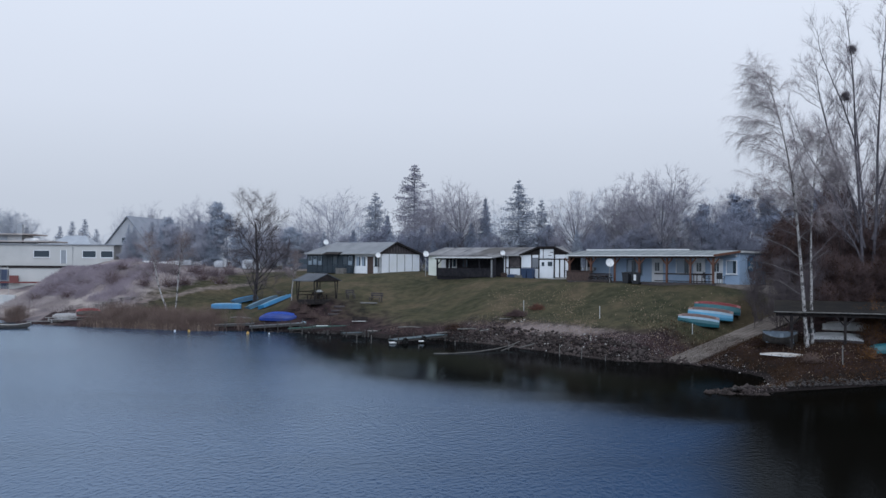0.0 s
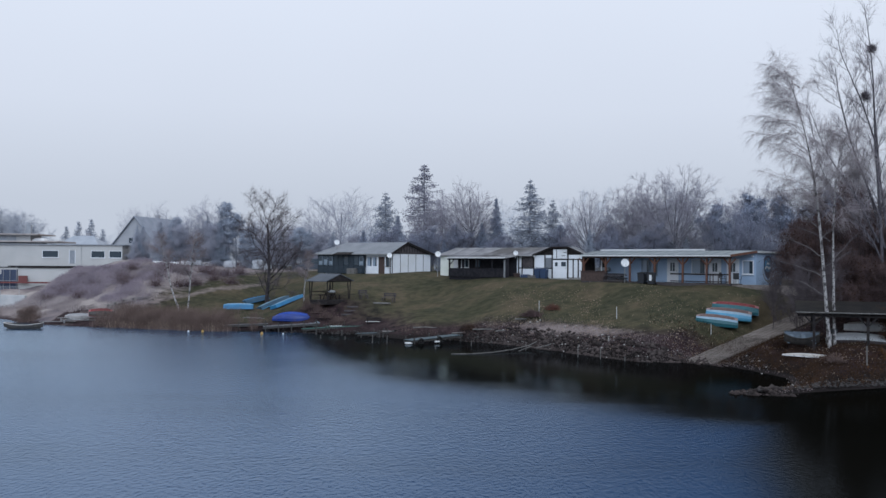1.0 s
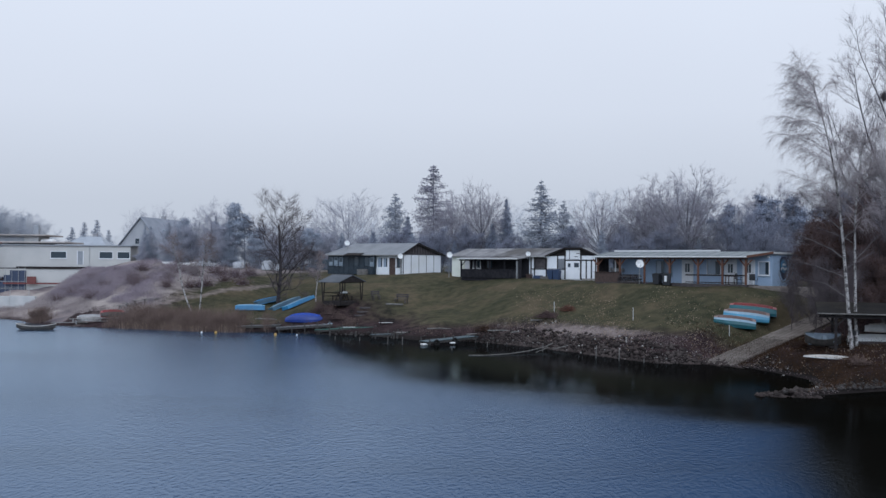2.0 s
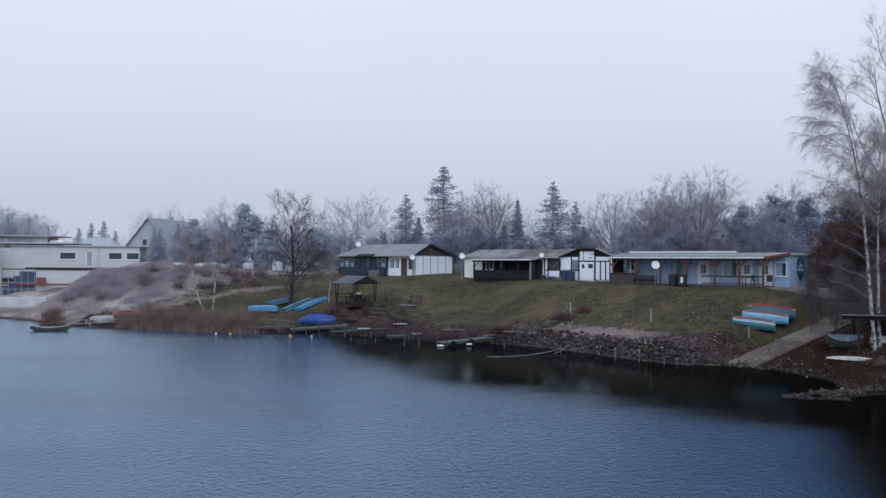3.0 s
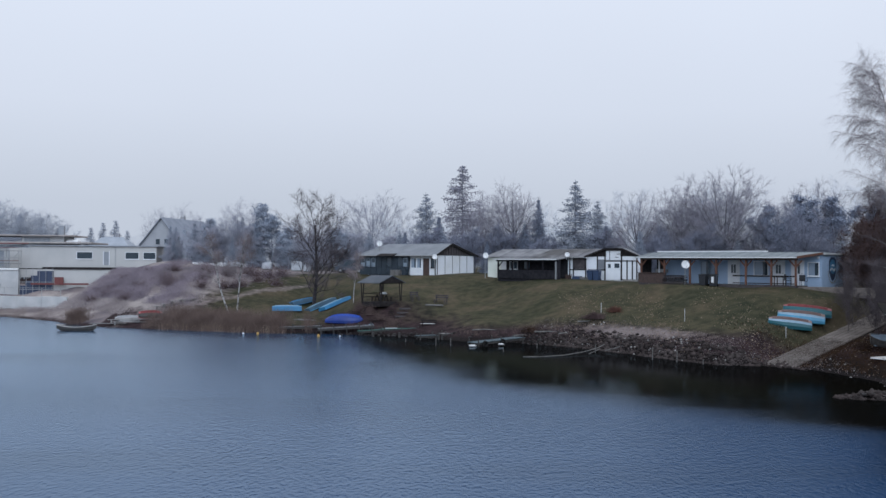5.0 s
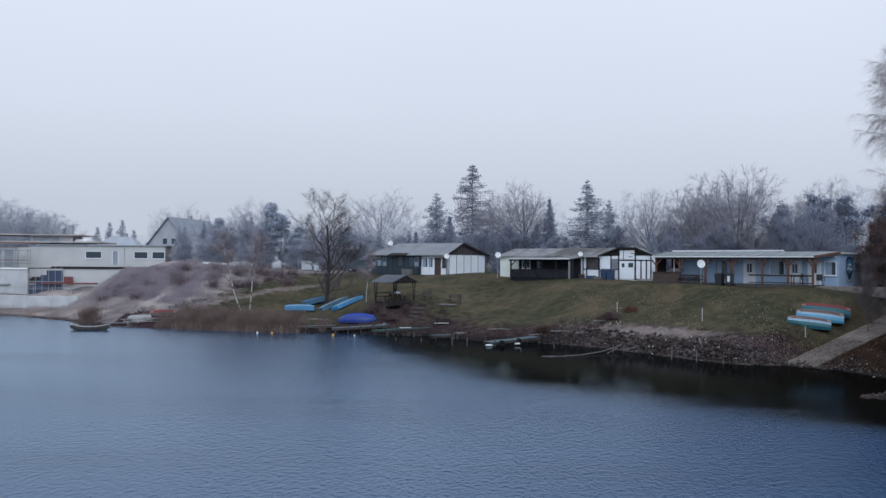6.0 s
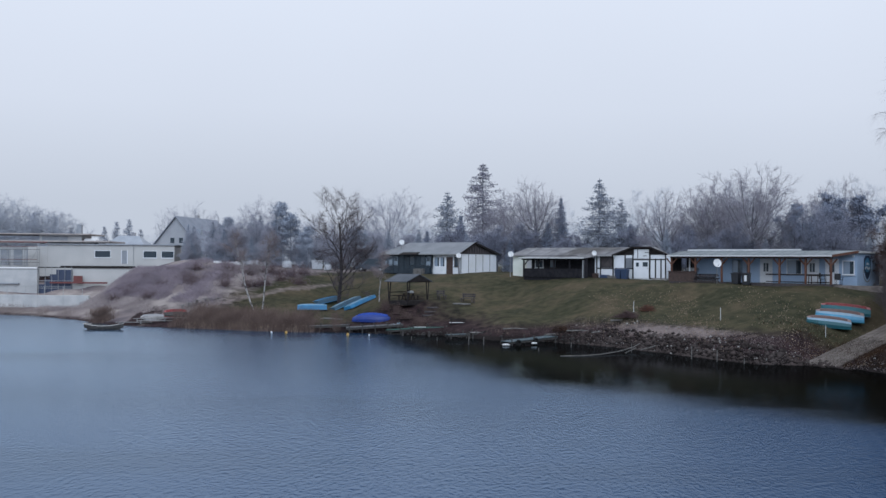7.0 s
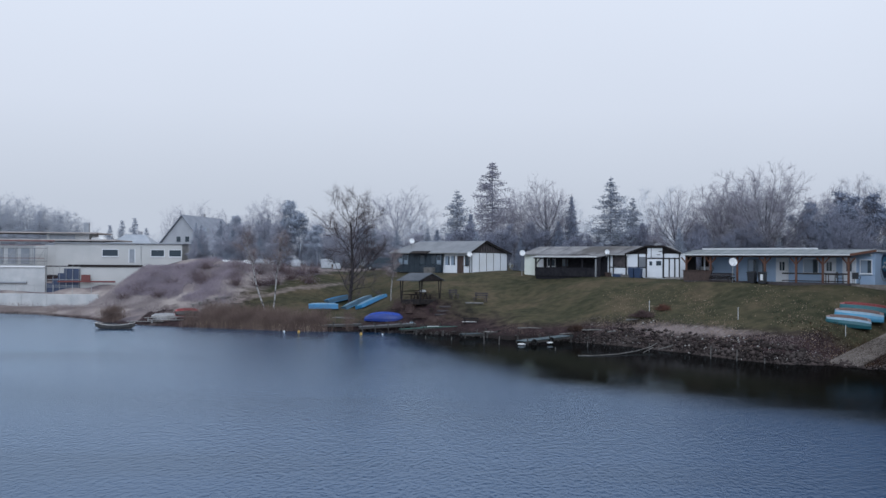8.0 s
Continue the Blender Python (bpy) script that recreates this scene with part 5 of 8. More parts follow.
def fan_tree_meshes(seed, stems, bark, twig, twigs, r=0.26, twig_w=0.007):
    """A tall tree of several ascending stems, each a few points (x, y, z); shoots leave them steeply and bend upright."""
    rng = np.random.default_rng(seed)
    out = []
    for n, pts in enumerate(stems):
        pts = np.array(pts, float)
        t, k = np.linspace(0, 1, 15), np.linspace(0, 1, len(pts))
        p = np.stack([np.interp(t, k, pts[:, i]) for i in range(3)], -1)
        for _ in range(2):
            p[1:-1] = (p[:-2] + 2 * p[1:-1] + p[2:]) / 4
        p += np.cumsum(rng.normal(size=p.shape) * [0.045, 0.045, 0.0], 0) * t[:, None]
        run = np.linalg.norm(p[-1] - p[0])
        out.append((0, p, np.linspace(r * min(1.0, run / 19) ** 1.2, 0.014, 15)))
        for i in range(int(run * 1.7)):
            f = 0.12 + 0.86 * (i + rng.random()) / int(run * 1.7)
            b, w = along(p, f)
            side = unit(np.cross(w, rng.normal(size=3)))
            L = rng.uniform(1.4, 4.2) * (1.1 - 0.65 * f)
            q, rd, _ = limb(rng, b, unit(w * 0.75 + side * 0.75), L, 0.009 + 0.026 * (1 - f), 0.005, 0.1, 0.08, 7)
            out.append((1, q, rd))
            for j in range(7):
                b2, w2 = along(q, 0.2 + 0.78 * (j + rng.random()) / 7)
                side = unit(np.cross(w2, rng.normal(size=3)))
                q2, rd2, _ = limb(rng, b2, unit(w2 * 0.8 + side * 0.6), L * rng.uniform(0.2, 0.42), 0.008, 0.004, 0.08, 0.1, 4)
                out.append((2, q2, rd2))
    return dress(rng, out, bark, twig, twigs, 0.42, -0.1, twig_w, spray=0.45, solid=1)


def conifer_meshes(seed, height, radius, bark, needle, base=0.12, per=9, gap=0.42, droop=0.25, dense=26, ragged=0.35, size=0.16, power=0.9, outer=0.8):
    """Whorls of sagging branches with sprays of needles; ragged: how uneven they are."""
    rng = np.random.default_rng(seed)
    paths = [(np.array([(0, 0, -0.3), (0.05, 0, height * 0.5), (0, 0.05, height)]), (height * 0.014, height * 0.008, 0.02))]
    P, S = [], []
    z = height * base
    while z < height * 0.985:
        f = (height - z) / (height * (1 - base))
        rr = radius * (f ** power) * (1 - 0.25 * max(0, f - 0.8) / 0.2)
        for i in range(per):
            if rng.random() < 0.12 + 0.2 * ragged:
                continue
            a = rng.uniform(0, math.tau)
            L = max(0.25, rr * rng.uniform(1 - ragged, 1.08))
            n = 5
            s = np.linspace(0, 1, n + 1)
            out = np.stack([np.cos(a + 0.1 * s) * L * s, np.sin(a + 0.1 * s) * L * s, z + L * (-droop * s + 0.16 * s ** 3 + 0.12)], -1)
            paths.append((out, np.linspace(max(0.012, 0.018 * L), 0.005, n + 1)))
            k = max(4, int(dense * L))
            t = rng.random(k) ** outer
            c = np.stack([np.interp(t, s, out[:, j]) for j in range(3)], -1)
            wide = 0.26 * L * (1 - 0.6 * t)[:, None] + 0.09
            c += rng.normal(size=(k, 3)) * wide * [0.6, 0.6, 0.35]
            c[:, 2] -= rng.random(k) * wide[:, 0] * 0.7
            P.append(c)
            S.append(rng.uniform(0.5, 1.3, k) * size)
        z += gap * rng.uniform(0.7, 1.3)
    v, f4 = tubes(paths, 4)
    trunk = soup("trunk", v, f4, bark, True)
    vv, ff = flakes(np.concatenate(P), np.concatenate(S), rng, 0.3)
    return trunk, soup("crown", vv, ff, needle), None


def pine_meshes(seed, height, spread, bark, needle, full=26):
    rng = np.random.default_rng(seed)
    limbs = skeleton_tree(rng, height, spread, levels=2, trunk_frac=0.4, up=0.06, r=height * 0.013, forks=12, angle=1.1, sub=4)
    v, f4 = tubes([(p, r) for lv, p, r in limbs if lv < 2], 5)
    trunk = soup("trunk", v, f4, bark, True)
    B, _ = twig_points(rng, limbs, 420, 2)
    pos = (B[:, None] + rng.normal(size=(420, full, 3)) * [0.3, 0.3, 0.17]).reshape(-1, 3)
    vv, ff = flakes(pos, rng.uniform(0.08, 0.17, len(pos)), rng)
    return trunk, soup("crown", vv, ff, needle), None


def plant(kinds, name, x, y, size, rz, label, group="", z=None, category="tree", wide=1.0):
    """Stands a tree of these meshes on the ground."""
    t = new(name)
    zz = zat(x, y) if z is None else z
    t.matrix_basis = pose(x, y, zz, 0, 0, rz) @ Matrix.Diagonal((size * wide, size * wide, size, 1))
    tagged(t, label, category, group)
    part("trunk", kinds[0], "", t)
    part("crown", kinds[1], "", t)
    if kinds[2]:
        part("leaves", kinds[2], "", t)
    return t


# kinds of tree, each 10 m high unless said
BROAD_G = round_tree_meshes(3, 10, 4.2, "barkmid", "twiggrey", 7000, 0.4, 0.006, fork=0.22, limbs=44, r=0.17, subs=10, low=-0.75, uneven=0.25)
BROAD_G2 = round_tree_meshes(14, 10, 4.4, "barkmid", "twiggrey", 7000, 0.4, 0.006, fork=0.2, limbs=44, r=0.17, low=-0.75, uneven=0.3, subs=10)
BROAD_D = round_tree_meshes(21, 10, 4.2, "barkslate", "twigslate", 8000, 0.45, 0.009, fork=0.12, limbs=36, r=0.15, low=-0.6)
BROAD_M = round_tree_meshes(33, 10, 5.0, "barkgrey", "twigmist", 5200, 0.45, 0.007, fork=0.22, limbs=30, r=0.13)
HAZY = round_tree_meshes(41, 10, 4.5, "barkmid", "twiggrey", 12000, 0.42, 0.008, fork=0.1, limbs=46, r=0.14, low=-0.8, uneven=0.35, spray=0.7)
HAZY_R = round_tree_meshes(47, 10, 4.6, "barkhaze", "twighaze", 6500, 0.45, 0.008, fork=0.08, limbs=34, r=0.1, low=-0.85, uneven=0.4, spray=0.7)
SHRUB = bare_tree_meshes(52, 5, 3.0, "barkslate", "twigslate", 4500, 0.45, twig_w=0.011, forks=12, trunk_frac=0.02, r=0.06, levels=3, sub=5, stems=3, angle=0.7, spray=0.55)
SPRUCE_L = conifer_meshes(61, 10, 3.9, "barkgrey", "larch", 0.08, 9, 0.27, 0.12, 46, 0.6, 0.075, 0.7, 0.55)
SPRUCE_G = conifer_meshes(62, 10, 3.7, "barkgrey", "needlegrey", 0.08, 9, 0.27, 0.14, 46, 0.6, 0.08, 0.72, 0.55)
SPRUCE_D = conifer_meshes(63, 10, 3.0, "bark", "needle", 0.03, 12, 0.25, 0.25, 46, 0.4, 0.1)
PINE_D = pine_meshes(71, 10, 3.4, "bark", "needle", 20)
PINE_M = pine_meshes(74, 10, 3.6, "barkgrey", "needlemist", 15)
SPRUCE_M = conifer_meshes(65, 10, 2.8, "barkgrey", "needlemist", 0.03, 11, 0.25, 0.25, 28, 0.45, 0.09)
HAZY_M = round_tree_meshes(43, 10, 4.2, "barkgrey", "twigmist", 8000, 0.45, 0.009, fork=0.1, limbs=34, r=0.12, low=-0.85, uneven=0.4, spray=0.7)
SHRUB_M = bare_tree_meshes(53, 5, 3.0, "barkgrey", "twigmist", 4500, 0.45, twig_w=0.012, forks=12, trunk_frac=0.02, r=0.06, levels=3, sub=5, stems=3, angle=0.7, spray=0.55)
PINE_F = round_tree_meshes(48, 10, 4.6, "barkhaze", "needlefar", 9000, 0.45, 0.011, fork=0.1, limbs=40, r=0.1, low=-0.9, uneven=0.25, spray=0.8)
SPRUCE_F = conifer_meshes(66, 10, 2.8, "barkhaze", "needlefar", 0.05, 10, 0.25, 0.25, 22, 0.35, 0.1)
PINE_R = pine_meshes(73, 10, 3.6, "barkhaze", "needlehaze")

LBL = {"b": "bare grey broadleaf tree behind the huts", "s": "thin grey conifer behind the huts", "d": "dark dense conifer behind the huts"}
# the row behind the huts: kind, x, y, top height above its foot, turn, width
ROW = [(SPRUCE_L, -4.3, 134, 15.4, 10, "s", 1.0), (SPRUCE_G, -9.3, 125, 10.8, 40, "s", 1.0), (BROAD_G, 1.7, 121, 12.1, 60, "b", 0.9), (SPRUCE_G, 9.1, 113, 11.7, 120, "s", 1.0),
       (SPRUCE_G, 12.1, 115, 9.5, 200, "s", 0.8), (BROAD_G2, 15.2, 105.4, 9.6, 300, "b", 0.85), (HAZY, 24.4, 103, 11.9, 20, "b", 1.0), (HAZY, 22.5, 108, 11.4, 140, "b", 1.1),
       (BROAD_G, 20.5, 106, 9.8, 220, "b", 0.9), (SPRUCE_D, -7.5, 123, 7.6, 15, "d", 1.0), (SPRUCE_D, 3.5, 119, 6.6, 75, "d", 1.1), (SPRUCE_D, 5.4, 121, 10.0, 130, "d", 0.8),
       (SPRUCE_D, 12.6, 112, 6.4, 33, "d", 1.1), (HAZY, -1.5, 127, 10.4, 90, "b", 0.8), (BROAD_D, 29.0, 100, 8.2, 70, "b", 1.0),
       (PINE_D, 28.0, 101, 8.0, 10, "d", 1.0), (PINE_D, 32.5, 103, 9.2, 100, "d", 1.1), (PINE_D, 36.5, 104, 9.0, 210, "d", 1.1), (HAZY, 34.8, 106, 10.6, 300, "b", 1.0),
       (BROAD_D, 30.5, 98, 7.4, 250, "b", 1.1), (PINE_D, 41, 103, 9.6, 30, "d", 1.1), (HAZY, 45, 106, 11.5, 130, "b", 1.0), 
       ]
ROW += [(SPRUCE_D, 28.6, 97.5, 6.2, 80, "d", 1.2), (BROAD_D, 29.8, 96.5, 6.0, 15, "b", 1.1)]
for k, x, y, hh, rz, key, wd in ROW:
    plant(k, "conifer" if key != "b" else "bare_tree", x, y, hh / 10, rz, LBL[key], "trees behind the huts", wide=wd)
rng_u = random.Random(5)
for i in range(34):                                               # dark undergrowth behind the roofs
    x = -12 + i * 1.75 + rng_u.uniform(-0.6, 0.6)
    y = 119 - max(0, x - 3) * 0.62 + rng_u.uniform(-2, 3)
    if x > 14:
        y = 104 - (x - 14) * 0.25 + rng_u.uniform(-2, 2)
    plant(SHRUB if i % 3 else SPRUCE_M if i % 2 else SPRUCE_D, "shrub" if i % 3 else "conifer", x, y, rng_u.uniform(0.75, 1.1) if i % 3 else rng_u.uniform(0.42, 0.58), rng_u.uniform(0, 360),
          "dark dense undergrowth behind the huts", "undergrowth", category="shrub", wide=1.2)

# farther trees, paled by haze painted into their colours
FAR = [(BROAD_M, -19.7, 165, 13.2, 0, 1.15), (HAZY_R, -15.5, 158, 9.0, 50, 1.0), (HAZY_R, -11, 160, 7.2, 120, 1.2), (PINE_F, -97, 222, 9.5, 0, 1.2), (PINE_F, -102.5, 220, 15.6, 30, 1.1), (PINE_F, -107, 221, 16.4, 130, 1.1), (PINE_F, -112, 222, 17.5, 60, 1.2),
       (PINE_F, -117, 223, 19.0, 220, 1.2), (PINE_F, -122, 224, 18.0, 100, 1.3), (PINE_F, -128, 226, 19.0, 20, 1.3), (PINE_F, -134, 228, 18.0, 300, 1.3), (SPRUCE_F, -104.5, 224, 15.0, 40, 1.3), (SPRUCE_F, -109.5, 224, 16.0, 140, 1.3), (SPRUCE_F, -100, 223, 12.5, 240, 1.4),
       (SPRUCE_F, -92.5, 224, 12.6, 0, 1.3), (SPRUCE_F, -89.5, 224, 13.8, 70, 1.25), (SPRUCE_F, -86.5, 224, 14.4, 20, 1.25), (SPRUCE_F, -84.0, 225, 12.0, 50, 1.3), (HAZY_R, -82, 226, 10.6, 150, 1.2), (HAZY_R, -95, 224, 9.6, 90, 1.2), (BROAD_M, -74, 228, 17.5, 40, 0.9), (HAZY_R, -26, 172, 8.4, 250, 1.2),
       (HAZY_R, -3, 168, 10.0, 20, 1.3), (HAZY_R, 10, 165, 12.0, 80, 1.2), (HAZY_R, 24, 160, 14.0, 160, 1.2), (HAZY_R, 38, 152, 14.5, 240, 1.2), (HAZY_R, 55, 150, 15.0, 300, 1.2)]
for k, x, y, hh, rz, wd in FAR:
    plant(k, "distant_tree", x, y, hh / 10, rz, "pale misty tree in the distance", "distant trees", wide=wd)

# the pale line of woods that closes the view, haze in its colours
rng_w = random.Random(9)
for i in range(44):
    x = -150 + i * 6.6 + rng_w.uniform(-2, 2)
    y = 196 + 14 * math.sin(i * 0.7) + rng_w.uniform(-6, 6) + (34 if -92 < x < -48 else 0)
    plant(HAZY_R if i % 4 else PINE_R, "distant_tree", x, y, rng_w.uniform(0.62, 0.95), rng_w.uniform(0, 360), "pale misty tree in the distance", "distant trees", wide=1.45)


# ---- the tall trees over the boat shelter ----
BIRCH_TALL = birch_meshes(81, [(0, 0, -0.3), (-0.3, 0, 3.0), (-0.75, 0, 8.6), (-1.25, 0.1, 12.1), (-2.0, 0.1, 15.2), (-2.9, 0.1, 17.3)], 180, 5.4, "birch", "twigbirch", 8600, 0.125, 52, 0.4, 0.0036, 1.3)
BIRCH_SLIM = birch_meshes(82, [(0, 0, -0.3), (-0.15, 0, 4.0), (-0.1, 0.1, 8.0), (0.25, 0.1, 11.0), (0.5, 0, 13.2)], 160, 4.6, "birch", "twigbirch", 5000, 0.105, 30, 0.46, 0.0036, 1.6)
POPLAR = fan_tree_meshes(85, [[(-0.2, 0, -0.4), (-0.4, 0.1, 5.5), (-0.55, 0.3, 10.4), (-0.6, 0.4, 15.6), (-1.1, 0.5, 20.6)],
                              [(0.35, 0.1, -0.4), (0.7, 0, 5.2), (0.65, -0.3, 11.6), (0.8, -0.4, 15.6), (1.0, -0.5, 20.8)],
                              [(-0.4, 0, 2.2), (-1.0, 0, 3.7), (-3.2, -0.3, 6.1), (-5.1, -0.6, 8.5), (-5.9, -0.8, 12.3)],
                              [(-0.5, 0.1, 3.4), (-2.2, 0.5, 7.2), (-3.8, 0.8, 9.6), (-5.2, 1.0, 13.0)],
                              [(-0.5, 0.2, 9.8), (-1.25, 0, 12.1), (-2.4, -0.4, 14.5), (-3.5, -0.6, 16.8), (-3.9, -0.7, 18.4)],
                              [(-0.1, 0, 3.0), (-1.1, 0.8, 8.0), (-2.0, 1.4, 11.0), (-2.6, 1.8, 14.5)],
                              [(0.4, 0, 3.6), (2.2, 0.4, 8.0), (3.2, 0.6, 13.0), (3.8, 0.8, 18.0)],
                              [(0.7, -0.1, 6.8), (1.8, -0.8, 11.0), (2.4, -1.0, 16.0), (2.6, -1.1, 20.0)],
                              [(0.1, 0.2, 4.5), (0.3, 2.0, 9.0), (0.2, 2.8, 14.0), (-0.2, 3.2, 18.5)],
                              [(-0.4, 0, 5.0), (-2.2, 0.6, 10.4), (-3.1, 0.9, 14.0), (-3.3, 1.0, 16.2)]], "barkpoplar", "twigmauve", 13000, 0.14, 0.0055)
SAPLING = bare_tree_meshes(97, 6, 2.4, "twigmauvedark", "twigmauvedark", 1300, 0.6, 0.25, 0.005, levels=3, trunk_frac=0.05, r=0.025, forks=12, sub=5, stems=2, angle=0.7, spray=0.4)
THICKET = bare_tree_meshes(89, 10, 4.6, "bark", "twigdark", 5000, 0.6, 0.05, 0.009, 600, "leafbrown", levels=3, trunk_frac=0.06, up=0.05, r=0.1, forks=14, sub=5, angle=0.85, stems=2, spray=0.5)
BRAMBLE = bare_tree_meshes(95, 5, 3.0, "bark", "twigdark", 6000, 0.5, 0.05, 0.010, 1500, "leafbrown", levels=3, trunk_frac=0.02, r=0.06, forks=14, sub=5, stems=3, angle=0.75, spray=0.55)
birch_a = plant(BIRCH_TALL, "birch_tree", 22.45, 57.4, 1.0, 0, "tall leaning birch with white trunk and drooping twigs", "birches", z=1.55)
birch_b = plant(BIRCH_SLIM, "birch_tree", 22.95, 57.9, 1.0, 20, "slim birch with white trunk beside the taller one", "birches", z=1.55)
plant(POPLAR, "poplar_tree", 30.0, 66.0, 1.0, 0, "tall bare poplar with ascending limbs behind the shelter", "poplars", z=4.9)
# two unseen poplars, added to darken the reflections in the lake
plant(POPLAR, "poplar_tree", 36.5, 64.0, 1.02, 150, "unseen bare poplar added for denser reflections in the lake", "poplars")
plant(POPLAR, "poplar_tree", 42.0, 61.0, 1.0, 260, "unseen bare poplar added for denser reflections in the lake", "poplars")

for x, y, s, rz in ((30.5, 70, 0.8, 0), (33, 75, 0.9, 60), (36, 71, 0.95, 130), (32.5, 79, 0.85, 200), (38, 78, 1.0, 260), (28.6, 66.5, 0.6, 310), (34, 67, 0.85, 20), (41, 70, 1.0, 80), (31.5, 64, 0.7, 170),
                    (36, 84, 1.0, 10), (42, 88, 1.05, 90), (33.5, 88, 0.85, 150), (30, 60, 0.5, 40), (34, 60, 0.65, 240)):
    if off_slip(x, y) > 2.0:
        plant(THICKET, "thicket_tree", x, y, s, rz, "dark bare thicket with a few withered leaves", "thicket by the shelter")

for x, y, s, rz in ((29.2, 73.2, 0.9, 0), (31.0, 71.5, 1.0, 70), (29.6, 69.0, 0.85, 130), (28.2, 66.6, 0.8, 200), (31.5, 66.8, 1.0, 260), (27.6, 63.6, 0.75, 300), (29.8, 63.2, 0.9, 40), (32.8, 69.5, 1.1, 110), (33.6, 74.5, 1.1, 180), (30.6, 76.6, 0.9, 230),
                    (32.0, 80.5, 1.0, 330), (35.5, 77.5, 1.2, 15), (36.0, 66.0, 1.2, 95), (33.0, 62.5, 1.0, 160), (28.4, 76.6, 0.8, 55), (29.8, 79.2, 0.95, 145), (31.0, 82.5, 1.1, 215), (34.0, 84.0, 1.2, 305), (37.5, 87.0, 1.3, 25),
                    (27.3, 68.6, 0.62, 85), (28.6, 71.0, 0.8, 165), (30.6, 68.2, 1.1, 245), (34.0, 71.8, 1.3, 345), (38.0, 73.0, 1.4, 65), (39.5, 68.0, 1.4, 155), (36.5, 62.0, 1.2, 205), (26.2, 62.6, 0.55, 135)):
    if off_slip(x, y) > 2.4:
        plant(BRAMBLE, "bramble_bush", x, y, s, rz, "dense dark bramble with withered leaves behind the shelter", "brambles", category="bush")



def low_limbs(tree, seed, lean, feet):
    """Pale limbs low on a birch, rising outwards, each with its hanging twigs. feet: height, turn, length."""
    rng = np.random.default_rng(seed)
    for h, turn, length in feet:
        a = radians(turn)
        pts, rad, _ = limb(rng, (0, 0, h), (math.cos(a), math.sin(a), 0.75), length, 0.024, 0.006, -0.02, 0.13, 8)
        pts += [lean * h, 0, 0]
        v, f = tubes([(pts, rad)], 5)
        lm = part("limb", soup("limb", v, f, "limbpale", True), "", tree)
        B, D = twig_points(rng, [(1, pts, rad)], 90, 1)
        T = B + unit(D + rng.normal(size=D.shape) * 0.5) * rng.uniform(0.3, 0.9, (90, 1))
        T2 = T + unit(rng.normal(size=D.shape) * 0.3 - [0, 0, 1.0]) * rng.uniform(0.2, 0.8, (90, 1))
        va, fa = spikes(B, T, np.full(90, 0.006))
        vb, fb = spikes(T, T2, np.full(90, 0.005))
        part("spray", soup("spray", np.concatenate([va, vb]), np.concatenate([fa, fb + len(va)]), "twigmauvedark"), "", lm)


low_limbs(birch_a, 5, -0.1, ((3.2, 170, 2.6), (4.4, 195, 3.0), (5.6, 165, 3.4), (6.6, 20, 2.2), (7.4, 200, 3.6), (4.9, 340, 2.0)))
low_limbs(birch_b, 6, -0.06, ((4.0, 15, 2.2), (5.4, 350, 2.6), (6.6, 180, 2.4)))
for x, y, s, rz in ((22.9, 68.6, 0.7, 140), (23.7, 70.4, 0.85, 250), (23.2, 64.2, 0.7, 0), (23.6, 65.6, 0.9, 120), (24.6, 67.2, 0.85, 210), (25.6, 64.6, 0.9, 300), (24.4, 62.4, 0.75, 60)):
    plant(SAPLING, "sapling", x, y, s, rz, "thin bare sapling in the brush by the shelter", "saplings", category="bush")


def nest(x, y, z, r, seed):
    """A ball of mistletoe twigs."""
    rng = np.random.default_rng(seed)
    n = 620
    d = unit(rng.normal(size=(n, 3)))
    b = d * rng.uniform(0, 0.6, (n, 1)) * r
    v, f = spikes(b, b + unit(d + rng.normal(size=d.shape) * 0.5) * r * 0.7, np.full(n, 0.009))
    single("mistletoe", soup("mistletoe", v, f, "twigmauvedark"), "", x, y, z, 0, "dark round ball of mistletoe in the poplar", "mistletoe", "mistletoe balls")


nest(28.4, 65.8, 18.7, 0.46, 1)
nest(29.15, 66.4, 22.2, 0.42, 2)


def leafy_bush(name, x, y, seed, r, h, m, label, n=2600, z=None, leaf=0.05):
    rng = np.random.default_rng(seed)
    t = thing(name, x, y, zat(x, y) if z is None else z, 0, label, "bush")
    k = 160
    d = unit(rng.normal(size=(k, 3)) * [1, 1, 0.8] + [0, 0, 0.9])
    tip = d * [r, r, h] * rng.uniform(0.6, 1.05, (k, 1))
    base = rng.normal(size=(k, 3)) * [r * 0.12, r * 0.12, 0.02]
    v, f = spikes(base, tip, np.full(k, 0.014))
    part("brush", soup("brush", v, f, "twigdark"), "", t, kind="stuff")
    j = rng.choice(k, n)
    pos = base[j] + (tip[j] - base[j]) * rng.uniform(0.3, 1.0, (n, 1)) + rng.normal(size=(n, 3)) * 0.07 * r
    pos[:, 2] = np.maximum(pos[:, 2], 0.03)
    v, f = flakes(pos, rng.uniform(0.5, 1.2, n) * leaf, rng)
    part("foliage", soup("foliage", v, f, m), "", t, kind="stuff")
    return t


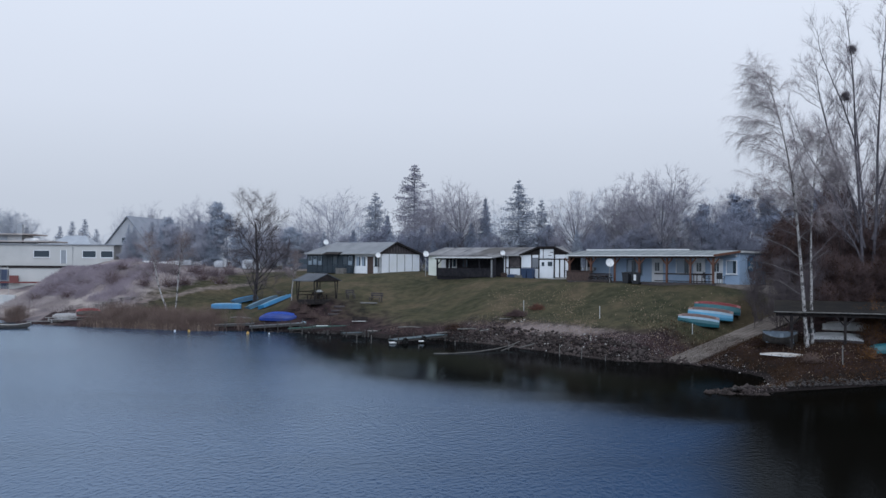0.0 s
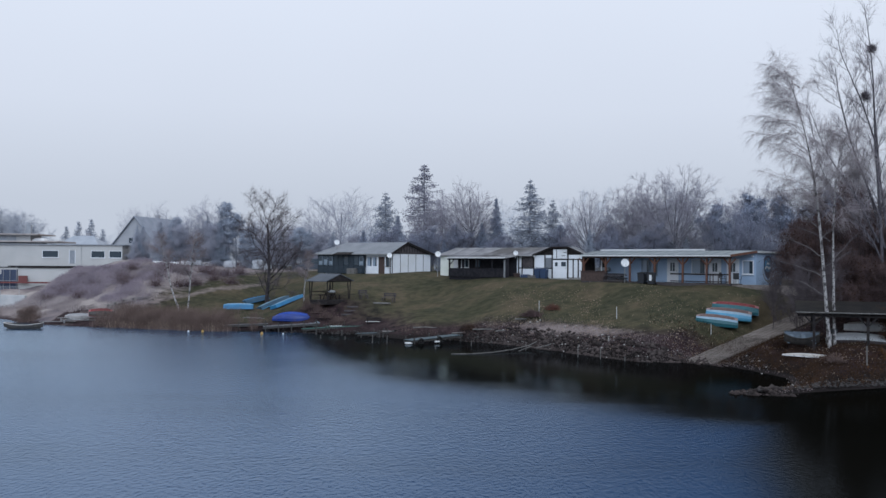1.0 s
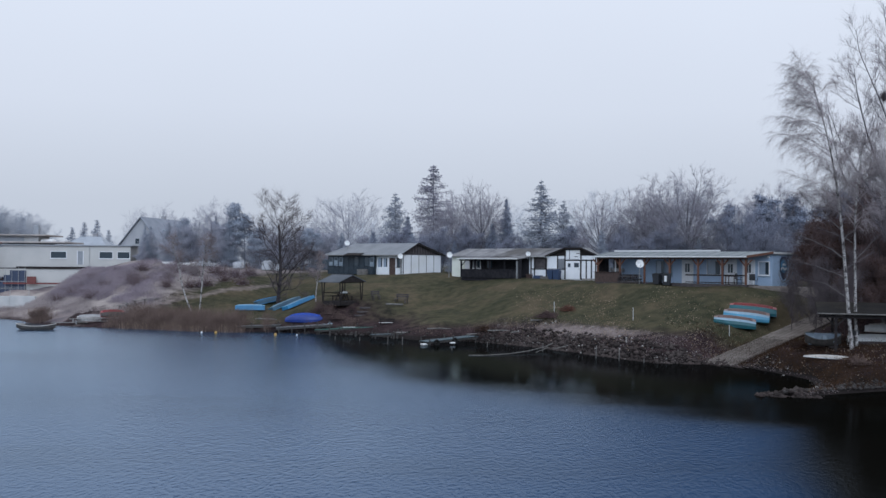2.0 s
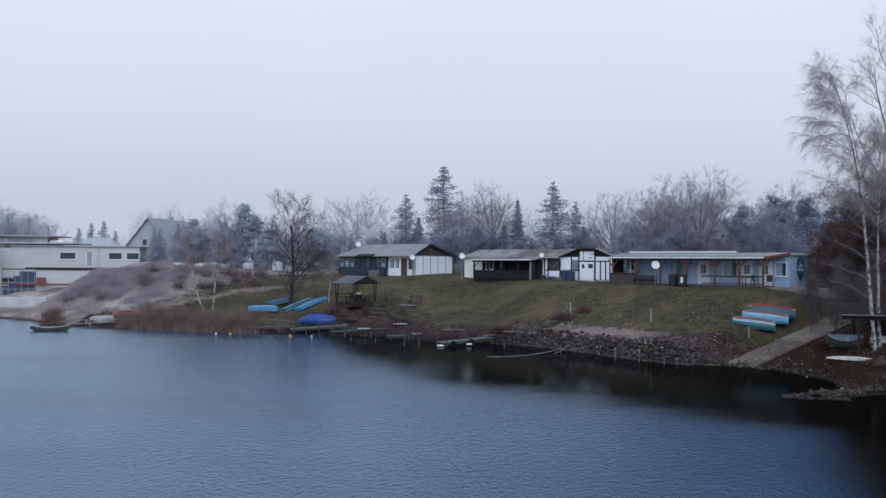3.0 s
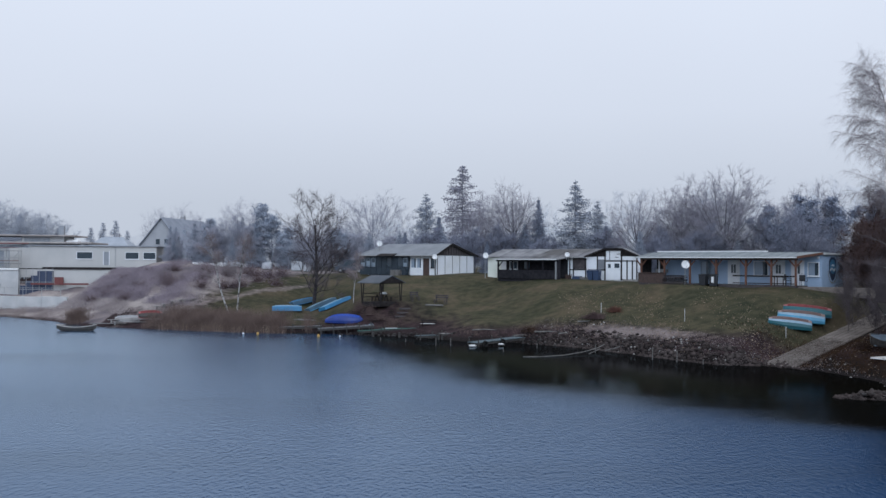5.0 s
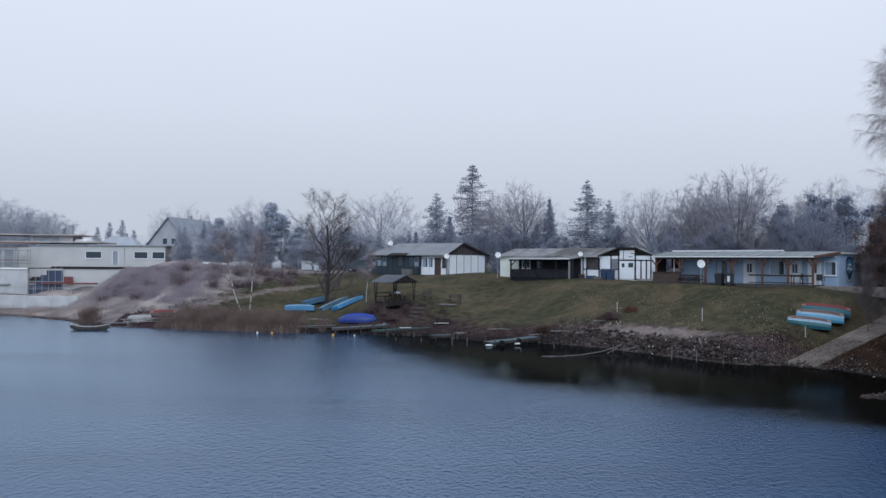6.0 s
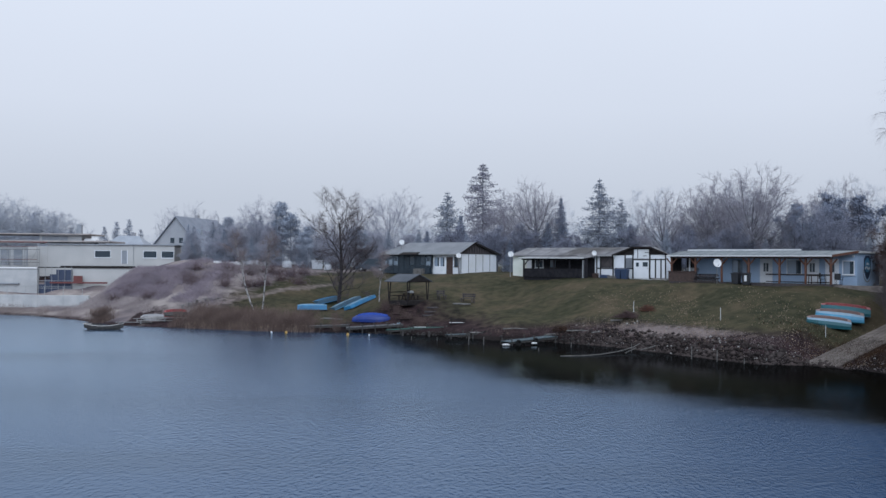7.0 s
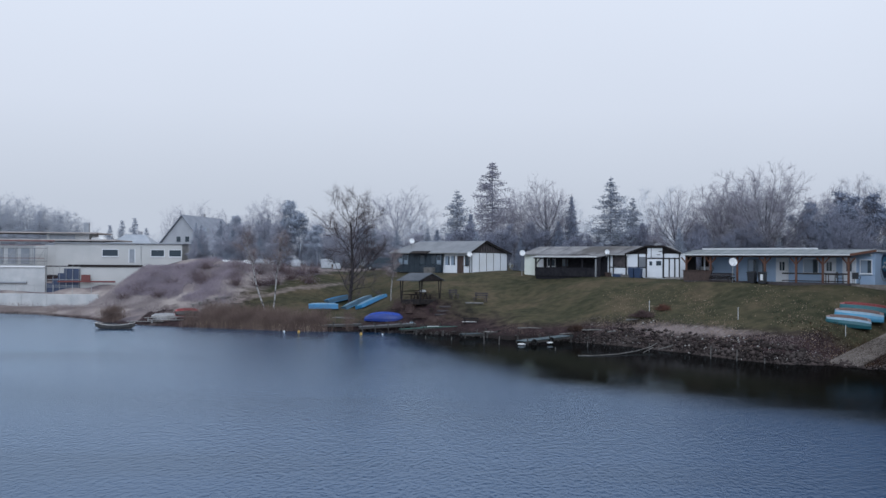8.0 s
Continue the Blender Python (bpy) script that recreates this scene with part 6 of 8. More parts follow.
leafy_bush("leafy_bush", 26.4, 57.5, 11, 1.3, 3.2, "orangeleaf", "bush with withered orange-brown leaves by the shelter", 4000)
leafy_bush("leafy_bush", 24.9, 54.6, 12, 0.9, 0.9, "orangeleaf", "low bush of withered brown leaves on the bank", 1800)
leafy_bush("leafy_bush", 21.0, 53.2, 13, 0.8, 0.6, "reed", "low dry tuft on the bank", 1200)
leafy_bush("leafy_bush", 20.4, 60.6, 14, 0.7, 0.6, "leafbrown", "low dry tuft beside the ramp", 1000)
leafy_bush("rusty_bush", 8.0, 80.2, 15, 0.95, 0.55, "rustleaf", "low rust-red bush on the lawn", 2200)


# ---- boats ----
def hull_sections(length, width, n=13, bluff=0.45, rocker=0.12, sheer=0.1, stern=None):
    """Half-width, rise of the bottom and rise of the rim along a small boat; bluff, stern: how wide its two ends stay."""
    out = []
    for i in range(n):
        s = i / (n - 1)
        u = 2 * s - 1
        w = width / 2 * (1 - (1 - (bluff if u > 0 or stern is None else stern)) * abs(u) ** 2.4)
        out.append((-length / 2 + length * s, w, rocker * abs(u) ** 2.2, sheer * u * u))
    return out


def boat(name, x, y, z, rz, length, width, depth, side_m, bottom_m, label, upside=True, group="", bluff=0.5, tilt=0.0, pitch=0.0, keel=True, inside="boatcream", rim=None, soft=0.74, rocker=0.12, stern=None, chine=None, strip=None):
    """A small boat, keel down or upturned. soft: how wide its flat bottom is; chine: another paint between side and bottom."""
    t = new(name)
    t.matrix_basis = pose(x, y, z, tilt, pitch, rz)
    tagged(t, label, "boat", group)
    f = -1 if upside else 1
    z0 = depth if upside else 0.0
    sec = hull_sections(length, width, bluff=bluff, rocker=rocker, sheer=0.0 if upside else 0.2, stern=stern)
    S, B, R, bands = Shape(), Shape(), Shape(), {2: Shape(), 4: Shape()}
    rows = []
    for px, w, k, sh in sec:
        prof = [(-w, depth + sh), (-w * 0.97, k + (depth - k) * 0.6), (-w * (0.55 + 0.45 * soft), k + (depth - k) * 0.25), (-w * soft, k + 0.02), (w * soft, k + 0.02), (w * (0.55 + 0.45 * soft), k + (depth - k) * 0.25), (w * 0.97, k + (depth - k) * 0.6), (w, depth + sh)]
        rows.append([(px, yy, z0 + f * zz) for yy, zz in prof])
    for a, b in zip(rows[:-1], rows[1:]):
        for j in (0, 1, 2, 4, 5, 6):
            (bands[j] if chine and j in bands else S).add([a[j], b[j], b[j + 1], a[j + 1]], [(0, 1, 2, 3)])
        B.add([a[3], b[3], b[4], a[4]], [(0, 1, 2, 3)])
    for r in (rows[0], rows[-1]):
        S.add(r, [tuple(range(8))])
    part("hull_side", S, side_m, t)
    part("hull_bottom", B, bottom_m, t)
    if chine:
        for band_ in bands.values():
            part("chine_band", band_, chine, t, "lighter worn band below the bottom edge")
    for j in (0, 7):
        for a, b in zip(rows[:-1], rows[1:]):
            R.beam(a[j], b[j], 0.07, 0.05)
    for r in (rows[0], rows[-1]):
        R.beam(r[0], r[7], 0.07, 0.05)
    part("gunwale", R, rim or (bottom_m if upside else inside), t)
    if keel:
        for oy in (-0.28, 0.0, 0.28):
            K = Shape()
            yy, run = oy * width * soft, sec[1:-1]
            ring = [(px, yy + dy, z0 + f * (k + dz)) for px, _, k, _ in run for dy, dz in ((-0.025, -0.03), (0.025, -0.03), (0.025, 0.025), (-0.025, 0.025))]
            K.add(ring, [(4 * i + q, 4 * i + (q + 1) % 4, 4 * i + 4 + (q + 1) % 4, 4 * i + 4 + q) for i in range(len(run) - 1) for q in range(4)])
            part("keel_strip", K, strip or bottom_m, t)
    if not upside:
        lining = Shape()
        inner = [[(px, yy * 0.93, zz + 0.035) for px, yy, zz in r] for r in rows]
        for a, b in zip(inner[:-1], inner[1:]):
            for j in range(7):
                lining.add([a[j], a[j + 1], b[j + 1], b[j]], [(0, 1, 2, 3)])
        part("lining", lining, inside, t)
        for fx in (-0.28, 0.05, 0.33):
            i = int((fx + 0.5) * 12)
            part("thwart", Shape().box(fx * length - 0.12, -sec[i][1] * 0.95, depth * 0.7, fx * length + 0.12, sec[i][1] * 0.95, depth * 0.7 + 0.04, 0.01), inside, t)
        part("floor", Shape().box(-length * 0.4, -width * 0.32, 0.1, length * 0.4, width * 0.32, 0.14), inside, t)
    return t


RB = "upturned boats on the lawn"
boat("rowing_boat", 19.05, 69.7, zat(19.05, 69.7) + 0.06, -16, 3.0, 1.3, 0.56, "boatteal", "boatbrown", "upturned teal rowing boat with worn pale band and brownish bottom", True, RB, 0.86, 17, 5, rim="boatteal", soft=0.5, stern=0.45, chine="boatworn")
boat("rowing_boat", 20.2, 70.55, zat(20.2, 70.55) + 0.06, -18, 3.3, 1.3, 0.58, "boatsky", "boatbrown", "upturned sky-blue rowing boat with brownish bottom", True, RB, 0.86, 17, 5, rim="boatteal", soft=0.52, stern=0.45, chine="boatworn")
boat("rowing_boat", 20.9, 71.2, zat(20.9, 71.2) + 0.0, -18, 3.4, 1.3, 0.58, "boatteal", "boatred", "upturned teal rowing boat with faded red bottom", True, RB, 0.86, 15, 5, rim="boatslate", soft=0.5, stern=0.45)
LB = "upturned boats by the tree"
boat("punt", -23.5, 100.4, zat(-23.5, 100.4) - 0.02, 8, 3.1, 1.5, 0.55, "boatblue", "boatsky", "upturned bright blue punt beside the bare tree", True, LB, 0.98, 0, soft=0.9, rim="boatslate", rocker=0.06, strip="boatworn")
boat("punt", -22.6, 105.2, zat(-22.6, 105.2) + 0.05, 40, 2.9, 1.2, 0.5, "boatslate", "boatblue", "upturned blue punt behind the bare tree", True, LB, 0.95, -6, -10, soft=0.88, rocker=0.06)
boat("punt", -20.2, 103.0, zat(-20.2, 103.0) + 0.2, 55, 4.4, 0.9, 0.42, "boatslate", "boatteal", "upturned dark-edged blue punt on the grass", True, LB, 0.97, -12, -15, rim="boatsky", soft=0.88, rocker=0.06, strip="boatworn")
boat("punt", -18.45, 101.7, zat(-18.45, 101.7) + 0.1, 54, 4.2, 1.1, 0.45, "boatblue", "boatsky", "upturned bright blue punt on the grass", True, LB, 0.97, -14, -15, rim="blackwood", soft=0.88, rocker=0.06, strip="boatworn")
boat("rowing_boat", -16.35, 92.2, zat(-16.35, 92.2) + 0.02, -16, 3.7, 1.7, 0.64, "boatnavy", "boatnavy", "upturned deep blue round-bottomed boat above the jetties", True, LB, 0.15, 10, 0, True, soft=0.6, rocker=0.3, stern=0.85, strip="boatroyal")
boat("rowing_boat", -41.6, 89.2, -0.1, 3, 3.6, 1.35, 0.5, "wetwood", "wetwood", "dark moored rowing boat with pale rim", False, "", 0.1, rocker=0.3, stern=0.45, inside="wetwood", rim="boatcream")
boat("rowing_boat", -37.0, 96.6, zat(-37.0, 96.6) + 0.05, 24, 2.3, 1.2, 0.5, "wetwood", "boatred", "upturned dark boat with red bottom on the shore", True, "", 0.7, 22, 0, soft=0.5)
boat("rowing_boat", -38.9, 95.9, zat(-38.9, 95.9) + 0.04, 18, 2.8, 1.2, 0.36, "greyplank", "boatgrey", "upturned pale grey boat on the shore boards", True, "", 0.75, 14, 0, soft=0.6, stern=0.2)


# ---- jetties and what stands in the water ----
def jetty(x0, y0, z0, x1, y1, z1, width, m, label, posts=3, plank=0.16, deep=0.9):
    """A plank jetty from one end's deck to the other's."""
    L = math.hypot(x1 - x0, y1 - y0)
    t = new("jetty")
    t.matrix_basis = pose(x0, y0, z0, 0, -math.degrees(math.atan2(z1 - z0, L)), math.degrees(math.atan2(y1 - y0, x1 - x0)))
    tagged(t, label, "jetty", "jetties")
    for sy in (-1, 1):
        part("beam", Shape().box(0, sy * width * 0.42 - 0.05, -0.18, L, sy * width * 0.42 + 0.05, -0.03), "wetwood", t)
    n = int(L / (plank + 0.02))
    rr = random.Random(int(x0 * 10))
    base = Shape().box(-plank / 2, -width / 2, -0.026, plank / 2, width / 2, 0.006, 0.004).mesh("plank")
    base.materials.append(M[m])
    for i in range(n):
        ob = new("plank", base)
        ob.parent = t
        ob.matrix_basis = pose((i + 0.5) * L / n, rr.uniform(-0.05, 0.05), rr.uniform(0, 0.02), 0, rr.uniform(-1.5, 1.5), rr.uniform(-2, 2))
    for i in range(posts):
        for sy in (-1, 1):
            xx = 0.25 + (L - 0.5) * i / max(1, posts - 1)
            part("post", Shape().bar((xx, sy * width * 0.48, -deep), (xx, sy * width * 0.48, 0.08 + 0.25 * rr.random()), 0.055, 0.05, 7), "wetwood", t)
    return t


jetty(-22.4, 89.2, 0.5, -18.3, 89.4, 0.66, 1.1, "wetgrey", "low dark plank jetty in the reeds", 4)
jetty(-18.4, 87.7, 0.5, -13.2, 88.6, 0.8, 1.4, "wetgrey", "dark plank jetty under the blue boat", 5)
jetty(-14.5, 86.4, 0.4, -12.3, 87.6, 0.48, 0.6, "greenboard", "narrow blue-green painted jetty")
jetty(-12.5, 87.8, 0.5, -7.4, 89.2, 0.62, 1.1, "greenboard", "green painted jetty with a bench", 4)
jetty(-9.0, 81.9, 0.36, -7.2, 82.9, 0.36, 0.7, "wetteal", "narrow dark blue-grey plank jetty", 2)
jetty(-6.8, 83.6, 0.42, -3.0, 85.2, 0.55, 0.9, "greyplank", "grey weathered plank jetty", 3)
jetty(-4.3, 75.9, 0.3, -0.1, 79.3, 0.52, 1.2, "wetteal", "low blue-green floating jetty", 3)


def tyre(x, y, z, rz, r=0.3):
    """A tyre hung upright as a fender."""
    bm = bmesh.new()
    n, k = 18, 8
    ring = [[bm.verts.new(((r - 0.09 + 0.09 * math.cos(b)) * math.cos(a), 0.085 * math.sin(b), (r - 0.09 + 0.09 * math.cos(b)) * math.sin(a))) for b in (j * math.tau / k for j in range(k))] for a in (i * math.tau / n for i in range(n))]
    for i in range(n):
        for j in range(k):
            bm.faces.new((ring[i][j], ring[(i + 1) % n][j], ring[(i + 1) % n][(j + 1) % k], ring[i][(j + 1) % k]))
    me = bpy.data.meshes.new("tyre")
    bm.to_mesh(me)
    bm.free()
    single("tyre", me, "rubber", x, y, z, rz, "old black tyre hung on the jetty as a fender", "tyre", "tyre fenders")


tyre(-3.2, 75.95, 0.18, 38)
tyre(-1.7, 77.25, 0.24, 38)
tyre(-5.6, 83.4, 0.3, 22)
for x, y, h in ((-7.05, 82.2, 0.62), (-6.75, 82.3, 0.5), (-5.9, 83.2, 0.55), (-13.0, 84.9, 0.4), (-10.6, 84.2, 0.45)):
    single("mooring_post", Shape().bar((0, 0, -0.6), (0.03, 0, h), 0.09, 0.08, 9), "wetwood", x, y, 0.0, 0, "thick dark wooden mooring post in the water", "post", "mooring posts")
single("board", Shape().beam((-1.1, 0.5, 0.06), (1.2, -0.5, 0.06), 0.2, 0.07).beam((-0.8, 0.6, 0.13), (0.9, -0.35, 0.12), 0.16, 0.05), "greyplank", -20.7, 94.4, zat(-20.7, 94.4), 0, "pale loose boards lying above the jetty", "board")
single("board", Shape().box(-0.6, -0.09, 0, 0.6, 0.09, 0.04, 0.006), "plastic_white", -11.6, 88.05, 0.55, 15, "white board lying on the green jetty", "board")
for k, (x, y, z) in enumerate(((-14.9, 89.4, 0.0), (-14.1, 89.6, 0.0), (-13.6, 89.9, 0.0))):
    rng = np.random.default_rng(60 + k)
    p = [Vector((0.32 * math.cos(a) * rng.uniform(0.7, 1.1), 0.24 * math.sin(a) * rng.uniform(0.7, 1.1), 0.06 + 0.22 * q)) for q in (0, 0.6, 1.0) for a in (i * math.tau / 9 for i in range(9))]
    p = [Vector((v.x * (1 - 0.5 * (i // 9 == 2)), v.y * (1 - 0.5 * (i // 9 == 2)), v.z - 0.06)) for i, v in enumerate(p)]
    single("tarpaulin", Shape().add(p, [(i + 9 * r, (i + 1) % 9 + 9 * r, (i + 1) % 9 + 9 * r + 9, i + 9 * r + 9) for r in (0, 1) for i in range(9)] + [tuple(range(18, 27)), tuple(range(8, -1, -1))]), "boatworn", x, y, zat(x, y), 30 * k, "crumpled pale blue tarpaulin beside the blue boat", "tarpaulin", "tarpaulins")
single("pontoon_float", Shape().box(-0.25, -0.2, 0, 0.25, 0.2, 0.14, 0.04), "plastic_white", -4.2, 75.6, 0.02, 38, "white plastic float under the jetty end", "float", "floats")
single("pontoon_float", Shape().box(-0.2, -0.12, 0, 0.2, 0.12, 0.12, 0.04), "plastic_white", -1.9, 76.4, 0.1, 38, "white plastic float beside the floating jetty", "float", "floats")


def garden_bench(x, y, z, rz, m, label, w=1.6, group="benches", seat_m=None, k=1.0):
    b = thing("bench", x, y, z, rz, label, "bench", group)
    b.scale = (1, 1, k)
    for i in range(3):
        part("seat_slat", Shape().box(-w / 2, -0.02 + i * 0.15, 0.43, w / 2, 0.10 + i * 0.15, 0.47, 0.006), seat_m or m, b)
    for i in range(2):
        part("back_slat", Shape().box(-w / 2, 0.47, 0.6 + i * 0.2, w / 2, 0.5, 0.73 + i * 0.2, 0.006), m, b)
    for sx in (-1, 1):
        part("leg", Shape().box(sx * (w / 2 - 0.15) - 0.04, 0.0, 0.0, sx * (w / 2 - 0.15) + 0.04, 0.08, 0.43), m, b)
        part("leg", Shape().box(sx * (w / 2 - 0.15) - 0.04, 0.4, 0.0, sx * (w / 2 - 0.15) + 0.04, 0.48, 0.95), m, b)
    return b


garden_bench(-8.1, 89.1, 0.6, 190, "darktimber", "dark low wooden bench with white seat on the jetty", 1.5, seat_m="boatwhite", k=0.8)
garden_bench(-7.1, 94.6, zat(-7.1, 94.6), -30, "gablewood", "weathered wooden bench on the lawn", 1.5)
single("log", Shape().bar((-0.9, 0, 0.1), (0.9, 0, 0.1), 0.1, 0.09, 9), "greywood", -7.6, 93.6, zat(-7.6, 93.6), -14, "pale log lying before the lawn bench", "log")
garden_bench(-9.5, 95.4, zat(-9.5, 95.4), 30, "gablewood", "weathered wooden bench beside the gazebo", 1.0)


def stake(x, y, z, h, r=0.026, m="pvc", lean=0.0, label="thin pale stake standing on the lawn", group="stakes"):
    s = Shape().bar((0, 0, -0.4), (lean * h, 0, h), r, r * 0.85, 8)
    single("stake", s, m, x, y, z, 0, label, "stake", group)


stake(6.85, 80.2, zat(6.85, 80.2), 0.95)
stake(12.32, 73.7, zat(12.32, 73.7), 0.98)
stake(18.1, 67.8, zat(18.1, 67.8) - 0.1, 0.95, label="thin pale stake beside the upturned boats")
stake(22.7, 53.0, 0.6, 1.5, 0.045, "greywood", label="grey post at the end of the bank")
for x, y, h in ((8.2, 66.4, 0.95), (9.55, 64.9, 0.85), (4.9, 71.0, 0.7), (0.85, 74.6, 0.45), (-7.2, 76.2, 0.7), (-6.0, 76.0, 0.7), (11.0, 63.6, 0.4), (-2.0, 71.5, 0.3), (-12.0, 80.5, 0.35), (-9.8, 79.6, 0.35)):
    stake(x, y, -0.05, h, 0.03, "greywood", 0.03, "thin wooden stake standing in the shallows", "stakes in the water")


def bent_pole(points, r, label):
    s = Shape()
    for a, b in zip(points[:-1], points[1:]):
        s.bar(a, b, r, r, 7)
    single("pole", s, "greywood", 0, 0, 0, 0, label, "pole", "poles in the shallows")


bent_pole([(-0.8, 67.6, 0.02), (0.6, 67.7, 0.03), (2.2, 68.6, 0.06), (3.8, 70.2, 0.14), (5.2, 71.9, 0.3), (5.9, 72.9, 0.5)], 0.035, "long bent pole reaching into the shallows")
bent_pole([(4.3, 70.2, 0.02), (5.4, 71.9, 0.25)], 0.03, "short pole leaning on the stones")
bent_pole([(5.8, 72.0, 0.1), (7.0, 72.5, 0.35), (8.0, 72.7, 0.6)], 0.035, "pale pole lying across the stones")
for x, y, m, r, lab in ((-23.8, 86.6, "buoy", 0.12, "orange mooring buoy afloat by the reeds"), (-17.9, 84.6, "buoy", 0.13, "orange mooring buoy afloat by the jetty"), (-25.2, 86.9, "boatwhite", 0.09, "small white buoy afloat by the reeds"),
                        (-16.0, 84.9, "boatwhite", 0.07, "small white buoy afloat by the jetty")):
    bm = bmesh.new()
    bmesh.ops.create_uvsphere(bm, u_segments=14, v_segments=9, radius=r)
    for v in bm.verts:
        v.co.z = v.co.z * 1.1 + r * 0.55
    bmesh.ops.create_cone(bm, cap_ends=True, segments=8, radius1=r * 0.25, radius2=r * 0.2, depth=r * 0.4, matrix=Matrix.Translation((0, 0, r * 1.7)))
    me = bpy.data.meshes.new("buoy")
    bm.to_mesh(me)
    bm.free()
    single("buoy", me, m, x, y, 0, 0, lab, "buoy", "mooring buoys")


# ---- gazebo ----
def gazebo():
    x, y = -12.95, 94.6
    z = 2.85
    top = 5.44 - z
    g = thing("gazebo", x, y, z, -36.87, "open dark timber gazebo with grey felt roof", "gazebo")
    L, W, e = 1.45, 2.05, top - 0.72
    part("roof", Shape().slab([(-L, -W, e), (L, -W, e), (L, 0, top), (-L, 0, top)], 0.07).slab([(-L, 0, top), (L, 0, top), (L, W, e), (-L, W, e)], 0.07), "feltdim", g, "grey felt saddle roof")
    gp = Shape().plate([(-W + 0.1, e - 0.04), (W - 0.1, e - 0.04), (0, top - 0.1)], L - 0.1, L - 0.04)
    gp.v = [(yy, xx, zz) for xx, yy, zz in gp.v]
    part("gable", gp, "darktimber", g)
    gq = Shape().plate([(-W + 0.1, e - 0.04), (W - 0.1, e - 0.04), (0, top - 0.1)], -L + 0.04, -L + 0.1)
    gq.v = [(yy, xx, zz) for xx, yy, zz in gq.v]
    part("gable", gq, "darktimber", g)
    for sx in (-1, 1):
        for sy in (-1, 1):
            for k, (dx, dy) in enumerate(((0.0, 0.0), (0.0, -0.42 * sy))):
                part("post", Shape().beam((sx * (L - 0.25), sy * (W - 0.45) + dy * 0.2, -0.2), (sx * (L - 0.2), sy * (W - 0.35) + dy, e), 0.075, 0.075), "darktimber", g)
        part("tie_beam", Shape().beam((sx * (L - 0.2), -W + 0.3, e - 0.05), (sx * (L - 0.2), W - 0.3, e - 0.05), 0.1, 0.12), "darktimber", g)
    for sy in (-1, 1):
        part("plate_beam", Shape().beam((-L + 0.1, sy * (W - 0.3), e - 0.02), (L - 0.1, sy * (W - 0.3), e - 0.02), 0.1, 0.1), "darktimber", g)
    part("floor_slab", Shape().box(-1.2, -1.6, -0.5, 1.2, 1.6, -0.06, 0.02), "darktimber", g)
    part("railing", Shape().beam((-L + 0.2, -W + 0.5, 0.75), (-L + 0.2, W - 0.5, 0.75), 0.06, 0.08).beam((-L + 0.2, -W + 0.5, 0.4), (-L + 0.2, W - 0.5, 0.4), 0.06, 0.08), "darktimber", g)
    tb = thing("picnic_table", x, y, z - 0.06, -36.87, "dark picnic table with a pale cloth heap under the gazebo", "table")
    for i in range(4):
        part("top_board", Shape().box(-0.8, -0.36 + i * 0.18, 0.7, 0.8, -0.2 + i * 0.18, 0.74, 0.005), "darktimber", tb)
    for sx in (-1, 1):
        part("trestle", Shape().beam((sx * 0.6, -0.35, 0), (sx * 0.6, 0.0, 0.7), 0.07, 0.07).beam((sx * 0.6, 0.35, 0), (sx * 0.6, 0.0, 0.7), 0.07, 0.07), "darktimber", tb)
    for sy in (-0.75, 0.75):
        part("seat_board", Shape().box(-0.8, sy - 0.14, 0.42, 0.8, sy + 0.14, 0.46, 0.005).box(-0.65, sy - 0.05, 0, -0.57, sy + 0.05, 0.42).box(0.57, sy - 0.05, 0, 0.65, sy + 0.05, 0.42), "darktimber", tb)
    single("cover_bundle", Shape().box(-0.32, -0.2, 0, 0.32, 0.2, 0.14, 0.05).box(-0.1, -0.18, 0.1, 0.25, 0.15, 0.22, 0.05), "pvc", x + 0.2, y - 0.1, z + 0.68, -20, "folded pale plastic cover on the picnic table", "cover")


gazebo()
for i, (x, y) in enumerate(((-10.5, 93.1), (-10.7, 92.4), (-10.9, 91.7))):
    single("stepping_slab", Shape().box(-0.55, -0.2, -0.1, 0.55, 0.2, 0.06, 0.02), "gablewood", x, y, zat(x, y), 8 * i, "grey sunken step sunk in the slope", "step", "slope steps")


def brush_pile(x, y):
    rng = np.random.default_rng(77)
    n = 700
    b = rng.normal(size=(n, 3)) * [0.45, 0.4, 0.02]
    b[:, 2] = rng.uniform(0, 0.55, n) * np.exp(-(b[:, 0] ** 2 + b[:, 1] ** 2) / 0.6)
    d = unit(rng.normal(size=(n, 3)) * [1, 1, 0.45])
    t = b + d * rng.uniform(0.25, 0.7, (n, 1))
    t[:, 2] = np.maximum(t[:, 2], 0.02)
    v, f = spikes(b, t, rng.uniform(0.01, 0.03, n))
    single("brush_pile", soup("brush_pile", v, f, "twigdark"), "", x, y, zat(x, y), 0, "heap of dark cut branches on the lawn", "brush pile", kind="stuff")
    single("log", Shape().bar((-0.6, 0, 0.07), (0.5, 0.1, 0.1), 0.07, 0.06, 8), "greywood", x - 0.9, y - 0.15, zat(x - 0.9, y), 5, "pale log beside the branch heap", "log")


brush_pile(6.2, 79.3)


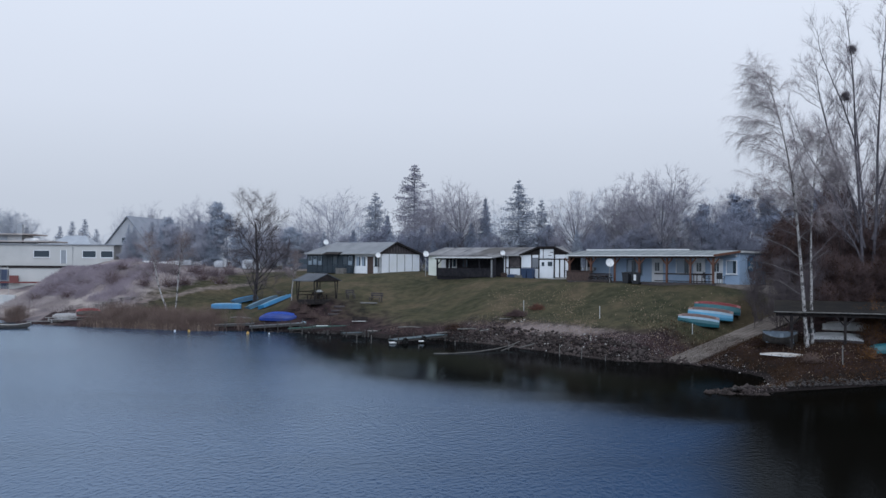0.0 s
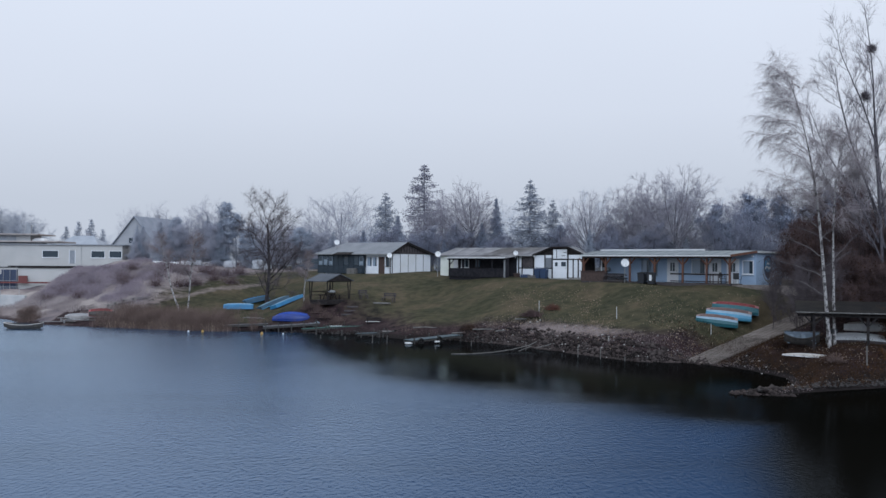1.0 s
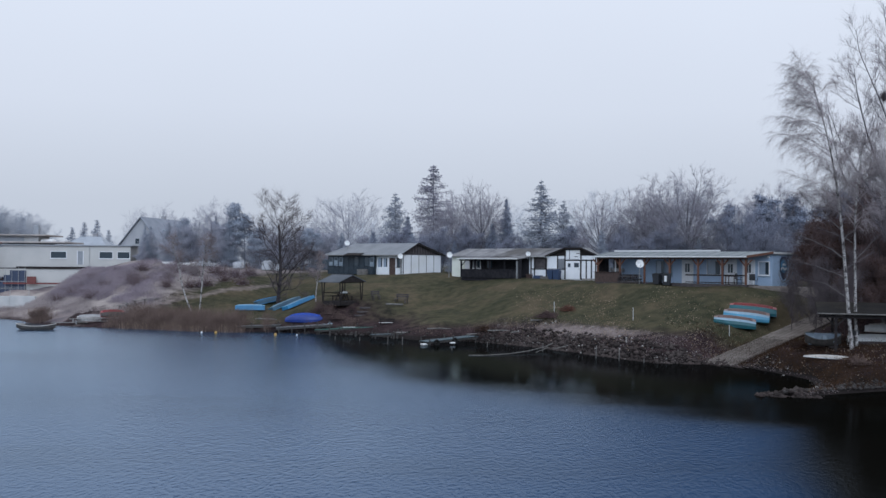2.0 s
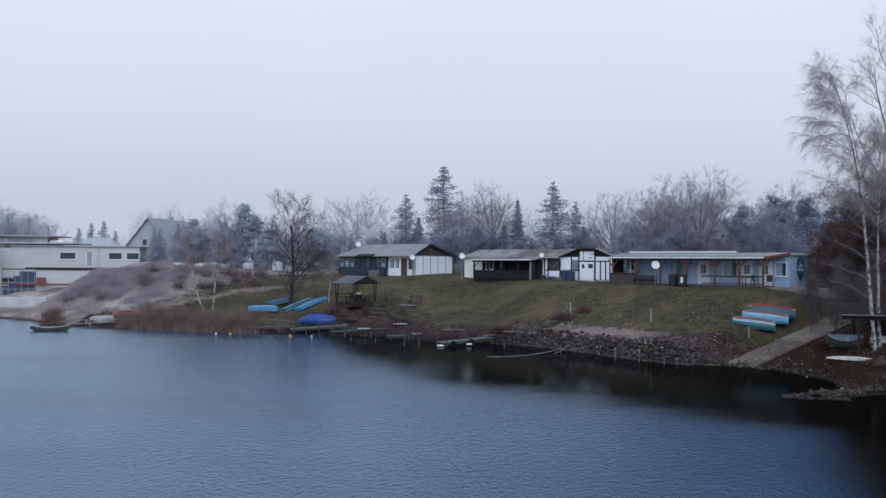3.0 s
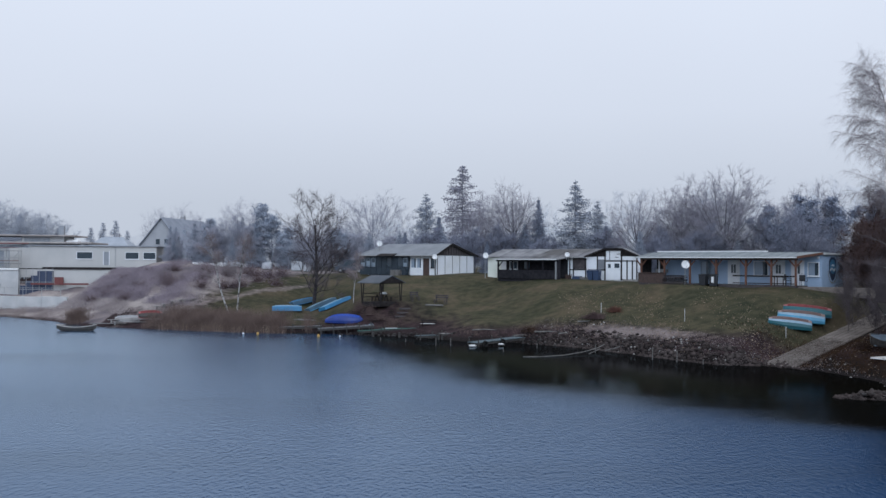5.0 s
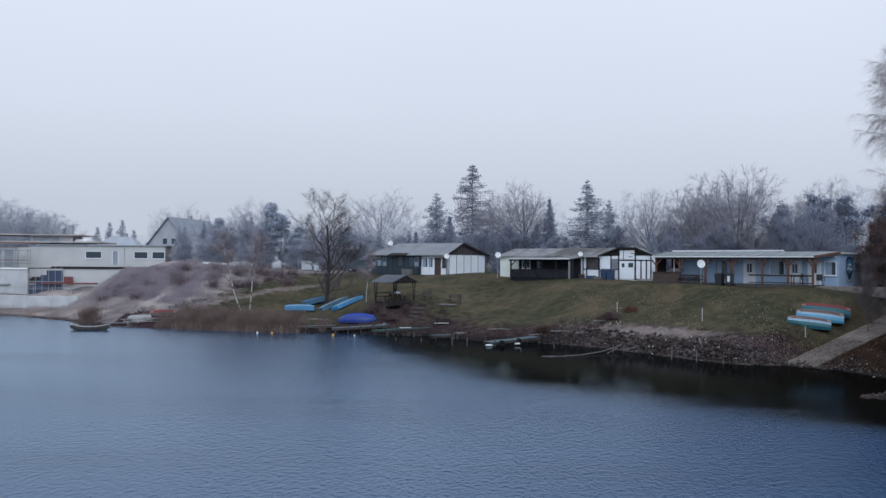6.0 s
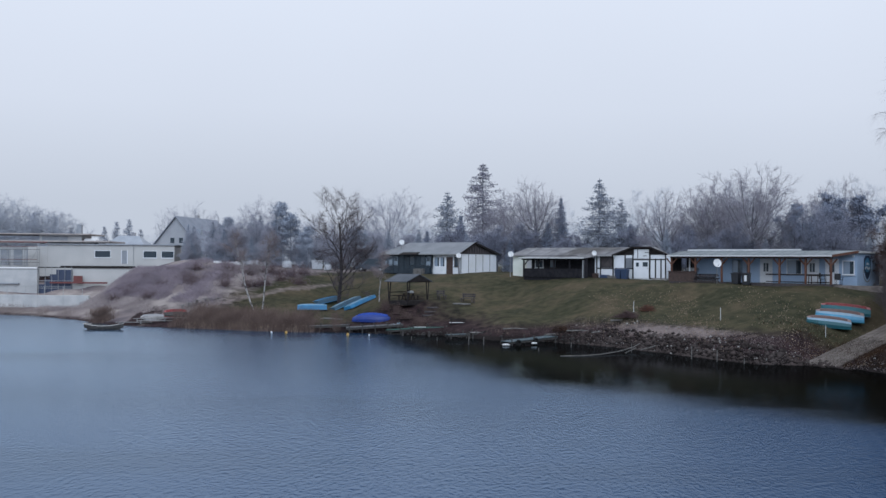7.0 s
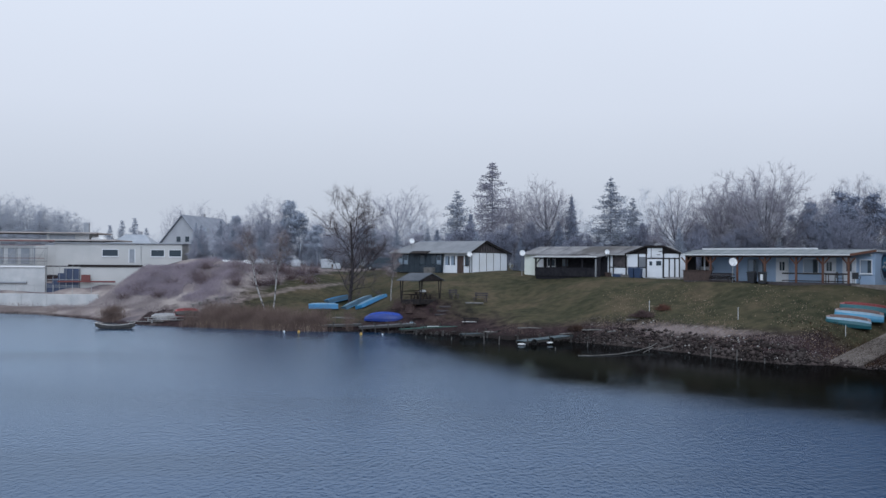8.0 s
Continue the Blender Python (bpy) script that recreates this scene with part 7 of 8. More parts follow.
# ---- boat shelter under the birches ----
def shelter():
    s = thing("boat_shelter", 21.05, 57.9, 1.45, -20, "open dark timber boat shelter with felt roof", "shelter")
    part("roof", Shape().slab([(-0.5, -0.4, 2.32), (9.0, -0.4, 2.32), (9.0, 4.6, 2.85), (-0.5, 4.6, 2.85)], 0.09), "darkfelt", s, "dark mossy felt roof")
    part("fascia", Shape().box(-0.52, -0.46, 2.27, 9.02, -0.402, 2.34, 0.01), "greywood", s, "pale grey fascia board")
    part("front_beam", Shape().box(-0.4, -0.2, 2.04, 8.9, -0.06, 2.2), "darktimber", s)
    part("back_beam", Shape().box(-0.4, 4.1, 2.5, 8.9, 4.24, 2.66), "darktimber", s)
    for px in (0.55, 3.6, 6.7, 8.8):
        for py in (-0.13, 4.17):
            po = part("post", Shape().box(px - 0.08, py - 0.08, -0.6, px + 0.08, py + 0.08, 2.05 if py < 1 else 2.5, 0.012), "darktimber", s)
            if py < 1:
                part("brace", Shape().beam((px - 0.06, py, 1.55), (px - 0.5, py, 2.03), 0.08, 0.09), "darktimber", po)
                part("brace", Shape().beam((px + 0.06, py, 1.55), (px + 0.5, py, 2.03), 0.08, 0.09), "darktimber", po)
    part("trestle", Shape().box(0.2, 0.7, 0.1, 6.4, 0.85, 0.22).box(0.2, 2.2, 0.1, 6.4, 2.35, 0.22), "darktimber", s)
    for px in (0.4, 2.4, 4.4, 6.2):
        part("trestle_leg", Shape().box(px - 0.05, 0.66, -0.6, px + 0.05, 2.4, 0.1), "darktimber", s)


shelter()
boat("dinghy", 21.3, 59.0, 1.75, -20, 2.1, 1.1, 0.5, "wetwood", "wetwood", "dark dinghy with pale blue inside lying under the shelter", False, "boats in the shelter", 0.4, inside="curtain", rim="wetwood", tilt=18)
boat("rowing_boat", 24.5, 58.5, 1.84, -20, 3.4, 1.5, 0.42, "gablewood", "boatwhite", "upturned flat white boat on trestles in the shelter", True, "boats in the shelter", 0.8, 16, 0, False, soft=0.9)
boat("rowing_boat", 25.9, 59.9, 2.5, -20, 2.8, 1.3, 0.5, "boatwhite", "boatcream", "upturned white boat at the back of the shelter", True, "boats in the shelter", 0.5)
boat("canoe", 21.0, 56.6, zat(21.0, 56.6) + 0.02, -42, 3.6, 0.45, 0.2, "boatcream", "boatwhite", "upturned slim white canoe on the bank", True, "", 0.15, 0, 0, False)
single("outboard_motor", Shape().box(-0.14, -0.2, 0.72, 0.14, 0.2, 1.1, 0.06).box(-0.06, -0.06, 0.0, 0.06, 0.08, 0.75, 0.02).box(-0.04, -0.2, 0.02, 0.04, 0.2, 0.12, 0.02), "plastic_dark", 22.9, 58.0, 1.66, 15, "dark outboard motor on a stand in the shelter", "motor")
boat("rowing_boat", 27.2, 55.9, zat(27.2, 55.9) + 0.05, 8, 3.2, 1.2, 0.5, "boatteal", "boatteal", "upturned teal boat on the bank beside the bush", True, "", 0.5)

# ---- fittings at the huts ----
def at(h, lx, ly):
    return at_house(h[0], h[1], h[2], lx, ly)


x, y = at(CLUB, -11.1, -2.75)
dish(x, y, 4.75, 2.0, 0.37, 5)
x, y = at(GREY, 0.25, -0.75)
dish(x, y, 5.0, 2.45, 0.31, 10)
x, y = at(GREY, -9.6, 0.6)
dish(x, y, 7.7, 1.4, 0.33, 10)
x, y = at(FRAMED, 0.75, -0.7)
dish(x, y, 5.0, 2.6, 0.33, 15)
x, y = at(FRAMED, 11.55, -0.62)
dish(x, y, 7.15, 0.55, 0.26, 10)
x, y = at(CLUB, -8.35, -2.75)
wheelie_bin(x, y, zat(x, y), -30, "plastic_dark", "black wheelie bin with a white sticker", 0.66, 0.98)
single("sticker", Shape().box(-0.11, -0.012, -0.26, 0.11, 0.0, 0.26), "boatwhite", x - 0.5 * 0.335, y - 0.866 * 0.335, zat(x, y) + 0.62, -30, "plain white sticker on the black bin", "sticker")
x, y = at(CLUB, -9.3, -2.7)
wheelie_bin(x, y, zat(x, y), -44, "plastic_dark", "black wheelie bin by the porch", 0.66, 0.95)
for k, (lx, mm) in enumerate(((14.6, "plastic_blue"), (15.3, "plastic_blue"))):
    x, y = at(FRAMED, lx, -0.75)
    wheelie_bin(x, y, 5.0, -40 + 4 * k, mm, "dark blue wheelie bin against the white wall", 0.66, 1.02)
x, y = at(FRAMED, 11.75, -0.6)
wheelie_bin(x, y, 5.0, -44, "brownwood", "low brown tub against the white wall", 0.5, 0.5)
x, y = at(FRAMED, 12.9, -0.65)
single("crate", Shape().box(-0.45, -0.28, 0, 0.45, 0.28, 0.42, 0.03).box(-0.4, -0.23, 0.42, 0.4, 0.23, 0.46), "plastic_blue", x, y, 5.0, -40, "dark blue storage crate against the wall", "crate")
x, y = at(FRAMED, 13.95, -0.85)
single("wood_stack", Shape().box(-0.5, -0.25, 0, 0.5, 0.25, 0.12).box(-0.48, -0.22, 0.13, 0.5, 0.24, 0.26).box(-0.5, -0.25, 0.27, 0.46, 0.2, 0.38), "greywood", x, y, 5.0, -40, "small stack of grey boards against the wall", "board stack")


def chair(x, y, z, rz, m, label):
    c = thing("garden_chair", x, y, z, rz, label, "chair", "porch chairs")
    part("seat", Shape().box(-0.24, -0.24, 0.42, 0.24, 0.22, 0.46, 0.01), m, c)
    part("backrest", Shape().slab([(-0.24, 0.2, 0.95), (0.24, 0.2, 0.95), (0.24, 0.3, 0.95), (-0.24, 0.3, 0.95)], 0.5), m, c)
    for sx in (-1, 1):
        for sy in (-0.2, 0.2):
            part("leg", Shape().bar((sx * 0.21, sy, 0.0), (sx * 0.21, sy, 0.42), 0.02), m, c)
        part("armrest", Shape().box(sx * 0.27 - 0.03, -0.22, 0.63, sx * 0.27 + 0.03, 0.22, 0.66).box(sx * 0.27 - 0.02, -0.2, 0.42, sx * 0.27 + 0.02, -0.16, 0.63), m, c)
    return c


chair(*at(CLUB, -0.95, -1.5), 5.0, 140, "plastic_dark", "dark plastic garden chair on the porch")
chair(*at(CLUB, -2.3, -1.3), 5.03, 60, "plastic_dark", "dark plastic garden chair behind the railing")
t = thing("porch_table", *at(CLUB, -3.0, -1.3), 5.03, -43, "small dark table behind the porch railing", "table")
part("tabletop", Shape().box(-0.45, -0.35, 0.68, 0.45, 0.35, 0.72, 0.01), "brownwood", t)
for sx in (-0.38, 0.38):
    for sy in (-0.28, 0.28):
        part("leg", Shape().box(sx - 0.03, sy - 0.03, 0, sx + 0.03, sy + 0.03, 0.68), "brownwood", t)
x, y = at(CLUB, -12.15, -2.6)
t = thing("wood_stack", x, y, 4.95, CLUB[2], "dark stack of boards and boxes beside the bar counter", "board stack")
rng_s = random.Random(8)
for i in range(7):
    w = 1.25 - 0.04 * i + rng_s.uniform(-0.1, 0.1)
    part("stacked_board", Shape().box(-w, -0.35 + rng_s.uniform(-0.05, 0.05), 0.12 * i, w * rng_s.uniform(0.75, 1.0), 0.3, 0.12 * i + 0.1, 0.012), rng_s.choice(("blackwood", "darktimber", "gablewood")), t)
terr = single("terrace", Shape().box(-1.2, -1.9, -0.8, 5.5, -0.95, 0.0, 0.02), "paver", CLUB[0], CLUB[1], 4.98, CLUB[2], "pale concrete terrace path by the clubhouse", "pavement", kind="structure")

# ---- trees on the shore ----
SHORE_TREE = bare_tree_meshes(96, 11.6, 5.0, "bark", "twigmauvedark", 8000, 0.5, 0.0, 0.006, levels=3, trunk_frac=0.14, up=0.05, r=0.24, forks=22, sub=7, angle=0.9, wander=0.12, spray=0.5, thin=0.32, leader=0.82)
plant(SHORE_TREE, "bare_tree", -21.0, 103.0, 1.0, 40, "dark bare tree standing among the blue boats")
BIRCH_FORK = bare_tree_meshes(93, 8.6, 2.4, "birch", "twigred", 1500, 0.7, 0.3, 0.006, levels=3, trunk_frac=0.35, up=0.03, r=0.10, forks=10, sub=5, lean=(-0.5, 0.0), angle=0.7)
BIRCH_FORK2 = bare_tree_meshes(94, 8.4, 2.2, "birch", "twigred", 1500, 0.7, 0.3, 0.006, levels=3, trunk_frac=0.35, up=0.03, r=0.09, forks=10, sub=5, lean=(0.14, 0.0), angle=0.7)
plant(BIRCH_FORK, "birch_tree", -29.1, 98.0, 1.0, 0, "young white birch leaning over the reeds", "young birches")
plant(BIRCH_FORK2, "birch_tree", -28.4, 98.1, 1.0, 0, "young upright white birch in the reeds", "young birches")
plant(BIRCH_FORK2, "birch_tree", -16.2, 98.6, 0.66, 80, "small white birch beside the gazebo", "young birches", wide=1.1)
leafy_bush("dry_bush", -15.2, 94.2, 44, 1.1, 1.6, "reed", "bare brown bush beside the gazebo", 900)
leafy_bush("dry_bush", -14.0, 92.6, 45, 1.0, 1.2, "reed", "bare brown bush beside the gazebo", 900)
leafy_bush("dry_bush", -12.9, 91.4, 41, 1.3, 1.0, "reed", "low dry brown bush above the jetties", 1000)
leafy_bush("dry_bush", -11.6, 89.3, 42, 1.2, 1.0, "reed", "low dry brown bush above the jetties", 1500)
leafy_bush("dry_bush", 1.0, 80.9, 43, 1.4, 0.5, "leafbrown", "low dry brown growth on the bank", 1500)
rng_b = random.Random(12)
for k in range(40):
    x = -48 + k * 0.55 + rng_b.uniform(-0.5, 0.5)
    y = 110 + rng_b.uniform(-5.5, 8) + 0.1 * (x + 46)
    r, h = rng_b.uniform(1.4, 2.4), rng_b.uniform(0.8, 1.5) * (1.0 if k < 12 else 1.5)
    leafy_bush("dry_bush", x, y, 50 + k, r, h, "heathdark", "bare greyish bush on the heath bank", 700)


# ---- reeds, heath, stones, leaves ----
def blades(name, n, seed, area, h0, h1, m, label, category, lean=0.16, w=0.012, bend=0.5):
    rng = np.random.default_rng(seed)
    P = area(rng, n)
    P = np.column_stack([P, ground_height(P[:, 0], P[:, 1])])
    P[:, 2] = np.maximum(P[:, 2], -0.1)
    n = len(P)
    h = rng.uniform(h0, h1, (n, 1))
    d = unit(np.column_stack([rng.normal(size=n) * lean, rng.normal(size=n) * lean, np.ones(n)]))
    mid = P + d * h * 0.6
    tip = mid + unit(d + np.column_stack([rng.normal(size=(n, 2)) * bend, np.zeros(n)])) * h * 0.45
    va, fa = spikes(P, mid + (tip - mid) * 0.2, np.full(n, w))
    vb, fb = spikes(mid, tip, np.full(n, w * 0.9))
    ob = new(name, soup(name, np.concatenate([va, vb]), np.concatenate([fa, fb + len(va)]), m))
    tagged(ob, label, category, kind="stuff")


def band(x0, x1, d0, d1, even=False):
    """A strip of the bank, by x and by metres from the water; in clumps unless even."""
    def area(rng, n):
        x = rng.uniform(x0, x1, n * 14)
        y = rng.uniform(46, 125, n * 14)
        d = shore_distance(x, y)
        k = (d > d0) & (d < d0 + (d1 - d0) * rng.random(len(x)) ** 0.4)
        if not even:
            k &= np.sin(x * 1.3 + 0.8 * np.sin(y)) + np.sin(x * 0.37) > -0.9 + rng.normal(size=len(x)) * 0.4
        k &= (x > x0 + 2.0 * rng.random(len(x)) ** 2) & (x < x1 - 3.0 * rng.random(len(x)) ** 2)
        P = np.column_stack([x[k], y[k]])
        return P[:n]
    return area


blades("reeds", 14000, 5, band(-36.5, -19.0, -0.4, 5.0), 0.8, 1.9, "reed", "dense dry brown reeds along the shore", "reeds", 0.14, 0.014)
blades("reed_edge", 1500, 6, band(-36, -19.5, -0.7, 0.6), 0.5, 1.1, "fallen", "pale dry reeds at the water's edge", "reeds", 0.14, 0.012)
blades("reeds_far", 4200, 7, band(-80, -51, -0.4, 2.5), 0.5, 1.1, "reedpale", "dry brown reeds before the quay", "reeds", 0.14, 0.016)
blades("reed_tuft", 700, 8, lambda r, n: np.column_stack([r.normal(-45.4, 0.6, n), r.normal(98.4, 0.4, n)]), 0.9, 1.9, "reed", "tuft of brown reeds behind the moored boat", "reeds", 0.14, 0.014)
# dark blades added to stand for the bank's mud and shadow
blades("bank_roots", 5000, 19, band(-22, 3, -0.3, 2.2), 0.08, 0.3, "bankblack", "dark blades for the wet mud and shadow along the lake bank", "roots", 0.6, 0.014)
blades("bank_stalks", 500, 23, band(-22.5, -12.5, 1.2, 3.5), 0.4, 0.9, "twigdark", "dark dead stalks before the blue boat", "stalks", 0.25, 0.014)
blades("bank_grass", 1500, 9, band(-7, 3, 0.8, 3.2), 0.15, 0.4, "reed", "dry grass along the lake bank", "grass", 0.4, 0.012)
blades("bank_weeds", 9000, 10, band(16.5, 32, 0.3, 7.5), 0.12, 0.45, "leafbrown", "dry weeds on the leafy bank", "weeds", 0.5, 0.01)
blades("heath_dark", 20000, 17, band(-51, -34, 7, 27), 0.25, 0.8, "heathdark", "dark twiggy heath on the mound", "heath", 0.45, 0.02)
blades("heath_growth", 16000, 11, band(-60, -33, 3.5, 31), 0.15, 0.5, "heath", "dry greyish heath growing over the mound", "heath", 0.45, 0.02)
blades("lawn_tufts", 9000, 12, band(-26, 24, 4.5, 22), 0.06, 0.16, "grassblade", "uneven tufts of autumn grass on the slope", "grass", 0.5, 0.012)


def stones(name, n, seed, area, s0, s1, m, label):
    rng = np.random.default_rng(seed)
    P = area(rng, n)
    n = len(P)
    z = np.maximum(ground_height(P[:, 0], P[:, 1]), -0.05)
    oct_v = np.array([(1, 0, 0), (0.3, 0.95, 0), (-0.8, 0.6, 0), (-0.8, -0.6, 0), (0.3, -0.95, 0), (0.1, 0, 0.75), (0, 0, -0.6)])
    oct_f = np.array([(0, 1, 5), (1, 2, 5), (2, 3, 5), (3, 4, 5), (4, 0, 5), (1, 0, 6), (2, 1, 6), (3, 2, 6), (4, 3, 6), (0, 4, 6)])
    s = s0 + (s1 - s0) * rng.random(n) ** 2.2
    a = rng.uniform(0, math.tau, n)
    V = oct_v[None] * rng.uniform(0.65, 1.3, (n, 7, 3)) * s[:, None, None]
    c, q = np.cos(a)[:, None], np.sin(a)[:, None]
    V = np.stack([V[..., 0] * c - V[..., 1] * q, V[..., 0] * q + V[..., 1] * c, V[..., 2]], -1)
    V += np.column_stack([P, z + s * 0.2])[:, None]
    F = (oct_f[None] + (np.arange(n) * 7)[:, None, None]).reshape(-1, 3)
    tagged(new(name, soup(name, V.reshape(-1, 3), F, m)), label, "stones", kind="stuff")


stones("bank_stones", 4600, 20, band(0.0, 17.0, -0.6, 2.2, True), 0.05, 0.26, "stone", "dark rubble stones along the bank")
def spit(rng, n):
    x = rng.uniform(14.2, 26, n)
    return np.column_stack([x, 48.0 + 0.37 * (x - 14.2) + np.abs(rng.normal(0, 0.3, n)) - 0.1])


stones("spit_stones", 500, 21, spit, 0.05, 0.16, "stonewetshade", "stones along the low spit")
stones("shore_stones", 1500, 24, band(-22, 3, -0.5, 1.4), 0.06, 0.22, "stonewetshade", "dark wet stones along the lake bank")
stones("pale_stones", 240, 22, band(0, 19, -0.3, 3.5, True), 0.04, 0.13, "concrete", "few pale stones among the rubble")


def scatter(name, n, seed, area, size, m, label):
    rng = np.random.default_rng(seed)
    P = area(rng, n)
    n = len(P)
    pos = np.column_stack([P, ground_height(P[:, 0], P[:, 1]) + 0.05])
    v, f = flakes(pos, rng.uniform(0.6, 1.3, n) * size, rng)
    tagged(new(name, soup(name, v, f, m)), label, "leaves", kind="stuff")


scatter("fallen_leaves", 3000, 30, band(4, 25, 2.5, 13), 0.05, "fallen", "pale fallen leaves strewn over the lawn")
scatter("bank_leaves", 7000, 31, band(14, 30, 0.3, 7), 0.06, "leafbrown", "brown fallen leaves on the bank under the birches")
scatter("bank_leaves_orange", 1500, 33, band(22, 32, 0.2, 4), 0.05, "orangeleaf", "orange fallen leaves on the foot of the bank")
scatter("bank_litter", 2600, 34, band(2, 19, 0.5, 4.6), 0.045, "fallen", "pale fallen leaves among the bank stones")
scatter("bank_leaves_pale", 900, 32, band(12, 27, 0.3, 7), 0.045, "fallen", "pale fallen leaves on the bank under the birches")


def gravel(name, n, seed, area, s0, s1, m, label):
    """Small stones of four faces each."""
    rng = np.random.default_rng(seed)
    P = area(rng, n)
    n = len(P)
    z = np.maximum(ground_height(P[:, 0], P[:, 1]), -0.02)
    t = np.array([(1, 0, -0.3), (-0.5, 0.87, -0.3), (-0.5, -0.87, -0.3), (0, 0, 0.8)])
    s = rng.uniform(s0, s1, n)
    V = t[None] * rng.uniform(0.6, 1.3, (n, 4, 3)) * s[:, None, None] + np.column_stack([P, z + s * 0.25])[:, None]
    F = (np.array([(0, 1, 3), (1, 2, 3), (2, 0, 3), (0, 2, 1)])[None] + (np.arange(n) * 4)[:, None, None]).reshape(-1, 3)
    tagged(new(name, soup(name, V.reshape(-1, 3), F, m)), label, "gravel", kind="stuff")


gravel("bank_gravel", 9000, 40, band(1.0, 19, 0.1, 4.2, True), 0.02, 0.055, "pebble", "small pale stones and litter on the bank")
gravel("spit_gravel", 1100, 41, spit, 0.02, 0.05, "pebbledim", "small stones on the low spit")


# ---- the pale flat-roofed house and the building site by the quay ----
def site_house():
    h = thing("flat_house", -72.4, 147.0, 5.5, 5.9, "pale rendered flat-roofed house under construction", "house")
    part("wall", Shape().box(0, 0, -1.5, 19.55, 9, 3.45), "render", h, "pale rendered wall")
    part("roof_edge", Shape().box(-0.3, -0.3, 3.45, 19.85, 9.3, 3.62, 0.02), "tile", h)
    part("plinth", Shape().box(2.0, -0.06, -0.12, 13.5, -0.004, 0.14), "darktimber", h)
    for x, w in ((7.2, 2.5), (14.7, 2.15), (17.5, 2.0)):
        window(h, x, 1.45, w, 1.15, -0.01, 0, "white")
    part("door", Shape().box(11.4, -0.06, 0.5, 12.2, -0.01, 2.6), "tile", h, "narrow dark glazed door")
    part("door_frame", Shape().box(11.3, -0.04, 0.5, 11.39, 0.0, 2.7).box(12.21, -0.04, 0.5, 12.3, 0.0, 2.7), "white", h)
    part("downpipe", Shape().bar((13.2, -0.08, 0.1), (13.2, -0.08, 3.4), 0.06), "renderdark", h)
    # the unfinished wing
    part("wing_wall", Shape().box(-13, 3.0, -1.5, 0, 9, 3.2), "renderdark", h, "grey unrendered block wall")
    for i in range(6):
        part("dark_opening", Shape().box(-12.2 + i * 2.0, 2.94, 0.2, -10.9 + i * 2.0, 2.99, 2.7), "tile", h)
    part("return_wall", Shape().box(-3.0, -0.0, -1.5, -0.01, 3.0, 3.2), "render", h)
    part("upper_slab", Shape().box(-14, 1.5, 3.9, 9.0, 12, 4.15, 0.02), "brown_slab", h, "brownish concrete roof slab")
    part("upper_storey", Shape().box(-2.4, 3.5, 3.62, 4.2, 9, 5.1), "renderdark", h)
    part("upper_window", Shape().box(-2.0, 3.44, 3.8, 2.0, 3.49, 4.9), "tile", h)
    part("upper_slab", Shape().box(-13, 2.5, 5.1, 5.6, 12, 5.3, 0.02), "brown_slab", h)
    part("wrapped_stack", Shape().box(4.5, 3.6, 3.62, 6.4, 5.4, 4.6, 0.25), "plastic_white", h, "white wrapped stack on the roof")
    part("chimney", Shape().box(2.6, 6.0, 5.3, 3.4, 6.8, 6.9, 0.02), "tile", h)
    # scaffold before the wing
    sc = thing("scaffold", -83.5, 142.6, 4.2, 5.9, "pale steel scaffold with red rails before the wing", "scaffold")
    for i in range(6):
        for yy in (0, 1.0):
            part("standard", Shape().bar((i * 2.2, yy, -0.5), (i * 2.2, yy, 5.6), 0.04), "metal", sc)
    for z in (1.9, 3.9):
        part("deck_board", Shape().box(0, 0, z, 11, 1.0, z + 0.06), "greywood", sc)
        part("toe_rail", Shape().bar((0, -0.05, z + 1.0), (11, -0.05, z + 1.0), 0.04), "metal", sc)
        part("guard_rail", Shape().bar((0, -0.05, z + 0.5), (11, -0.05, z + 0.5), 0.04), "rust", sc)
    part("top_rail", Shape().box(-1, -0.1, 5.0, 12.5, 0.0, 5.15), "rust", sc)
    for i in range(0, 5, 2):
        part("diagonal", Shape().bar((i * 2.2, -0.03, 0), (i * 2.2 + 2.2, -0.03, 3.9), 0.03), "metal", sc)


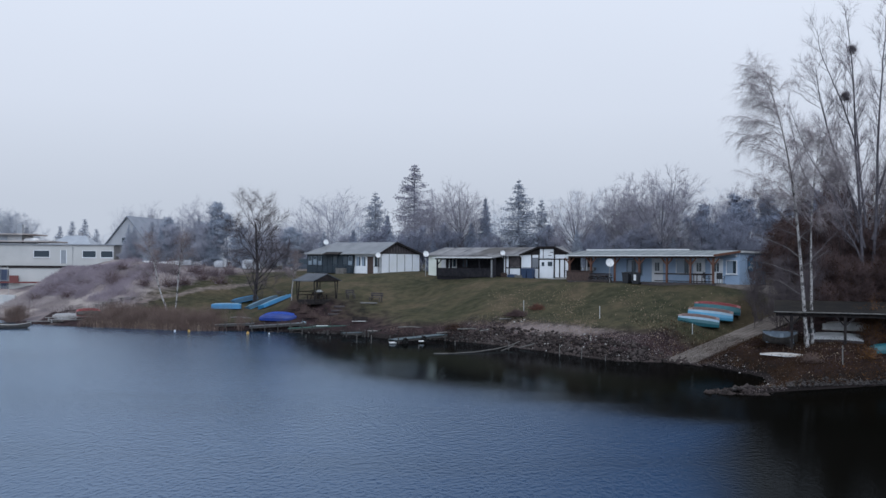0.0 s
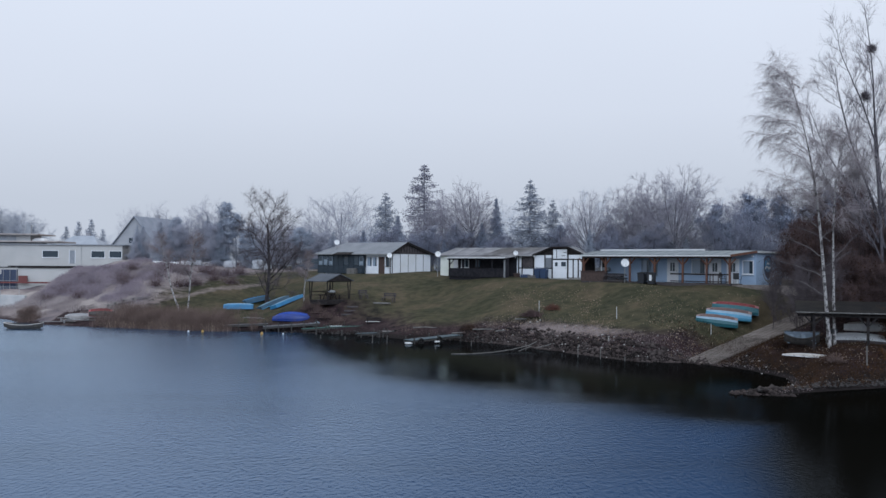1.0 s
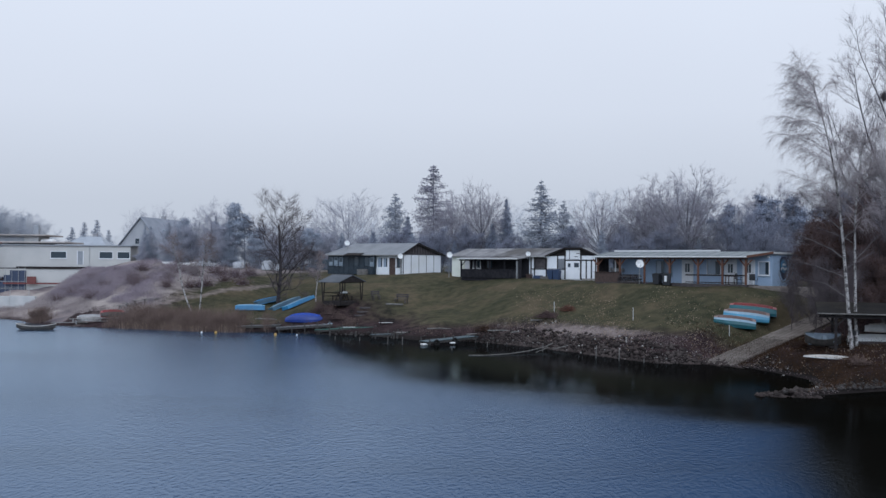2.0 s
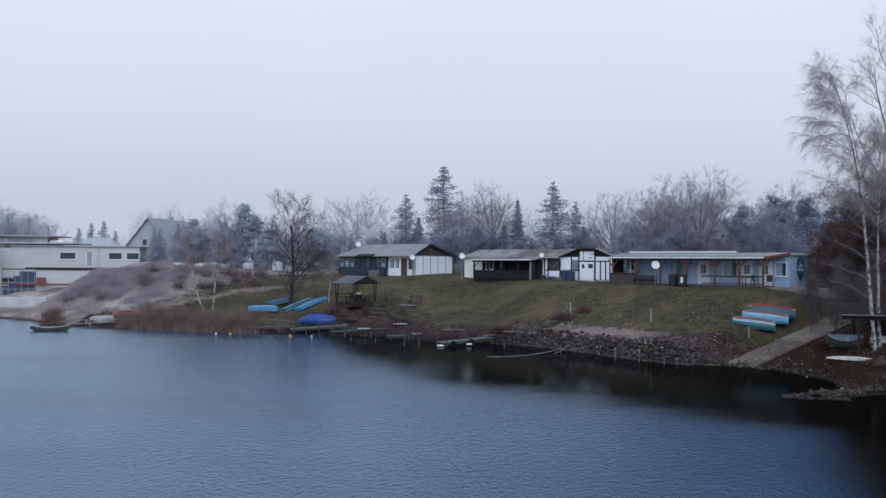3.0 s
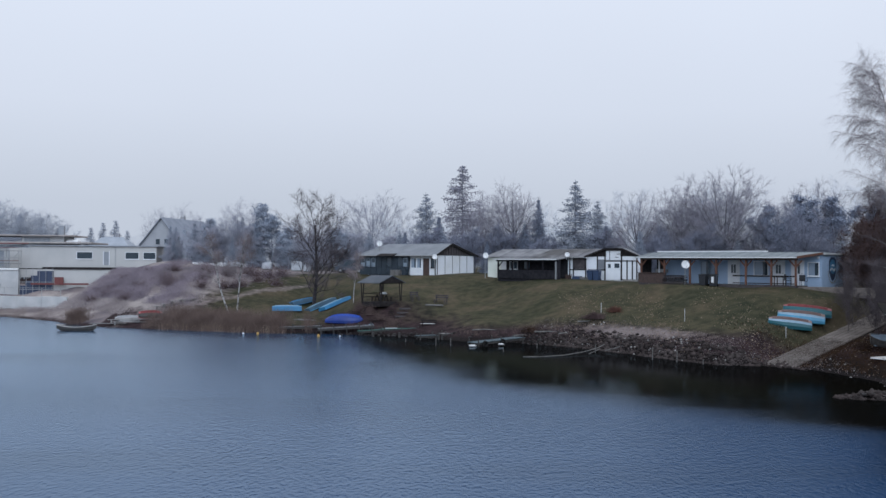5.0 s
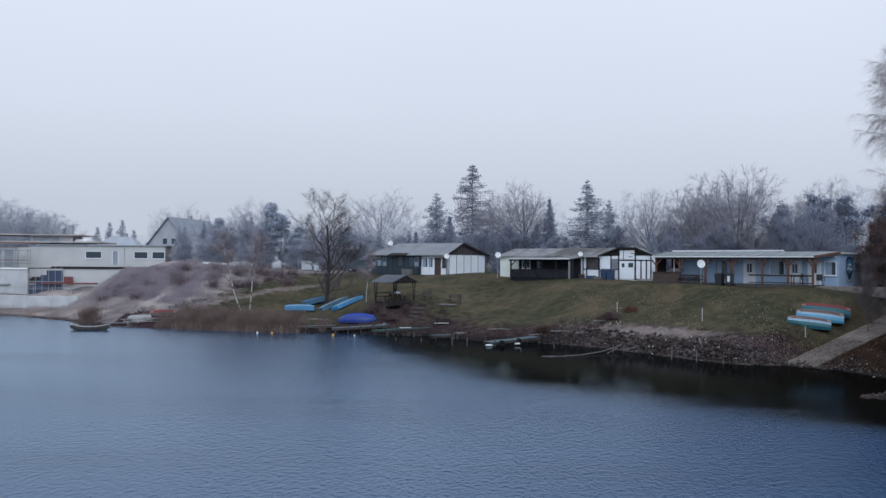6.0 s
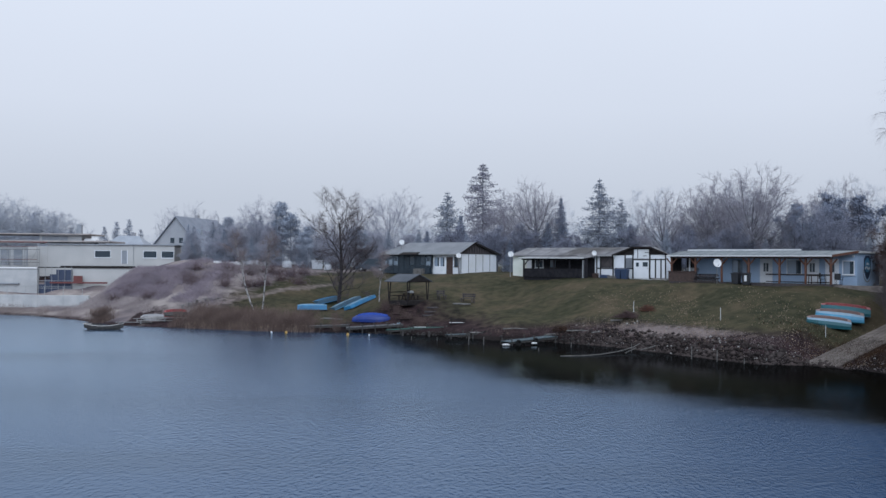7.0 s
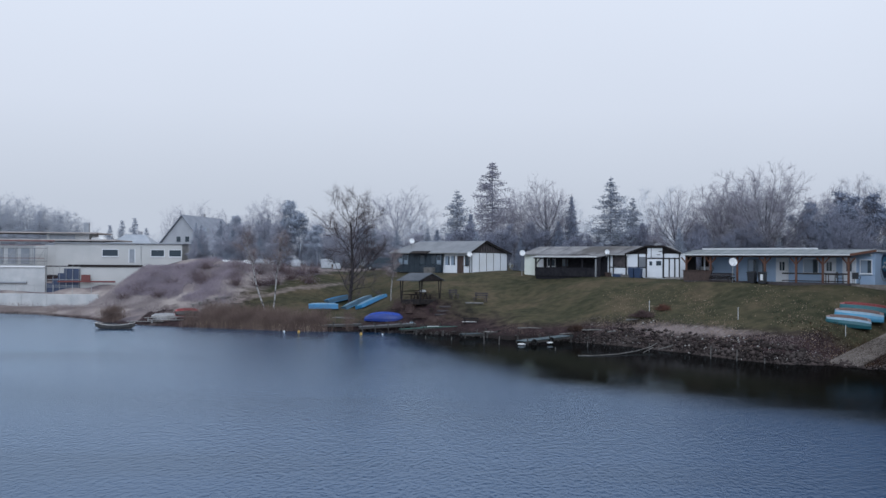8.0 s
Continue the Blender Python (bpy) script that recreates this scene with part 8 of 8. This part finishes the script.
def site_walls():
    w = thing("terrace_wall", -79, 138.5, 1.0, 4.0, "pale concrete terrace wall of the building site", "wall", kind="structure")
    part("upper_wall", Shape().box(-16, 0, -1.0, 8.6, 0.5, 4.2), "renderdark", w)
    part("upper_wall", Shape().box(13.6, 0.3, -1.0, 23, 0.8, 4.35), "render", w)
    part("coping", Shape().box(-16, -0.2, 4.2, 8.6, 0.6, 4.45, 0.05), "plastic_white", w, "pale frosted coping")
    part("coping", Shape().box(8.6, 0.1, 4.35, 23, 0.9, 4.5, 0.02), "darktimber", w)
    part("ledge", Shape().box(-16, -0.4, 1.9, 6.0, 0.0, 2.1), "tile", w)
    # stepped dark glazing in the cut
    for k, (x0, x1, z1) in enumerate(((8.7, 9.6, 1.9), (9.6, 10.4, 2.6), (10.4, 11.3, 3.4), (11.3, 13.6, 4.1))):
        g = part("dark_hoarding", Shape().box(x0, 0.1, -1.0, x1, 0.3, z1), "netblue", w, "dark blue hoarding net")
        for q in range(3):
            part("net_seam", Shape().box(x0, 0.05, 0.2 + q * 1.1, x1, 0.095, 0.27 + q * 1.1), "metal", g)
    for q in range(6):
        part("scaffold_pole", Shape().bar((8.9 + q * 0.95, -0.3, -1.0), (8.9 + q * 0.95, -0.3, 4.6), 0.035), "metal", w)
    part("red_beam", Shape().box(10.6, -0.6, 2.05, 19.0, -0.45, 2.3, 0.02), "rust", w, "red steel beam")
    part("red_beam", Shape().box(14.0, -0.5, 2.3, 15.3, -0.3, 3.2, 0.02), "rust", w)
    part("block", Shape().box(13.4, -1.4, -1.0, 15.5, -0.7, 1.2, 0.03), "render", w)
    q = thing("quay_wall", -82, 122.5, 0.35, -12, "low pale concrete quay wall at the water", "wall", kind="structure")
    for i in range(8):
        part("quay_panel", Shape().box(i * 3.6, 0, -0.6, i * 3.6 + 3.57, 0.35, 1.75 + 0.05 * (i % 2), 0.03), "renderdark", q)
    for i in range(11):
        part("fence_post", Shape().bar((i * 2.7 + 0.5, 0.6, 0.5), (i * 2.7 + 0.5, 0.6, 2.9), 0.03), "metal", q)
    part("fence_rail", Shape().bar((0.5, 0.6, 2.85), (27.5, 0.6, 2.85), 0.02), "metal", q)


M["brown_slab"] = mat("brownish_concrete", (0.30, 0.27, 0.26), (0.40, 0.36, 0.34), 1.0, 0.9, 0, 0.2, 20)
site_house()
site_walls()


def far_house(name, x, y, z, rz, L, W, wall_h, ridge_h, hip, wall_m, roof_m, label):
    h = thing(name, x, y, z, rz, label, "house", "distant houses")
    part("wall", Shape().box(0, 0, -1, L, W, wall_h), wall_m, h)
    e = 0.5
    r = Shape()
    a, b, c, d = (-e, -e, wall_h - 0.2), (L + e, -e, wall_h - 0.2), (L + e, W + e, wall_h - 0.2), (-e, W + e, wall_h - 0.2)
    p, q = (hip, W / 2, ridge_h), (L - hip, W / 2, ridge_h)
    r.slab([a, b, q, p], 0.2).slab([c, d, p, q], 0.2).slab([b, c, q], 0.2).slab([d, a, p], 0.2)
    part("roof", r, roof_m, h)
    n = max(2, int(L / 4))
    for i in range(n):
        window(h, (i + 0.3) * L / n, wall_h * 0.4, 1.2, 1.2, -0.01, 1)
    part("chimney", Shape().box(L * 0.55, W * 0.55, ridge_h - 1.5, L * 0.55 + 0.7, W * 0.55 + 0.7, ridge_h + 0.6, 0.02), "brickhaze", h)
    return h


# misty houses: haze put into the wall, roof and chimney colours
M["wallhaze"] = mat("haze_tinted_wall", (0.33, 0.345, 0.375), (0.42, 0.435, 0.46), 0.5, 0.9, 0, 0.2, 12)
M["roofhaze"] = mat("haze_tinted_roof_tiles", (0.215, 0.235, 0.28), (0.27, 0.29, 0.335), 0.7, 0.9, 0, 0.3, 10)
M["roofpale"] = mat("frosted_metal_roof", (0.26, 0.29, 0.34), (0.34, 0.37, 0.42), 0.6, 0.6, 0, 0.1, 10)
M["brickhaze"] = mat("haze_tinted_brick", (0.27, 0.27, 0.29), (0.34, 0.34, 0.36), 0.8, 0.9, 0, 0.3, 10)


def gable_house(x, y, z, rz, L, W, wall_h, ridge_h):
    """A steep-roofed house whose gable looks down the lake: ridge along local x, gable at x = 0."""
    h = thing("gabled_house", x, y, z, rz, "steep-roofed house dim in the mist", "house", "distant houses")
    part("wall", Shape().box(0, 0, -1, L, W, wall_h), "walldim", h)
    g = Shape().plate([(0, wall_h), (W, wall_h), (W / 2, ridge_h - 0.15)], 0.02, 0.3)
    g.v = [(yy, xx, zz) for xx, yy, zz in g.v]
    part("gable", g, "walldim", h)
    e = 0.55
    drop = e * (ridge_h - wall_h) / (W / 2)
    part("roof", Shape().slab([(-e, -e, wall_h - drop), (L + e, -e, wall_h - drop), (L + e, W / 2, ridge_h), (-e, W / 2, ridge_h)], 0.22), "roofhaze", h)
    part("roof", Shape().slab([(L + e, W + e, wall_h - drop), (-e, W + e, wall_h - drop), (-e, W / 2, ridge_h), (L + e, W / 2, ridge_h)], 0.22), "roofhaze", h)
    for zz in (1.0, 4.6):
        for yy in ((2.2, 5.0, 7.8) if zz < 2 else (4.0, 6.0)):
            w = part("window", Shape().box(-0.06, yy, zz, 0.0, yy + 1.1, zz + 1.3), "wallhaze", h)
            part("pane", Shape().box(-0.08, yy + 0.09, zz + 0.09, -0.062, yy + 1.01, zz + 1.21), "glass", w)
    for i in range(3):
        window(h, 2.0 + i * 4.2, 1.0, 1.3, 1.3, -0.01, 1)
    part("skylight", Shape().box(5.0, W * 0.22, wall_h + (ridge_h - wall_h) * 0.44, 6.2, W * 0.30, wall_h + (ridge_h - wall_h) * 0.62, 0.05), "roofpale", h)
    part("chimney", Shape().box(L * 0.55, W * 0.52, ridge_h - 1.2, L * 0.55 + 0.8, W * 0.52 + 0.8, ridge_h + 0.7, 0.02), "brickhaze", h)
    return h


# lightened likewise: this wall's haze lies in its colour
M["walldim"] = mat("haze_tinted_render", (0.35, 0.36, 0.385), (0.40, 0.41, 0.435), 0.5, 0.9, 0, 0.2, 12)
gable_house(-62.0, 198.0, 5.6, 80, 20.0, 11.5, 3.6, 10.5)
far_house("small_house", -73.2, 174, 6.0, 4, 6.6, 6.0, 3.6, 5.2, 1.4, "wallhaze", "roofpale", "small house with frosted roof in the mist")
far_house("small_house", -41.0, 186, 5.6, 0, 9.0, 6.0, 3.0, 5.2, 1.0, "wallhaze", "roofpale", "low house with frosted roof behind the pines")
far_house("small_house", -29.5, 190, 5.6, 0, 8.0, 6.0, 3.2, 5.6, 1.0, "wallhaze", "roofpale", "low house with frosted roof behind the pines")
lw = thing("low_wall", -47.5, 140.5, 5.7, 2, "low whitewashed wall with frost on it", "wall", kind="structure")
for i in range(7):
    part("wall_panel", Shape().box(i * 2.1, 0, -0.9, i * 2.1 + 2.06, 0.3, 0.72 + 0.12 * (i % 2), 0.05), "plastic_white", lw)
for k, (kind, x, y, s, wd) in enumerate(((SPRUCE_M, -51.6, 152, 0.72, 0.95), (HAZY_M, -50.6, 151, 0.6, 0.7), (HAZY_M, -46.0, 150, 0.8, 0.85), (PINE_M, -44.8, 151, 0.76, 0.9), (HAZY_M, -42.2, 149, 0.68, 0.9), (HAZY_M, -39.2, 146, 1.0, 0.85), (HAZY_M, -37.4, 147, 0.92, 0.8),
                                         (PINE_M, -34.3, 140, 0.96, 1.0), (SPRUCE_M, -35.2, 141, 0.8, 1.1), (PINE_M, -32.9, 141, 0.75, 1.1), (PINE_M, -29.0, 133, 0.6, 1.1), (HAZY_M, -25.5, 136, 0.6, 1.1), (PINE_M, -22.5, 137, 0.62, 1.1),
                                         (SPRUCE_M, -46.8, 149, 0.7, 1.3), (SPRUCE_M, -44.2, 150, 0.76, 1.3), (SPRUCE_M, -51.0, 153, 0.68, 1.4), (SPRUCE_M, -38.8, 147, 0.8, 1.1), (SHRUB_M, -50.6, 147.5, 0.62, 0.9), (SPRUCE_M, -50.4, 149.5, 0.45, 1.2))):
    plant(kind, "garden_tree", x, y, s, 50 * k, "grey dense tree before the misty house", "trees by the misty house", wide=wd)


def car(x, y, z, rz, m, label, L=4.3, W=1.75, H=1.5, van=False):
    c = thing("parked_car", x, y, z, rz, label, "car", "parked cars")
    if van:
        prof = [(-L / 2, 0.35), (L / 2, 0.35), (L / 2, 0.95), (L / 2 - 0.5, 1.15), (L / 2 - 1.2, H), (-L / 2, H)]
        glass = [(L / 2 - 0.62, 1.12), (L / 2 - 1.22, H - 0.1), (L / 2 - 2.0, H - 0.1), (L / 2 - 2.0, 1.12)]
    else:
        prof = [(-L / 2, 0.35), (L / 2, 0.35), (L / 2, 0.75), (L / 2 - 0.2, 0.85), (L / 2 - 1.1, 0.95), (L / 2 - 1.75, H), (-L / 2 + 0.8, H), (-L / 2 + 0.15, 0.95), (-L / 2, 0.85)]
        glass = [(L / 2 - 1.25, 0.97), (L / 2 - 1.78, H - 0.08), (-L / 2 + 0.85, H - 0.08), (-L / 2 + 0.4, 0.97)]
    body = part("body", Shape().plate(prof, -W / 2, W / 2), m, c)
    for sy in (-1, 1):
        part("side_window", Shape().plate(glass, sy * (W / 2 + 0.002), sy * (W / 2 + 0.012)), "glass", body)
        for sx in (-1, 1):
            w = part("wheel", Shape().bar((sx * L * 0.31, sy * (W / 2 - 0.12), 0.32), (sx * L * 0.31, sy * (W / 2 + 0.03), 0.32), 0.32, 0.32, 16), "rubber", c)
            part("rim", Shape().bar((sx * L * 0.31, sy * (W / 2 + 0.03), 0.32), (sx * L * 0.31, sy * (W / 2 + 0.045), 0.32), 0.19, 0.19, 12), "metal", w)
        part("headlight", Shape().box(L / 2 - 0.02, sy * W * 0.36 - 0.15, 0.62, L / 2 + 0.02, sy * W * 0.36 + 0.15, 0.76), "glass", c)
    part("bumper", Shape().box(L / 2 - 0.05, -W / 2 + 0.05, 0.35, L / 2 + 0.08, W / 2 - 0.05, 0.58, 0.03), "plastic_dark", c)
    return c


car(-19.6, 129.3, zat(-19.6, 129.3), 170, "carblue", "dark blue off-road car parked behind the lawn", 4.4, 1.8, 1.75)
car(-15.2, 127.5, zat(-15.2, 127.5), 10, "cardark", "dark parked car beside the veranda", 4.2)
for x, y, w, hh, lab in ((-31.6, 130.5, 1.2, 0.95, "small white container behind the lawn"), (-27.1, 128.5, 1.4, 1.25, "white sheeted stack behind the lawn"), (-25.6, 128.2, 1.0, 0.75, "low white sheeted stack behind the lawn"), (-36.4, 131.0, 1.7, 0.7, "heap of frosted boards on the heath")):
    st = thing("sheeted_stack", x, y, zat(x, y), 6, lab, "stack", "white stacks")
    part("sheet", Shape().box(-w / 2, -0.5, 0.12, w / 2, 0.5, hh, 0.03).box(-w * 0.3, -0.35, hh * 0.8, w * 0.38, 0.4, hh + 0.1, 0.03), "carwhite", st)
    part("pallet", Shape().box(-w / 2 - 0.05, -0.52, -0.1, w / 2 + 0.05, 0.52, 0.11), "greywood", st)

# ---- loose things on the far shore ----
for k, (x, y, L, rz) in enumerate(((-40.6, 94.6, 3.6, 4), (-38.4, 94.3, 3.4, 10), (-36.4, 94.6, 2.8, 16), (-39.6, 95.4, 2.6, 30), (-36.2, 98.9, 2.6, 55), (-35.7, 99.7, 2.8, 58), (-35.1, 100.7, 3.0, 60), (-34.6, 101.7, 2.6, 62))):
    single("board", Shape().box(-L / 2, -0.16, 0, L / 2, 0.16, 0.06, 0.006).box(-L / 2 + 0.3, -0.1, -0.3, -L / 2 + 0.42, 0.1, 0).box(L / 2 - 0.42, -0.1, -0.3, L / 2 - 0.3, 0.1, 0), "greyplank", x, y, max(zat(x, y), 0.1) + 0.22, rz, "pale grey plank of the landing lying on the shore", "board", "shore boards")
for k, (x, y, L, rz) in enumerate(((2.4, 79.6, 2.6, -6), (0.2, 80.6, 1.8, 12), (-3.0, 82.4, 2.2, 8), (3.6, 78.4, 1.4, 30))):
    single("driftwood", Shape().bar((-L / 2, 0, 0.08), (0, 0.06, 0.12), 0.06, 0.05, 7).bar((0, 0.06, 0.12), (L / 2, -0.05, 0.06), 0.05, 0.03, 7), "greywood", x, y, max(0.1, zat(x, y)), rz, "pale driftwood branch on the bank", "driftwood", "driftwood")


# ---- the slipway of concrete grid slabs ----
def slipway():
    ux, uy = SLIP_B[0] - SLIP_A[0], SLIP_B[1] - SLIP_A[1]
    L = math.hypot(ux, uy)
    tilt = math.degrees(math.atan(0.215))
    r = new("slipway")
    r.matrix_basis = pose(SLIP_A[0], SLIP_A[1], 0.04, 0, 0, math.degrees(math.atan2(uy, ux))) @ pose(0, 0, 0, 0, -tilt, 0)
    tagged(r, "slipway of grey concrete grid slabs into the lake", "slipway", kind="structure")
    L = L / math.cos(radians(tilt))
    part("bed", Shape().box(-0.6, -1.28, -0.5, L, 1.28, -0.045), "stone", r)
    grid = Shape()
    for i in range(3):                                           # one slab: three bars each way
        grid.box(-0.29, -0.2 + i * 0.17, -0.05, 0.29, -0.14 + i * 0.17, 0.0)
    for i in range(4):
        grid.box(-0.29 + i * 0.175, -0.2, -0.05, -0.235 + i * 0.175, 0.2, 0.0)
    gm = grid.mesh("grid_slab")
    gm.materials.append(M["paver"])
    full = Shape().box(-0.295, -0.2, -0.06, 0.295, 0.2, 0.0, 0.012).mesh("slab")
    full.materials.append(M["paver"])
    rr = random.Random(3)
    for i in range(int((L + 0.6) / 0.6)):
        s = -0.3 + i * 0.6
        for j in range(6):
            ob = new("slab", gm if s < 6.5 else full)
            ob.parent = r
            ob.matrix_basis = pose(s, -1.025 + j * 0.41, rr.uniform(-0.01, 0.012), rr.uniform(-1, 1), rr.uniform(-1, 1), rr.uniform(-0.8, 0.8))


slipway()

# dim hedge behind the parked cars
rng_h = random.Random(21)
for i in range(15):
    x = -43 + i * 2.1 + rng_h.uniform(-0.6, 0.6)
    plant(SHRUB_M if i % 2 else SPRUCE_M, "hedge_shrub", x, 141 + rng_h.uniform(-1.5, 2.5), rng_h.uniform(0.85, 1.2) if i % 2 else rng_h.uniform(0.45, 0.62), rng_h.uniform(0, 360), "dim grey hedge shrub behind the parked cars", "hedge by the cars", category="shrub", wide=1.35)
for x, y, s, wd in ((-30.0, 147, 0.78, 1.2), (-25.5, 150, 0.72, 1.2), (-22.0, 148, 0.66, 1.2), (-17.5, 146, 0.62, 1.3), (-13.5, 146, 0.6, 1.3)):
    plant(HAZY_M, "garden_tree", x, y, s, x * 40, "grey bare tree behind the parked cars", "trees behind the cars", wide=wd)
